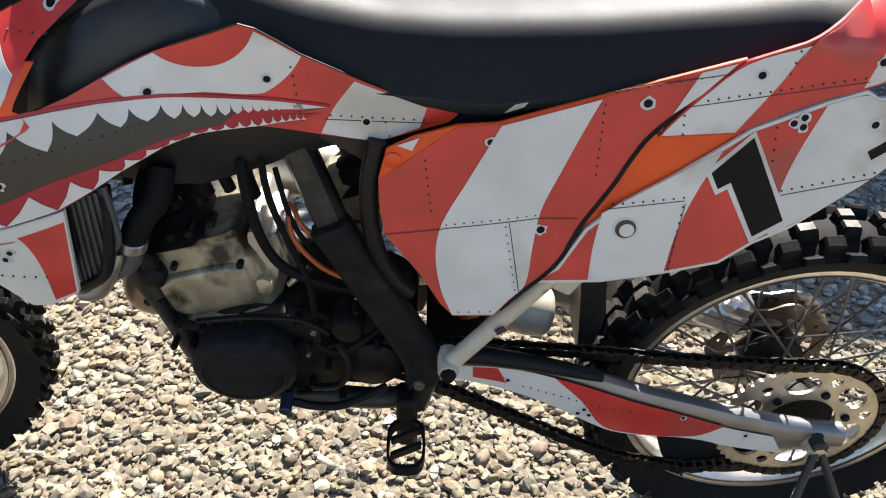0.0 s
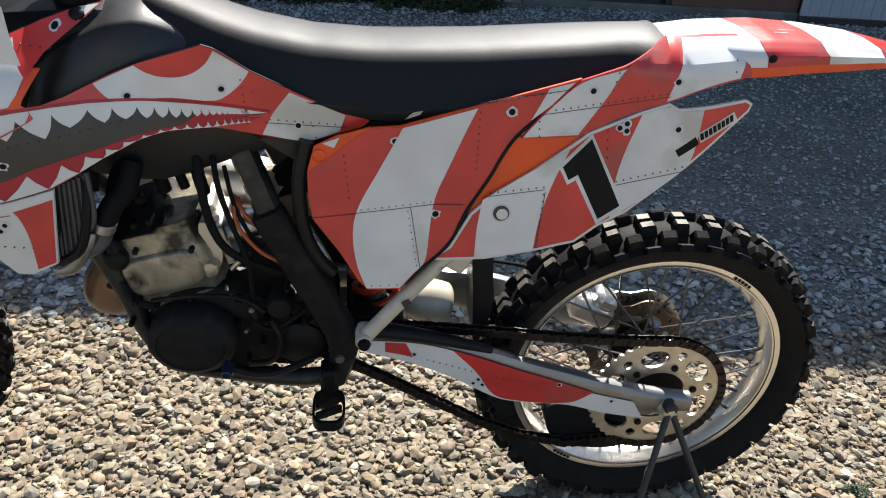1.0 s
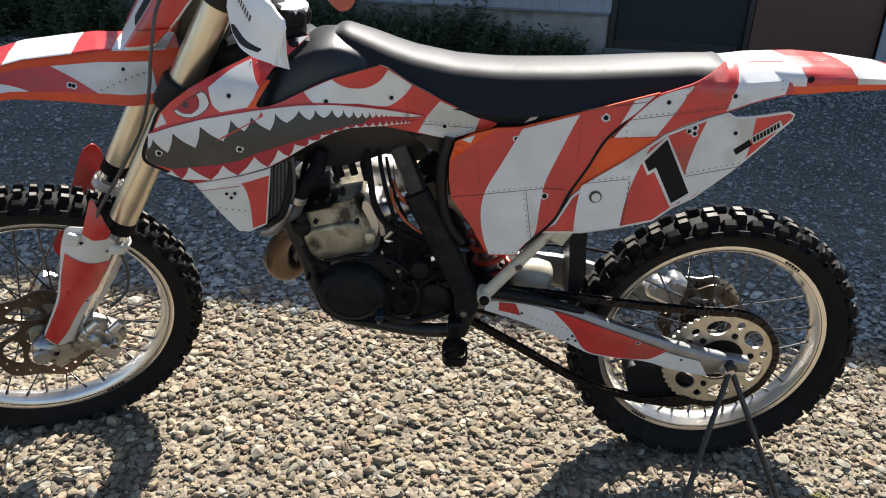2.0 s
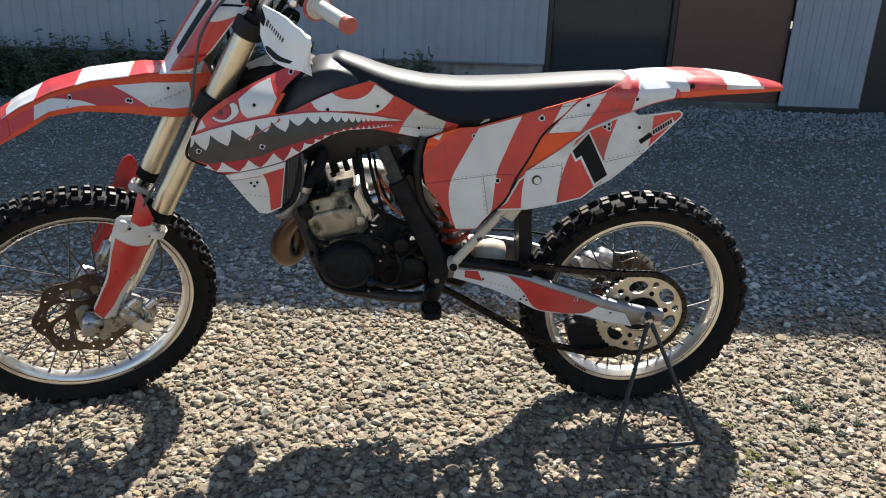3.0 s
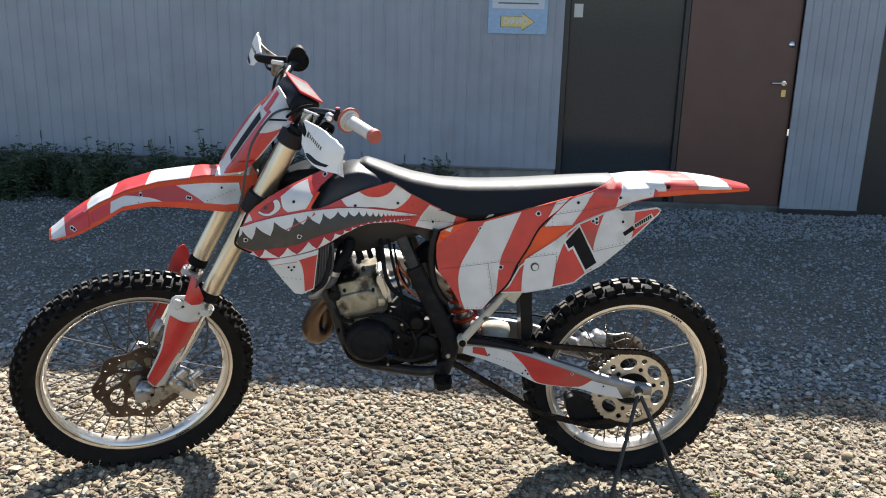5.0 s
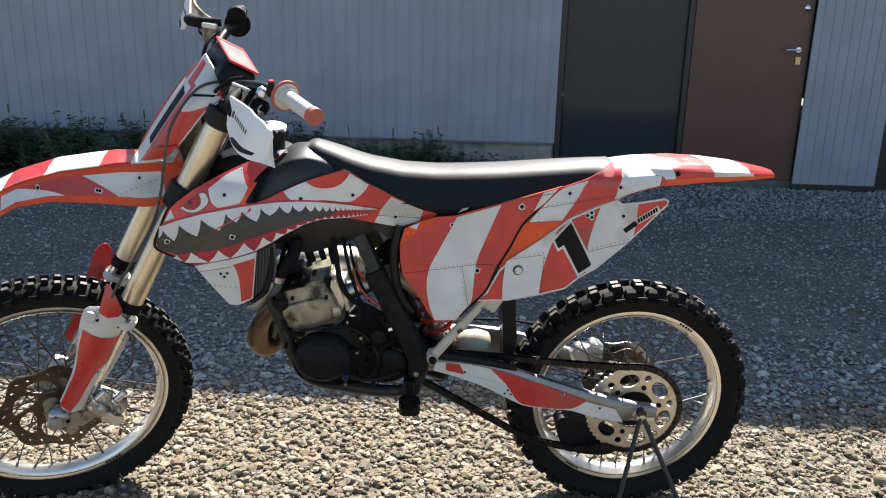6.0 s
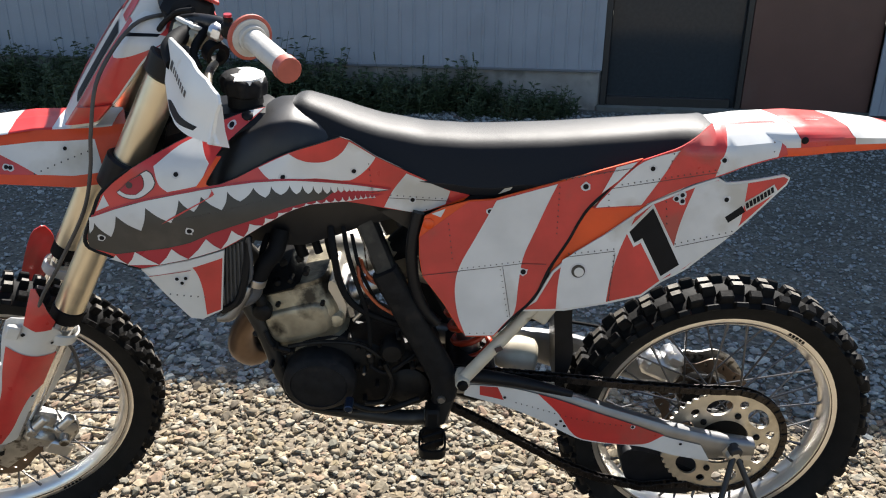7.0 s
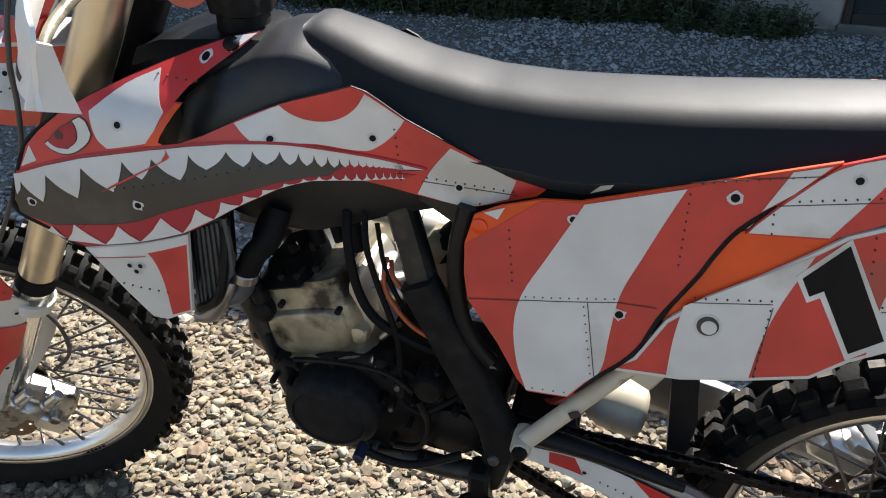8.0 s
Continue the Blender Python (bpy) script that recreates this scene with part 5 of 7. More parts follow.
for i in range(8):
    t = (i + 0.5) / 8
    top = (-0.243 + 0.057 * t, 0.786 + 0.025 * t)
    low = (-0.249 + 0.017 * min(1, t / 0.35) + 0.046 * max(0.0, (t - 0.35) / 0.65), 0.660 + 0.012 * min(1, t / 0.35) + 0.072 * max(0.0, (t - 0.35) / 0.65))
    part("louvre", Geo().loft([[(x + dx, -0.152 + dy, z) for dx, dy in ((-0.0028, 0.001), (-0.0015, -0.0045), (0.0015, -0.0035), (0.0022, 0.001))] for x, z in (low, top)]), "fin_grey", grille)
part("grille_rim", Geo().tube([(x, -0.154, z) for x, z in FINS[1:] + FINS[5:]][:5], 0.0045, 8, 3), "fin_grey", grille, "rounded grey grille edge")
part("grille_foot", Geo().tube([(-0.256, -0.150, 0.648), (-0.232, -0.150, 0.654), (-0.204, -0.148, 0.694), (-0.196, -0.146, 0.712)], [0.008, 0.012, 0.011, 0.007], 10), "swingarm", grille, "grey radiator bracket")
part("radiator_guard", Geo().tube([(-0.186, -0.150, 0.812), (-0.196, -0.157, 0.74), (-0.212, -0.160, 0.69), (-0.245, -0.155, 0.665)], 0.007, 8), "black_plastic", bike, "black radiator guard edge")
part("coolant_hose", Geo().tube([(-0.140, -0.095, 0.800), (-0.148, -0.118, 0.768), (-0.166, -0.128, 0.748), (-0.184, -0.130, 0.714)], 0.0165, 12), "hose", bike, "black coolant hose")
part("hose_clamp", Geo().rod((-0.181, -0.130, 0.722), (-0.186, -0.130, 0.708), 0.0185, seg=18), "steel", bike, "steel hose clamp")
part("coolant_elbow", Geo().tube([(-0.183, -0.130, 0.716), (-0.188, -0.132, 0.694), (-0.200, -0.138, 0.683), (-0.226, -0.146, 0.677)], 0.0140, 14), "fin_grey", bike, "dull grey coolant elbow")
for x, z, x2, z2, r in ((-0.118, 0.79, -0.108, 0.728, 0.011), (-0.085, 0.79, -0.078, 0.735, 0.008), (-0.055, 0.79, -0.050, 0.725, 0.010)):
    part("coolant_hose", Geo().tube([(x, -0.03, z), ((x + x2) / 2 - 0.006, -0.045, (z + z2) / 2 + 0.006), (x2, -0.05, z2)], r, 10), "hose", bike, "short black rubber hose under the tank")
part("coolant_hose", Geo().tube([(-0.24, -0.04, 0.84), (-0.18, -0.03, 0.80), (-0.12, -0.02, 0.765)], 0.014, 10), "hose", bike, "black coolant hose", m=WIDE)
for pts, r in (([(-0.050, -0.085, 0.805), (-0.044, -0.105, 0.769), (-0.033, -0.108, 0.699), (-0.007, -0.106, 0.651), (0.048, -0.098, 0.616), (0.085, -0.09, 0.600)], 0.0068), ([(-0.026, -0.085, 0.805), (-0.019, -0.105, 0.769), (-0.006, -0.107, 0.713), (0.017, -0.106, 0.630), (0.020, -0.108, 0.560), (0.022, -0.112, 0.515)], 0.0045),
               ([(-0.16, -0.075, 0.80), (-0.175, -0.10, 0.76), (-0.18, -0.108, 0.70)], 0.006), ([(-0.012, -0.08, 0.79), (0.004, -0.095, 0.72), (0.040, -0.095, 0.640)], 0.0036), ([(0.02, -0.112, 0.52), (0.05, -0.112, 0.505), (0.09, -0.108, 0.53), (0.12, -0.09, 0.55)], 0.0045)):
    part("cable", Geo().tube(pts, r, 8, 6), "hose", bike, "black cable")
for pts in ([(0.000, -0.080, 0.740), (0.000, -0.100, 0.722), (0.008, -0.104, 0.693), (0.035, -0.104, 0.655), (0.066, -0.100, 0.631)], [(0.004, -0.078, 0.735), (0.012, -0.096, 0.722), (0.026, -0.098, 0.706), (0.034, -0.092, 0.712)], [(0.012, -0.08, 0.70), (0.028, -0.09, 0.694), (0.042, -0.085, 0.684)]):
    part("fuel_hose", Geo().tube(pts, 0.0034, 8, 6), "wire", bike, "orange fuel hose")
part("cable_joint", Geo().rod((0.020, -0.108, 0.555), (0.021, -0.110, 0.528), 0.0085, seg=12), "cast_dark", bike, "dark cable joint")

# side panel, tail panel and number plate
SIDE = [(0.123, 0.842), (0.154, 0.858), (0.201, 0.873), (0.246, 0.877), (0.300, 0.893), (0.358, 0.909), (0.433, 0.932), (0.503, 0.954), (0.444, 0.893), (0.411, 0.859), (0.384, 0.806), (0.351, 0.749), (0.332, 0.702), (0.314, 0.677), (0.287, 0.651), (0.255, 0.613), (0.204, 0.611), (0.189, 0.627), (0.161, 0.674), (0.120, 0.729), (0.114, 0.764), (0.113, 0.804)]
TAIL = [(0.424, 0.863), (0.432, 0.876), (0.463, 0.914), (0.503, 0.952), (0.559, 0.973), (0.601, 0.991), (0.632, 1.006), (0.70, 1.006), (0.75, 1.004), (0.765, 0.958), (0.747, 0.952), (0.678, 0.941), (0.635, 0.926), (0.597, 0.913), (0.558, 0.896), (0.528, 0.880), (0.507, 0.869)]
PLATE = [(0.306, 0.663), (0.328, 0.686), (0.357, 0.743), (0.396, 0.780), (0.444, 0.813), (0.499, 0.856), (0.524, 0.877), (0.597, 0.911), (0.636, 0.925), (0.651, 0.917), (0.674, 0.919), (0.760, 0.926), (0.773, 0.919), (0.769, 0.907), (0.743, 0.885), (0.691, 0.839), (0.658, 0.808), (0.597, 0.753), (0.557, 0.729), (0.523, 0.700), (0.457, 0.682), (0.384, 0.667)]


def plate_skin(x, z):
    return rear_skin(x, z) - 0.004


def tail_skin(x, z):
    return rear_skin(min(x, 0.66), z) + 0.06 * step(0.972, 1.02, z) - 0.002 + 0.028 * step(0.64, 0.765, x)


def side_skin(x, z):
    return rear_skin(x, z) - 0.008 * step(0.42, 0.22, x)


side_panel = part("side_panel", skin(SIDE, side_skin, 0, 0.004), "orange", bike, "red and white striped side panel over orange plastic", smooth=30)
part("side_panel", skin(SIDE, side_skin, 0, 0.004, mirror=True), "orange", bike, "orange side panel on the far side", smooth=30)
SIGN = 1 if sum(a[0] * b[1] - b[0] * a[1] for a, b in zip(SIDE, SIDE[1:] + SIDE[:1])) > 0 else -1
decal("red_base_sticker", inset(SIDE[1:], 0.0012 * SIGN)[1:], side_skin, "red", side_panel, 2, "red sticker base")
decal("white_stripe", [(0.250, 0.875), (0.357, 0.906), (0.343, 0.874), (0.321, 0.819), (0.302, 0.768), (0.296, 0.715), (0.291, 0.662), (0.273, 0.640), (0.254, 0.616), (0.202, 0.614), (0.187, 0.654), (0.180, 0.707), (0.187, 0.749), (0.213, 0.802), (0.238, 0.851)], side_skin, "white", side_panel, 4)
decal("white_stripe", [(0.458, 0.938), (0.494, 0.949), (0.463, 0.914), (0.436, 0.891)], side_skin, "white", side_panel, 4)
decal("white_patch", [(0.135, 0.848), (0.160, 0.858), (0.152, 0.842)], side_skin, "white", side_panel, 4)
for a, b in (((0.118, 0.731), (0.188, 0.741)), ((0.188, 0.742), (0.298, 0.758)), ((0.266, 0.752), (0.284, 0.652)), ((0.298, 0.758), (0.345, 0.757)), ((0.36, 0.914), (0.49, 0.938))):
    decal("seam_line", line_strip(a, b), side_skin, "seam", side_panel, 5)
part("rivets", dots(row((0.192, 0.747), (0.296, 0.762)) + row((0.262, 0.746), (0.279, 0.655)) + row((0.361, 0.90), (0.361, 0.815)) + row((0.166, 0.83), (0.174, 0.765)) + row((0.21, 0.619), (0.25, 0.621)) + row((0.372, 0.914), (0.47, 0.934)), side_skin, 0.0014, 0.0024), "rivet", side_panel, smooth=0)
for p, r in (((0.239, 0.855), 0.006), ((0.304, 0.742), 0.0075), ((0.407, 0.902), 0.0075)):
    bullet_hole(*p, side_skin, side_panel, r)
# Black tube stands in for the shadow in the gap beside the number plate.
gap = [(0.448, 0.899), (0.429, 0.880), (0.411, 0.859), (0.396, 0.832), (0.384, 0.806), (0.368, 0.778), (0.351, 0.749), (0.341, 0.725), (0.332, 0.702), (0.314, 0.677), (0.287, 0.651), (0.262, 0.622)]
part("gap_shade", Geo().tube([(x_ + 0.001, side_skin(x_, z_) - 0.0005, z_) for x_, z_ in gap], [0.0012] + [0.0030] * 10 + [0.0015], 6, 3), "matte_black", side_panel, "black strip for the shadow in the gap along the panel's rear edge")
part("panel_peg", Geo().lathe([(0, -0.004), (0.007, -0.004), (0.010, -0.002), (0.010, 0.004)], pose(0.130, side_skin(0.13, 0.83), 0.829), 16), "orange", side_panel, "orange push-in stud")

number_plate = part("number_plate", skin(PLATE, plate_skin, 0, 0.004), "white_plastic", bike, "white side number plate with red stripes and a black 1", smooth=30)
part("number_plate", skin(PLATE, plate_skin, 0, 0.004, mirror=True), "white_plastic", bike, "white side number plate on the far side", smooth=30)
SIGN = 1 if sum(a[0] * b[1] - b[0] * a[1] for a, b in zip(PLATE, PLATE[1:] + PLATE[:1])) > 0 else -1
decal("red_base_sticker", inset(PLATE, 0.0042 * SIGN), plate_skin, "red", number_plate, 1, "red sticker base")
decal("white_stripe", [(0.374, 0.766), (0.498, 0.851), (0.476, 0.790), (0.464, 0.738), (0.459, 0.687), (0.380, 0.671), (0.368, 0.671), (0.369, 0.721)], plate_skin, "white", number_plate, 2)
decal("white_stripe", [(0.598, 0.908), (0.636, 0.920), (0.652, 0.914), (0.690, 0.917), (0.688, 0.873), (0.682, 0.836), (0.657, 0.811), (0.592, 0.756), (0.572, 0.740), (0.572, 0.797), (0.580, 0.847)], plate_skin, "white", number_plate, 2)
decal("number_border", [(0.528, 0.876), (0.592, 0.763), (0.553, 0.732), (0.512, 0.803), (0.500, 0.795), (0.483, 0.824)], plate_skin, "white", number_plate, 3)
decal("number", [(0.528, 0.868), (0.585, 0.764), (0.554, 0.741), (0.514, 0.812), (0.501, 0.803), (0.490, 0.823)], plate_skin, "black_vinyl", number_plate, 4, "slanted black racing numeral 1")
decal("black_bar", [(0.656, 0.855), (0.684, 0.876), (0.692, 0.865), (0.663, 0.845)], plate_skin, "black_vinyl", number_plate, 3)
for i in range(8):
    t = i / 8
    a = (0.690 + 0.052 * t, 0.880 + 0.027 * t)
    decal("lettering_bar", [a, (a[0] + 0.0050, a[1] + 0.0026), (a[0] + 0.0085, a[1] - 0.0075), (a[0] + 0.0035, a[1] - 0.0101)], plate_skin, "black_vinyl", number_plate, 4)
decal("lettering_ground", [(0.686, 0.881), (0.742, 0.910), (0.752, 0.896), (0.694, 0.866)], plate_skin, "white", number_plate, 3)
for a, b in (((0.380, 0.772), (0.467, 0.786)), ((0.574, 0.797), (0.680, 0.824)), ((0.468, 0.782), (0.463, 0.69))):
    decal("seam_line", line_strip(a, b), plate_skin, "seam", number_plate, 3)
part("rivets", dots(row((0.385, 0.778), (0.465, 0.790)) + row((0.466, 0.778), (0.464, 0.69)) + row((0.574, 0.803), (0.672, 0.829)) + row((0.55, 0.88), (0.555, 0.84)), plate_skin, 0.0014, 0.0022), "rivet", number_plate, smooth=0)
for p, r in (((0.567, 0.886), 0.006), ((0.577, 0.893), 0.006), ((0.578, 0.882), 0.006), ((0.655, 0.887), 0.0065)):
    bullet_hole(*p, plate_skin, number_plate, r)
decal("hole_ring", ring_points(0.0155, 24, (0.404, 0.746)), plate_skin, "ring", number_plate, 3, "silver ring round a large round hole")
# No hole is cut; a dark and a pale disc paint its half-lit inside.
decal("hole_dark", ring_points(0.0125, 24, (0.404, 0.746)), plate_skin, "mouth", number_plate, 4)
decal("hole_bright_disc", ring_points(0.0088, 24, (0.4055, 0.7445)), plate_skin, "white_plastic", number_plate, 5, "pale disc painting the bright view through the hole")

tail_panel = part("tail_panel", skin(TAIL, tail_skin, 0, 0.004), "red", bike, "striped tail side panel on orange plastic", smooth=30)
part("tail_panel", skin([(x_, min(z_, 0.968)) for x_, z_ in TAIL], tail_skin, 0, 0.004, mirror=True), "orange", bike, "orange tail side panel on the far side", smooth=30)
decal("white_stripe", [(0.427, 0.865), (0.434, 0.876), (0.466, 0.913), (0.504, 0.949), (0.566, 0.971), (0.543, 0.930), (0.507, 0.872)], tail_skin, "white", tail_panel, 2)
decal("red_stripe", [(0.507, 0.872), (0.543, 0.930), (0.566, 0.972), (0.601, 0.989), (0.632, 1.005), (0.654, 1.005), (0.639, 0.955), (0.631, 0.927), (0.600, 0.916), (0.558, 0.899), (0.530, 0.884)], tail_skin, "red", tail_panel, 2)
decal("white_stripe", [(0.654, 1.005), (0.639, 0.955), (0.631, 0.927), (0.678, 0.943), (0.747, 0.955), (0.752, 0.985), (0.748, 1.003)], tail_skin, "white", tail_panel, 2)
decal("seam_line", line_strip((0.45, 0.900), (0.635, 0.934)), tail_skin, "seam", tail_panel, 3)
part("rivets", dots(row((0.47, 0.908), (0.63, 0.938)) + row((0.555, 0.965), (0.55, 0.94)) + row((0.448, 0.89), (0.450, 0.868)) + row((0.738, 0.995), (0.738, 0.965)), tail_skin, 0.0014, 0.0022), "rivet", tail_panel, smooth=0)
for p in ((0.521, 0.938), (0.643, 0.956)):
    bullet_hole(*p, tail_skin, tail_panel, 0.0065)
part("panel_flap", skin([(0.411, 0.857), (0.424, 0.865), (0.507, 0.871), (0.540, 0.868), (0.500, 0.836), (0.455, 0.806), (0.395, 0.760), (0.354, 0.738), (0.372, 0.780)], lambda x, z: rear_skin(x, z) + 0.002, 0, 0.004), "orange", bike, "bare orange plastic flap", smooth=30)


# rear fender
def tail_ring(x):
    zt = along([(0.60, 0.980), (0.64, 0.994), (0.70, 1.001), (0.76, 1.003), (0.80, 1.005), (0.88, 1.003), (0.96, 0.996), (1.06, 0.979)], x)
    zb = along([(0.60, 0.930), (0.68, 0.943), (0.75, 0.954), (0.85, 0.963), (0.92, 0.966), (1.06, 0.972)], x)
    w = along([(0.60, 0.055), (0.66, 0.062), (0.70, 0.070), (0.745, 0.079), (0.775, 0.084), (0.80, 0.085), (0.92, 0.070), (1.0, 0.056), (1.05, 0.043), (1.06, 0.030)], x)
    return zt, zb, w


def fender_loft(rows_, inner=0.003):
    rings = []
    for x_, zt, zb, w in rows_:
        pts = [(0.0, zt), (0.62 * w, zt - 0.003), (0.88 * w, zt - 0.012), (0.97 * w, zt - 0.4 * (zt - zb)), (w, zb)]
        ring_ = [(x_, -y, z) for y, z in reversed(pts)] + [(x_, y, z) for y, z in pts[1:]]
        ring_ += [(x_, y * 0.95, z - inner) for _, y, z in reversed(ring_)]
        rings.append(ring_)
    return rings


rows_ = [(0.60 + 0.46 * i / 24, *tail_ring(0.60 + 0.46 * i / 24)) for i in range(25)]
rear_fender = part("rear_fender", Geo().loft(fender_loft(rows_)), "orange", bike, "striped rear fender with a pointed tip", smooth=50)


def fender_patch(surface, u0, u1, v0, v1, lift=0.0012, skew=0.0, nu=16, nv=36):
    """A printed patch on a fender: u along it, v across it, slanted by skew."""
    rings = []
    for i in range(nu + 1):
        ring_ = []
        for k in range(nv + 1):
            v = v0 + (v1 - v0) * k / nv
            u = u0 + (u1 - u0) * i / nu + skew * (v - (v0 + v1) / 2)
            ring_.append(surface(u, v, lift))
        rings.append(ring_)
    return Geo().loft(rings, closed=False)


def tail_surface(u, v, lift):
    """v from -1 at the left lower edge over 0 at the middle to 1."""
    u = min(1.055, max(0.60, u))
    zt, zb, w = tail_ring(u)
    a = abs(v)
    table = [(0.0, 0.0, zt), (0.45, 0.62 * w, zt - 0.003), (0.60, 0.88 * w, zt - 0.012), (0.8, 0.97 * w, zt - 0.4 * (zt - zb)), (1.0, w, zb)]
    y, z = along([(t, p) for t, p, _ in table], a), along([(t, q) for t, _, q in table], a)
    up = max(0.0, 1 - a)
    return (u, math.copysign(y + lift * min(1, a * 1.6), v), z + lift * min(1, up * 2.0))


for u0, u1, mat_ in ((0.63, 0.768, "white"), (0.768, 0.868, "red"), (0.868, 0.975, "white"), (0.975, 1.05, "red")):
    part("%s_stripe" % mat_, fender_patch(tail_surface, u0 + 0.0005, u1 - 0.0005, -0.90, 0.90, 0.0018, skew=-0.02), mat_, rear_fender, smooth=50)
for u0, u1, v0, v1 in ((0.812, 0.836, -0.20, -0.185), (0.826, 0.852, -0.085, -0.075)):
    part("worn_patch", fender_patch(tail_surface, u0, u1, v0, v1, 0.0022, skew=0.15, nu=6, nv=4), "white", rear_fender, smooth=50)
part("bullet_hole_print", Geo().lathe([(0, -0.001), (0.005, -0.001), (0.0065, 0.0)], pose(0.790, -0.0855, 0.985, 0, 0, -6), 12), "black_vinyl", rear_fender)

# fork, clamps and front wheel fittings, all turned with the steering
BASE = Vector((-0.557, 0, 0.684))


def on_fork(z, side, dx=0.0):
    z -= 0.013
    p = BASE + FORK * ((z - BASE.z) / FORK.z)
    return Vector((p.x + dx, side * 0.105, z))


for s, where in ((-1, ""), (1, " on the far side")):
    leg = part("fork_leg", Geo().rod(on_fork(0.672, s), on_fork(1.14, s), 0.0275, seg=28).rod(on_fork(0.94, s), on_fork(1.12, s), 0.0300, seg=28), "fork", bike, "gold anodised upside-down fork tube" + where, m=STEER)
    part("fork_seal", Geo().rod(on_fork(0.650, s), on_fork(0.676, s), 0.0292, seg=28), "hose", leg, "black rubber wiper ring")
    part("stanchion", Geo().rod(on_fork(0.40, s), on_fork(0.66, s), 0.0235, seg=24), "chrome", leg, "chromed inner fork tube")
    part("fork_cap", Geo().rod(on_fork(1.152, s), on_fork(1.166, s), 0.021, seg=6), "cast_dark", leg)
    lug = Geo().box((0.050, 0.050, 0.11), pose(on_fork(0.41, s).x - 0.004, s * 0.105, 0.405, 0, 28, 0), 0.3)
    lug.box((0.062, 0.046, 0.055), pose(FRONT_AXLE[0] + 0.012, s * 0.107, FRONT_AXLE[2] + 0.006, 0, 28, 0), 0.3)
    part("axle_lug", lug, "lug_metal", leg, "cast aluminium axle lug")
    for k in (0, 1):
        part("pinch_bolt", Geo().rod((FRONT_AXLE[0] + 0.03 + 0.012 * k, s * 0.131, FRONT_AXLE[2] + 0.002 + 0.03 * k), (FRONT_AXLE[0] + 0.03 + 0.012 * k, s * 0.125, FRONT_AXLE[2] + 0.002 + 0.03 * k), 0.006, seg=8), "cast_dark", leg)
    G = rounded([(-0.636, 0.676), (-0.676, 0.667), (-0.694, 0.627), (-0.709, 0.566), (-0.726, 0.505), (-0.750, 0.455), (-0.775, 0.406), (-0.752, 0.374), (-0.722, 0.372), (-0.694, 0.398), (-0.646, 0.440), (-0.610, 0.490), (-0.592, 0.526), (-0.584, 0.560), (-0.588, 0.588), (-0.592, 0.628), (-0.602, 0.650)], 0.2)

    if s > 0:
        G = [(BASE.x + (z_ - BASE.z) * math.tan(RAKE) - 0.02 + 0.55 * (x_ - BASE.x - (z_ - BASE.z) * math.tan(RAKE) + 0.02), z_ + 0.02) for x_, z_ in G]

    def guard_skin(x, z, s=s):
        d = (x - (BASE.x + (z - BASE.z) * math.tan(RAKE)))
        return -(0.144 - 7.5 * (d + 0.044) ** 2)

    guard_ = part("fork_guard", skin(G, guard_skin, 0, 0.003, 0.012, mirror=s > 0), "white_plastic" if s < 0 else "red", bike, "red and white plastic fork guard" + where, m=STEER, smooth=40)
    if s < 0:
        decal("red_patch", [(-0.690, 0.612), (-0.650, 0.592), (-0.599, 0.574), (-0.616, 0.534), (-0.640, 0.508), (-0.672, 0.490), (-0.700, 0.452), (-0.724, 0.412), (-0.752, 0.380), (-0.771, 0.407), (-0.748, 0.452), (-0.722, 0.506), (-0.706, 0.565)], guard_skin, "red", guard_, 4, mirror=s > 0, grid=0.012)
        tongue = [(-0.648, 0.662), (-0.636, 0.694), (-0.622, 0.726), (-0.614, 0.728), (-0.604, 0.700), (-0.594, 0.662), (-0.604, 0.646), (-0.630, 0.648)]
        part("guard_tongue", skin(tongue, lambda x_, z_: guard_skin(x_, z_) - 0.003 + 0.35 * max(0.0, z_ - 0.69), 0, 0.003, 0.012, mirror=s > 0), "red", guard_, "red upper tongue of the guard", smooth=40)
        part("guard_clip", Geo().box((0.024, 0.012, 0.030), pose(-0.668, s * 0.139, 0.652, 0, 28, 0), 0.25), "white_plastic", guard_, "white clip holding the brake hose")
    part("guard_clamp", Geo().lathe([(0.030, -0.012), (0.034, -0.010), (0.034, 0.010), (0.030, 0.012)], Matrix.Translation(on_fork(0.622, s)) @ pose(0, 0, 0, 0, 28, 0) @ pose(0, 0, 0, 90, 0, 0), 24, closed=True), "white_plastic", guard_)
    if s < 0:
        for p in ((-0.655, 0.640), (-0.652, 0.642), (-0.672, 0.484), (-0.610, 0.610)):
            bullet_hole(p[0], p[1], guard_skin, guard_, 0.0045)

for z0, hgt, name_, wide in ((0.945, 0.055, "lower_clamp", 0.060), (1.135, 0.034, "upper_clamp", 0.056)):
    c = on_fork(z0, 0)
    g = Geo().box((0.062, 0.19, hgt), Matrix.Translation((c.x + 0.012, 0, c.z)) @ pose(0, 0, 0, 0, 28, 0), 0.2)
    for s in (-1, 1):
        g.rod(on_fork(z0 - hgt / 2, s), on_fork(z0 + hgt / 2, s), wide / 1.5, seg=24)
    part(name_, g, "frame", bike, "black fork clamp", m=STEER)

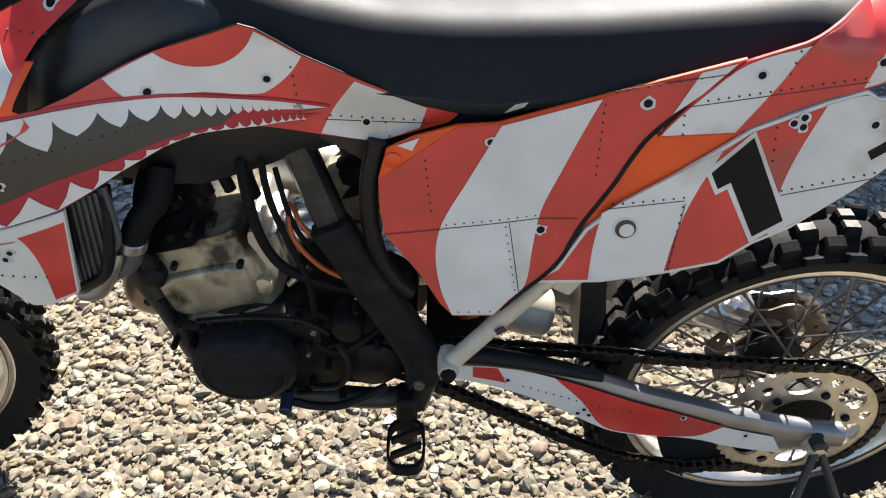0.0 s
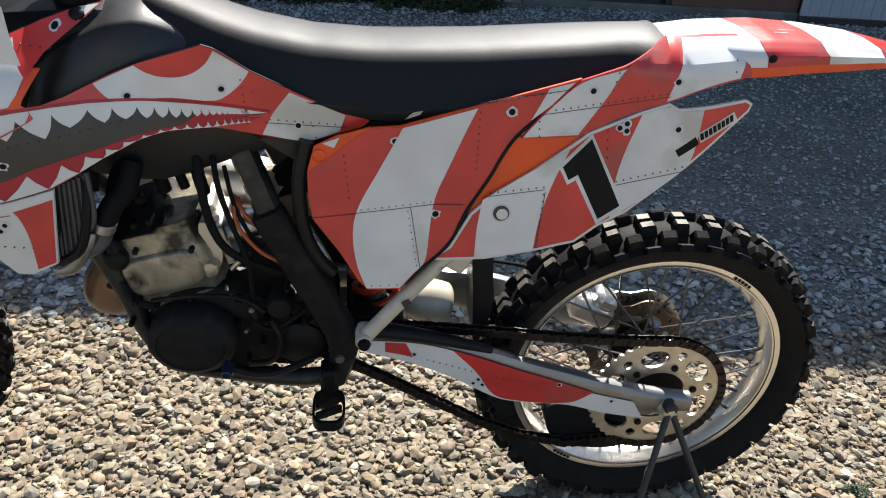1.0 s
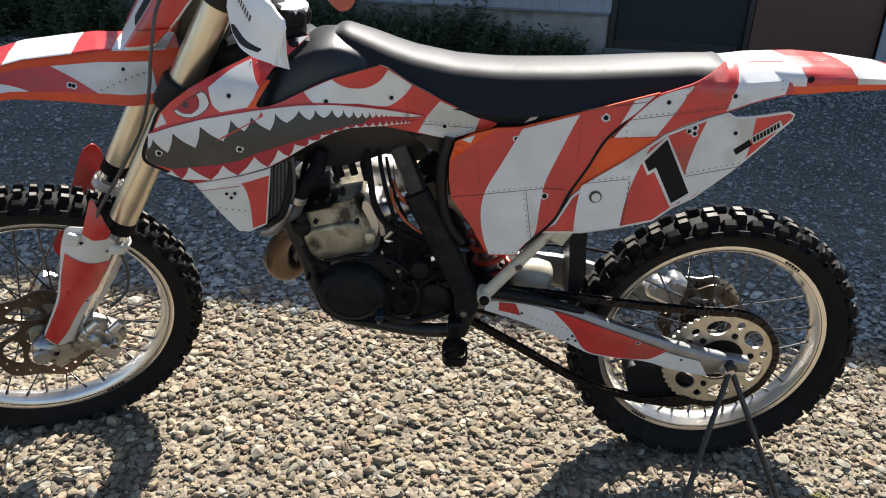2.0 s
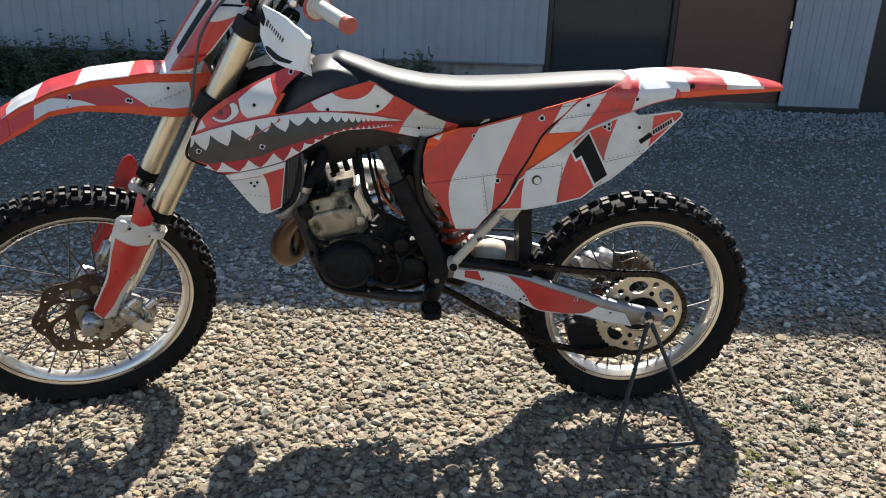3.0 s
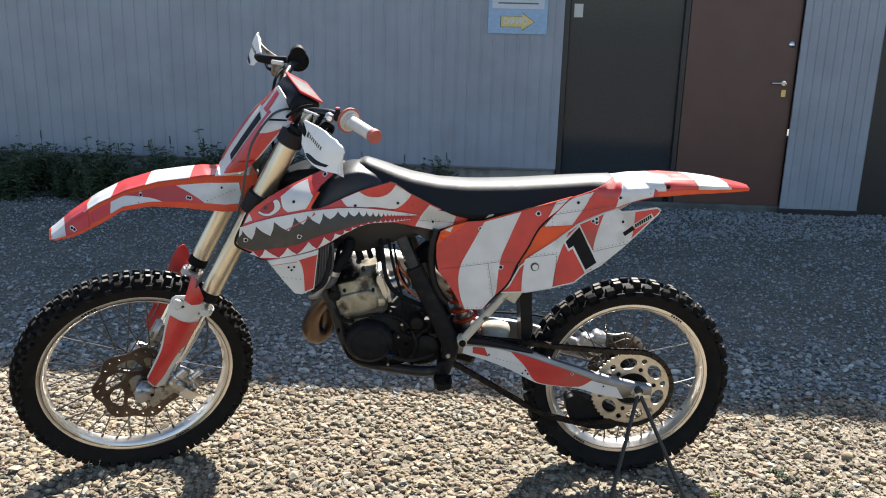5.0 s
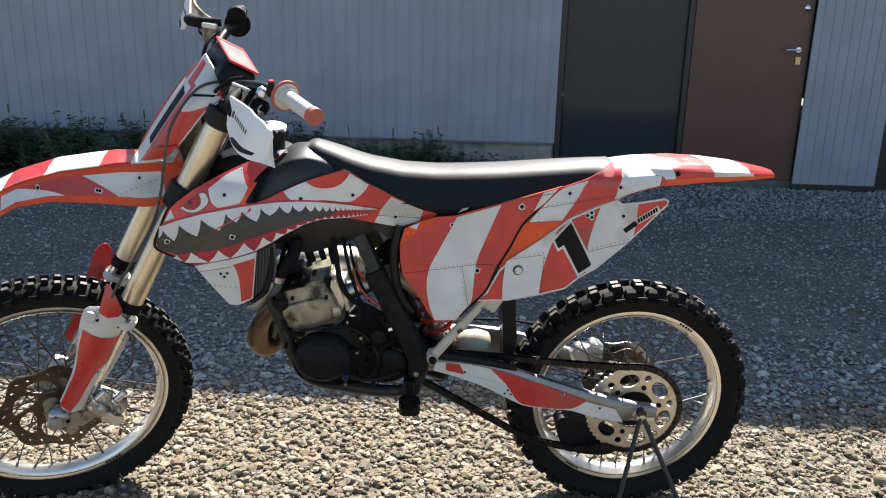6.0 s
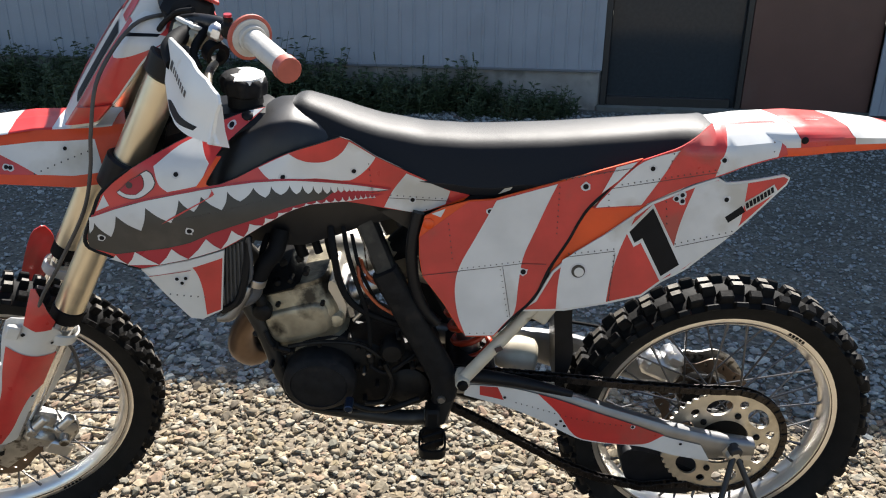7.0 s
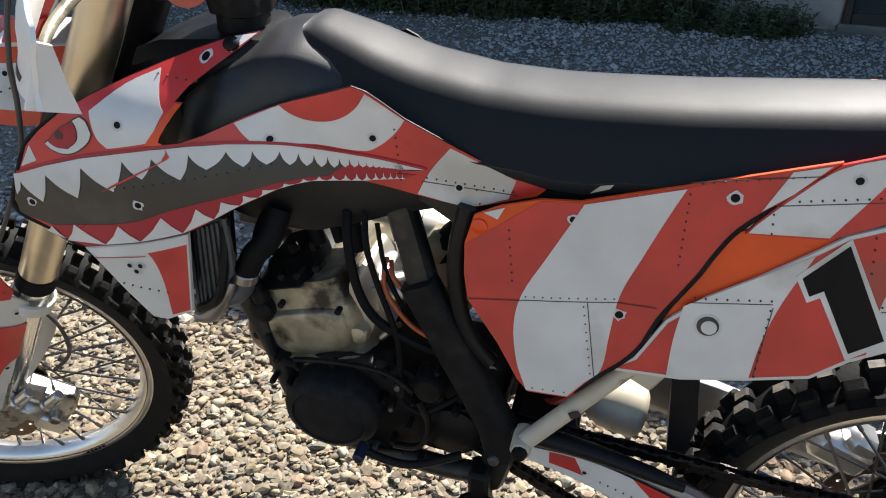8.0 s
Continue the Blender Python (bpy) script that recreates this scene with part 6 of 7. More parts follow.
caliper = part("brake_caliper", Geo().box((0.085, 0.045, 0.060), pose(-0.652, -0.075, 0.395, 0, 40, 0), 0.25).box((0.05, 0.05, 0.03), pose(-0.662, -0.082, 0.40, 0, 40, 0), 0.3), "lug_metal", bike, "stained silver front brake caliper", m=STEER @ Matrix.Translation((-0.022, -0.022, -0.044)) @ Matrix.Translation((-0.652, -0.075, 0.395)) @ Matrix.Scale(1.3, 4) @ Matrix.Translation((0.652, 0.075, -0.395)))
for k in range(2):
    part("caliper_bolt", Geo().rod((-0.668 + 0.04 * k, -0.112, 0.425 - 0.035 * k), (-0.668 + 0.04 * k, -0.095, 0.425 - 0.035 * k), 0.008, seg=12), "lug_metal", caliper)
for dx, dz in ((-0.022, 0.030), (0.012, 0.020)):
    part("caliper_pin", Geo().rod((-0.640 + dx, -0.104, 0.400 + dz), (-0.640 + dx + 0.020, -0.104, 0.400 + dz + 0.016), 0.0075, seg=12).rod((-0.640 + dx - 0.004, -0.104, 0.400 + dz - 0.003), (-0.640 + dx, -0.104, 0.400 + dz), 0.0095, seg=12), "alu", caliper, "bright guide pin boot")
part("caliper_slot", Geo().box((0.050, 0.006, 0.014), pose(-0.655, -0.099, 0.388, 0, 40, 0), 0.2), "cast_dark", caliper, "dark pad slot")
part("caliper_cover", Geo().box((0.040, 0.010, 0.026), pose(-0.640, -0.101, 0.372, 0, 40, 0), 0.3), "alu", caliper)
part("caliper_bracket", Geo().plate([(-0.74, 0.37), (-0.70, 0.41), (-0.655, 0.445), (-0.63, 0.43), (-0.66, 0.385), (-0.72, 0.345)], -0.095, -0.085), "lug_metal", caliper)
part("brake_hose", Geo().tube([(-0.300, -0.06, 1.205), (-0.360, -0.075, 1.195), (-0.425, -0.112, 1.13), (-0.452, -0.138, 1.05), (-0.466, -0.142, 0.98), (-0.492, -0.142, 0.90), (-0.550, -0.14, 0.80), (-0.602, -0.138, 0.715), (-0.600, -0.125, 0.66), (-0.575, -0.10, 0.56), (-0.583, -0.09, 0.47), (-0.625, -0.09, 0.425)], 0.0034, 8, 6), "grey_hose", bike, "long grey brake hose", m=STEER @ Matrix.Translation((-0.010, 0, -0.012)))


# front fender
def front_row(x):
    zt = along([(-0.965, 0.868), (-0.905, 0.917), (-0.83, 0.963), (-0.758, 0.994), (-0.67, 1.015), (-0.545, 1.022), (-0.40, 1.009)], x)
    zb = along([(-0.965, 0.862), (-0.90, 0.878), (-0.83, 0.914), (-0.772, 0.950), (-0.70, 0.957), (-0.606, 0.944), (-0.50, 0.918), (-0.44, 0.918), (-0.40, 0.94)], x)
    w = along([(-0.965, 0.030), (-0.95, 0.045), (-0.88, 0.062), (-0.78, 0.075), (-0.60, 0.085), (-0.45, 0.080), (-0.40, 0.070)], x)
    return zt, zb, w


def front_ring(x, lift=0.0):
    zt, zb, w = front_row(x)
    d = zt - zb
    pts = [(0.0, zt - 0.004), (0.30 * w, zt - 0.006), (0.46 * w, zt - 0.004 - 0.03 * d), (0.55 * w, zt - 0.004 - 0.14 * d), (0.62 * w, zt - 0.004 - 0.20 * d), (0.92 * w, zt - 0.82 * d), (1.05 * w, zb)]
    return pts


rings = []
for i in range(37):
    x = -0.965 + 0.565 * i / 36
    pts = front_ring(x)
    ring_ = [(x, -y, z) for y, z in reversed(pts)] + [(x, y, z) for y, z in pts[1:]]
    rings.append(ring_ + [(x, y * 0.95, z - 0.0032) for _, y, z in reversed(ring_)])
front_fender = part("front_fender", Geo().loft(rings), "orange", bike, "long striped front fender with orange edges", m=STEER @ Matrix.Translation((-0.010, 0, -0.013)), smooth=50)


def front_surface(u, v, lift):
    u = min(-0.402, max(-0.962, u))
    pts = front_ring(u)
    a = abs(v)
    ts = (0.0, 0.25, 0.40, 0.48, 0.55, 0.9, 1.0)
    y, z = along(list(zip(ts, [p[0] for p in pts])), a), along(list(zip(ts, [p[1] for p in pts])), a)
    return (u, math.copysign(y + lift * step(0.3, 0.55, a), v), z + lift * step(0.75, 0.3, a))


for u0, u1, mat_ in ((-0.960, -0.922, "white"), (-0.922, -0.860, "red"), (-0.860, -0.785, "white"), (-0.785, -0.695, "red"), (-0.695, -0.575, "white"), (-0.575, -0.507, "red"), (-0.507, -0.41, "white")):
    if u1 < -0.855:
        part("%s_stripe" % mat_, fender_patch(front_surface, u0 + 0.0004, u1 - 0.0004, -0.93, 0.93, 0.002, skew=0.0, nv=20), mat_, front_fender, smooth=50)
        continue
    part("%s_stripe" % mat_, fender_patch(front_surface, u0 + 0.0004, u1 - 0.0004, -0.42, 0.42, skew=0.03), mat_, front_fender, smooth=50)


def flank_stripe(side, upper0, upper1, lower0, lower1):
    """A printed band on the fender's flank with its own slant at either end."""
    rings_ = []
    for i in range(17):
        t, ring_ = i / 16, []
        for k in range(13):
            w = k / 12
            u = (upper0 + (upper1 - upper0) * t) * (1 - w) + (lower0 + (lower1 - lower0) * t) * w
            ring_.append(front_surface(u, side * (0.56 + 0.34 * w), 0.0012))
        rings_.append(ring_)
    return Geo().loft(rings_, closed=False)


for s in (-1, 1):
    for mat_, a, b, c, d in (("red", -0.858, -0.800, -0.858, -0.805), ("white", -0.800, -0.764, -0.805, -0.668), ("red", -0.764, -0.628, -0.668, -0.556), ("white", -0.628, -0.455, -0.556, -0.450)):
        part("%s_stripe" % mat_, flank_stripe(s, a + 0.0004, b - 0.0004, c + 0.0004, d - 0.0004), mat_, front_fender, smooth=50)


def fender_side(x, z):
    zt, zb, w = front_row(x)
    return -(along([(0.22, 0.62 * w), (0.82, 0.92 * w), (1.0, 1.05 * w)], (zt - z) / max(0.01, zt - zb))) - 0.0006


for p in ((-0.600, 0.968), (-0.594, 0.966), (-0.505, 0.982), (-0.722, 0.982), (-0.905, 0.896), (-0.899, 0.893)):
    bullet_hole(*p, fender_side, front_fender, 0.005)
part("rivets", dots(row((-0.56, 0.950), (-0.47, 0.972)) + row((-0.72, 0.99), (-0.73, 0.965)), fender_side, 0.0013, 0.0022), "rivet", front_fender, smooth=0)

# front number plate: a shield wrapped round the fork
def shield(t, side):
    """t from 0 at the foot to 1 at the top; side from -1 (left edge) to 1."""
    zc = 1.005 + 0.245 * t
    xc = -0.512 + 0.160 * t + 0.016 * t * t
    w = along([(0, 0.085), (0.25, 0.118), (0.7, 0.126), (0.85, 0.11), (1.0, 0.07)], t)
    bend = along([(0, 0.034), (0.4, 0.038), (0.85, 0.040), (1, 0.02)], t)
    return Vector((xc + 0.010 + 0.024 * side * side + bend * step(0.62, 1.0, abs(side)), w * side * (1.0 - 0.22 * side * side), zc - 0.05 * abs(side) ** 2 * step(0.5, 1.0, t) + 0.02 * side * side * (1 - t)))


def shield_patch(t0, t1, s0, s1, lift, nt=12, ns=12, slant=0.0):
    rings_ = []
    for i in range(nt + 1):
        r_ = []
        for k in range(ns + 1):
            s_ = s0 + (s1 - s0) * k / ns
            t_ = min(1, max(0, t0 + (t1 - t0) * i / nt + slant * (s_ - (s0 + s1) / 2)))
            r_.append(shield(t_, s_) + Vector((-0.8, 0.9 * s_, 0.1)).normalized() * lift)
        rings_.append(r_)
    return rings_


outer, inner = shield_patch(0, 1, -1, 1, 0.0), shield_patch(0, 1, -1, 1, -0.003)
plate_geo = Geo().loft([list(o) + list(reversed(i_)) for o, i_ in zip(outer, inner)])
front_plate = part("front_number_plate", plate_geo, "white_plastic", bike, "white front number plate with red sides and a black 1", m=STEER @ Matrix.Translation((-0.010, 0, -0.012)), smooth=50)
for s in (-1, 1):
    a, b = sorted((s * 0.36, s * 0.955))
    part("red_patch", Geo().loft(shield_patch(0.07, 0.80, a, b, 0.0012), closed=False), "red", front_plate, smooth=50)
    a, b = sorted((s * 0.10, s * 0.34))
    part("red_edge", Geo().loft(shield_patch(0.76, 0.97, a, b, 0.0012), closed=False), "red", front_plate, smooth=50)
    disc = []
    for k in range(6):
        r_ = k / 5
        disc.append([shield(0.735 + 0.185 * r_ * math.sin(q), s * (0.71 + 0.235 * r_ * math.cos(q))) + Vector((-0.8, 0.63 * s, 0.1)).normalized() * 0.0022 for q in (2 * math.pi * e / 28 for e in range(28))])
    part("white_disc", Geo().loft(disc, caps=False), "white", front_plate, "round white badge field", smooth=50)
    a, b = sorted((s * 0.86, s * 0.95))
    part("red_spot", Geo().loft(shield_patch(0.80, 0.92, a, b, 0.0028, slant=0.10 * s), closed=False), "red", front_plate, smooth=50)
    a, b = sorted((s * 0.58, s * 0.86))
    part("lettering_bar", Geo().loft(shield_patch(0.745, 0.775, a, b, 0.0030, slant=0.22 * s), closed=False), "black_vinyl", front_plate, smooth=50)
part("plate_strap", Geo().loft([list(o_) + list(reversed(i_)) for o_, i_ in zip(shield_patch(0.04, 0.19, -1.0, -0.52, 0.009), shield_patch(0.04, 0.19, -1.0, -0.52, 0.002))]), "red", front_plate, "red rubber strap end", smooth=40)
part("number", Geo().loft(shield_patch(0.20, 0.70, -0.30, -0.02, 0.0016, slant=0.12), closed=False), "black_vinyl", front_plate, "black racing numeral 1", smooth=50)
# handlebar and controls
BARS = STEER @ Matrix.Translation((-0.008, 0, -0.009))
BAR = [(-0.174, -0.395, 1.235), (-0.204, -0.275, 1.236), (-0.245, -0.21, 1.236), (-0.288, -0.13, 1.212), (-0.300, -0.07, 1.165), (-0.302, -0.04, 1.158)]
handlebar = part("handlebar", Geo().tube(BAR + [(x_, -y_, z_) for x_, y_, z_ in reversed(BAR)], 0.0120, 14, 5), "frame", bike, "black tapered handlebar", m=BARS)
part("cross_bar", Geo().rod((-0.272, -0.15, 1.216), (-0.272, 0.15, 1.216), 0.008), "frame", handlebar)
pad = part("bar_pad", Geo().box((0.085, 0.19, 0.060), pose(-0.272, 0, 1.214, 0, 30, 0), 0.22, 0.92), "black_plastic", handlebar, "padded red, white and black bar pad")
g = Geo().box((0.066, 0.150, 0.004), pose(-0.272, 0, 1.214, 0, 30, 0) @ pose(0, 0, 0.0310), 0.3)
part("pad_print", g, "tank", bike, "glossy black top of the bar pad", m=BARS)
for y in (-0.083, 0.083):
    part("pad_stripe", Geo().box((0.074, 0.022, 0.006), pose(-0.272, 0, 1.214, 0, 30, 0) @ pose(0, y, 0.0312), 0.3), "red", bike, "red bar pad band", m=BARS)
part("pad_flank", Geo().box((0.004, 0.17, 0.022), pose(-0.272, 0, 1.214, 0, 30, 0) @ pose(0.0415, 0, 0.0), 0.3), "red", bike, "red flank of the bar pad", m=BARS)
for dx in (-0.034, 0.034):
    part("pad_edge", Geo().box((0.008, 0.176, 0.005), pose(-0.272, 0, 1.214, 0, 30, 0) @ pose(dx, 0, 0.0312), 0.3), "red", bike, "red piping of the bar pad", m=BARS)
for s in (-1, 1):
    a, b = Vector((-0.174, s * 0.395, 1.235)), Vector((-0.204, s * 0.275, 1.236))
    grip = part("grip", Geo().rod(b, a, 0.0165, seg=20), "grip", handlebar, "worn light grey rubber grip")
    d = (a - b).normalized()
    part("grip_end", Geo().rod(a - d * 0.012, a + d * 0.006, 0.0185, seg=20), "grip_end" if s < 0 else "hose", handlebar, "worn red grip end" if s < 0 else "black grip end")
    part("grip_flange", Geo().rod(b - d * 0.004, b + d * 0.001, 0.034, seg=28), "grip_end" if s < 0 else "hose", handlebar, "red grip flange" if s < 0 else "black grip flange")
    part("grip_flange_face", Geo().rod(b, b + d * 0.004, 0.0285, seg=28).rod(b, b + d * 0.012, 0.021, seg=20), "grip", handlebar, "grey face of the grip flange")
    if s < 0:
        part("perch", Geo().box((0.024, 0.030, 0.024), pose(-0.247, -0.238, 1.234, -10, 20, -20), 0.25), "alu", handlebar, "bright lever clamp")
        part("reservoir", Geo().box((0.036, 0.055, 0.028), pose(-0.282, -0.19, 1.214, 0, 25, 25), 0.2), "cast", handlebar, "grey fluid reservoir")
        part("reservoir_lid", Geo().box((0.032, 0.050, 0.006), pose(-0.282, -0.19, 1.214, 0, 25, 25) @ pose(0, 0, 0.016), 0.2), "white_plastic", handlebar, "pale reservoir lid")
        part("lever", Geo().tube([(-0.262, -0.205, 1.225), (-0.284, -0.235, 1.205), (-0.282, -0.262, 1.190)], [0.008, 0.006, 0.007]), "hose", handlebar, "black lever")
        part("lever_ring", Geo().lathe([(0.012, -0.010), (0.019, -0.009), (0.019, 0.009), (0.012, 0.010)], pose(-0.252, -0.232, 1.200, 10, 0, 20), 20, closed=True), "hose", handlebar, "black clamp ring")
        part("kill_switch", Geo().box((0.020, 0.022, 0.026), pose(-0.232, -0.262, 1.246, 0, 0, -20), 0.25).rod((-0.232, -0.262, 1.254), (-0.232, -0.262, 1.265), 0.007, seg=12), "cast_dark", handlebar, "black kill switch")
        part("switch_button", Geo().rod((-0.232, -0.262, 1.265), (-0.232, -0.262, 1.269), 0.006, seg=12), "lip", handlebar, "red button")
    else:
        part("throttle_housing", Geo().rod(b - d * 0.030 + Vector((0, 0, 0.026)), b - d * 0.006 + Vector((0, 0, 0.026)), 0.025, seg=24).box((0.036, 0.022, 0.05), pose(-0.204, 0.262, 1.240), 0.3), "hose", handlebar, "black throttle housing")
        part("reservoir", Geo().box((0.034, 0.050, 0.040), pose(-0.284, 0.20, 1.236, 0, 5, -25), 0.2), "cast", handlebar, "cream fluid reservoir")
        part("reservoir_lid", Geo().box((0.036, 0.052, 0.012), pose(-0.284, 0.20, 1.236, 0, 5, -25) @ pose(0, 0, 0.025), 0.2), "white_plastic", handlebar, "white reservoir lid")
        part("lever", Geo().tube([(-0.268, 0.21, 1.225), (-0.300, 0.25, 1.222), (-0.296, 0.32, 1.220), (-0.286, 0.36, 1.222)], [0.008, 0.006, 0.0055, 0.007]), "hose", handlebar, "black lever")
    # the guard stands across the bar: u runs outwards, z up
    GUARD = [(0.245, 1.225), (0.320, 1.235), (0.372, 1.240), (0.428, 1.238), (0.458, 1.229), (0.466, 1.220), (0.465, 1.193), (0.467, 1.180), (0.478, 1.170), (0.463, 1.167), (0.430, 1.162), (0.385, 1.159), (0.345, 1.159), (0.318, 1.164), (0.278, 1.174), (0.258, 1.194), (0.246, 1.210)]
    TURN = STEER @ Matrix.Translation((0, 0, 0) if s < 0 else (-0.012, 0, 0.042)) @ Matrix(((0, 1, 0, 0), (s, 0, 0, 0), (0, 0, 1, 0), (0, 0, 0, 1)))

    def hand_skin(u, z):
        return -0.334 + 0.07 * (u - 0.26) + 3.5 * max(0.0, u - 0.38) ** 2 + 7.0 * max(0.0, z - 1.185) ** 2 + 0.45 * min(0.0, z - 1.19)

    hg = part("hand_guard", skin(GUARD, hand_skin, 0, 0.004, 0.012), "guard_white", bike, "scuffed white plastic hand guard", m=TURN, smooth=40)
    decal("black_notch", [(0.322, 1.1655), (0.345, 1.1615), (0.392, 1.164), (0.436, 1.172), (0.441, 1.179), (0.400, 1.175), (0.338, 1.171)], hand_skin, "black_vinyl", hg, 1, grid=0.012)
    for i in range(7):
        cu, cz = 0.318 + 0.076 * i / 6, 1.206 - 0.001 * i / 6
        decal("lettering_bar", [(cu - 0.004, cz - 0.004), (cu + 0.0025, cz - 0.004), (cu + 0.004, cz + 0.005), (cu - 0.0025, cz + 0.005)], hand_skin, "mouth", hg, 1, grid=0.012)
    decal("emblem", [(0.293, 1.199), (0.306, 1.199), (0.309, 1.213), (0.296, 1.213)], hand_skin, "mouth", hg, 1, grid=0.012)
    part("guard_mount", Geo().tube([(0.19, -0.255, 1.215), (0.205, -0.300, 1.212), (0.240, -0.324, 1.208), (0.285, -0.327, 1.200)], [0.010, 0.014, 0.014, 0.009]), "hose", hg, "black guard mount")
    lip = [[(0.4655, -0.284, 1.221), (0.447, -0.279, 1.207), (0.444, -0.281, 1.207), (0.4625, -0.286, 1.221)], [(0.4650, -0.295, 1.193), (0.446, -0.279, 1.172), (0.443, -0.281, 1.172), (0.4620, -0.297, 1.193)], [(0.4775, -0.304, 1.171), (0.448, -0.276, 1.146), (0.445, -0.278, 1.146), (0.4745, -0.306, 1.171)]]
    part("guard_lip", Geo().loft(lip), "guard_white", hg, "folded back edge", smooth=30)
    part("guard_strut", Geo().tube([(0.285, -0.268, 1.196), (0.33, -0.282, 1.200), (0.40, -0.290, 1.204), (0.446, -0.287, 1.206)], [0.006, 0.006, 0.005, 0.004]), "cast", hg, "grey alloy guard strut")
for pts in ([(-0.272, -0.17, 1.245), (-0.30, -0.13, 1.225), (-0.33, -0.06, 1.16), (-0.34, -0.03, 1.05)], [(-0.27, 0.17, 1.25), (-0.31, 0.12, 1.23), (-0.34, 0.05, 1.15), (-0.34, 0.03, 1.05)]):
    part("control_cable", Geo().tube(pts, 0.0045, 8, 6), "hose", bike, "black control cable", m=BARS)

# foot controls and rear brake
peg = part("footpeg", Geo().box((0.030, 0.045, 0.10), pose(0.143, -0.098, 0.395), 0.2), "cast_dark", bike, "dark toothed footpeg on its hanger", m=Matrix.Translation((0, -0.03, -0.005)))
oval = [(0.143 + 0.027 * math.copysign(abs(math.cos(a)) ** 0.6, math.cos(a)), -0.160 + 0.046 * math.copysign(abs(math.sin(a)) ** 0.6, math.sin(a)), 0.392) for a in (2 * math.pi * k / 24 for k in range(24))]
part("peg_rim", Geo().loft([[(0.143 + (p[0] - 0.143) * k, -0.160 + (p[1] + 0.160) * k, p[2] + dz - 0.12 * (p[1] + 0.16)) for p in oval] for k, dz in ((1.0, 0.0), (1.0, 0.018), (0.86, 0.018), (0.86, 0.0), (1.0, 0.0))], caps=False), "cast_dark", peg)
for y in (-0.140, -0.168):
    part("peg_cross_bar", Geo().box((0.046, 0.006, 0.016), pose(0.143, y, 0.402 - 0.12 * (y + 0.16), 6, 0, 25), 0.15), "cast_dark", peg)
shifter = part("gear_lever", Geo().tube([(0.115, -0.105, 0.465), (0.06, -0.135, 0.462), (0.02, -0.14, 0.464), (-0.016, -0.145, 0.482)], 0.0060), "cast_dark", bike, "dark worn gear lever with a blue tip", m=Matrix.Translation((0, -0.03, -0.005)))
part("lever_tip", Geo().rod((-0.016, -0.138, 0.486), (-0.017, -0.166, 0.482), 0.0085, seg=14), "blue", shifter, "blue anodised tip")
part("kick_lever", Geo().tube([(0.09, 0.12, 0.52), (0.11, 0.14, 0.62), (0.13, 0.15, 0.70)], 0.009), "steel", bike, "steel kick lever")
rear_caliper = part("rear_caliper", Geo().box((0.095, 0.05, 0.055), pose(0.652, 0.075, 0.405, 0, 25, 0), 0.25).box((0.05, 0.055, 0.035), pose(0.675, 0.07, 0.435, 0, 25, 0), 0.3), "alu", bike, "silver rear brake caliper")
part("disc_guard", Geo().plate(rounded([(0.66, 0.415), (0.70, 0.442), (0.735, 0.434), (0.77, 0.446), (0.81, 0.428), (0.835, 0.40), (0.86, 0.35), (0.83, 0.335), (0.80, 0.375), (0.72, 0.38)], 0.25, 2), 0.085, 0.089), "lug_metal", rear_caliper, "scuffed disc guard")
part("rear_brake_hose", Geo().tube([(0.30, 0.11, 0.50), (0.45, 0.118, 0.49), (0.58, 0.118, 0.46), (0.64, 0.10, 0.43)], 0.004, 8), "hose", rear_caliper)

# ---- the stand ----
stand = thing("triangle_stand", "black steel triangle stand holding up the rear axle", "stand")
TOP, FEET = Vector((0.758, -0.118, 0.338)), (Vector((0.640, -0.265, 0.012)), Vector((0.900, -0.250, 0.012)))
for f in FEET:
    part("stand_leg", Geo().rod(TOP, f, 0.0062, seg=12), "stand", stand)
part("stand_foot", Geo().rod(FEET[0] - Vector((0.008, 0, 0)), FEET[1] + Vector((0.008, 0, 0)), 0.0062, seg=12), "stand", stand)
part("stand_cup", Geo().rod(TOP + Vector((0, 0.03, 0.002)), TOP - Vector((0, 0.010, 0)), 0.013, seg=16), "stand", stand)

# ---- the yard building ----
WALL = pose(3.62, 4.35, 0, 0.9, -0.5, -9.5)      # foot of the wall beside the door; its x axis runs along the wall


def wall_piece(name, g, mat, label, category, smooth=30.0):
    g2 = Geo()
    g2.add(g.v, g.f, WALL)
    return solid(name, g2, mat, label, category, "structure", smooth=smooth)


def ribbed(x0, x1, z0, z1, pitch, depth, y=0.0, thick=0.02):
    """Profiled sheet: flat pans with narrow raised ribs."""
    xs = []
    x = x0
    while x < x1 - 1e-4:
        for dx, dy in ((0.0, 0.0), (pitch * 0.74, 0.0), (pitch * 0.79, -depth), (pitch * 0.92, -depth), (pitch * 0.97, 0.0)):
            if x + dx < x1:
                xs.append((x + dx, dy))
        x += pitch
    xs.append((x1, 0.0))
    n = len(xs)
    g = Geo()
    for z in (z0, z1):
        g.v += [(a, y + d, z) for a, d in xs]
    for z in (z0, z1):
        g.v += [(a, y + thick, z) for a, _ in xs]
    for i in range(n - 1):
        g.f += [(i, i + 1, n + i + 1, n + i), (2 * n + i + 1, 2 * n + i, 3 * n + i, 3 * n + i + 1), (i + 1, i, 2 * n + i, 2 * n + i + 1), (n + i, n + i + 1, 3 * n + i + 1, 3 * n + i)]
    g.f += [(0, n, 3 * n, 2 * n), (n - 1, 3 * n - 1, 4 * n - 1, 2 * n - 1)]
    return g


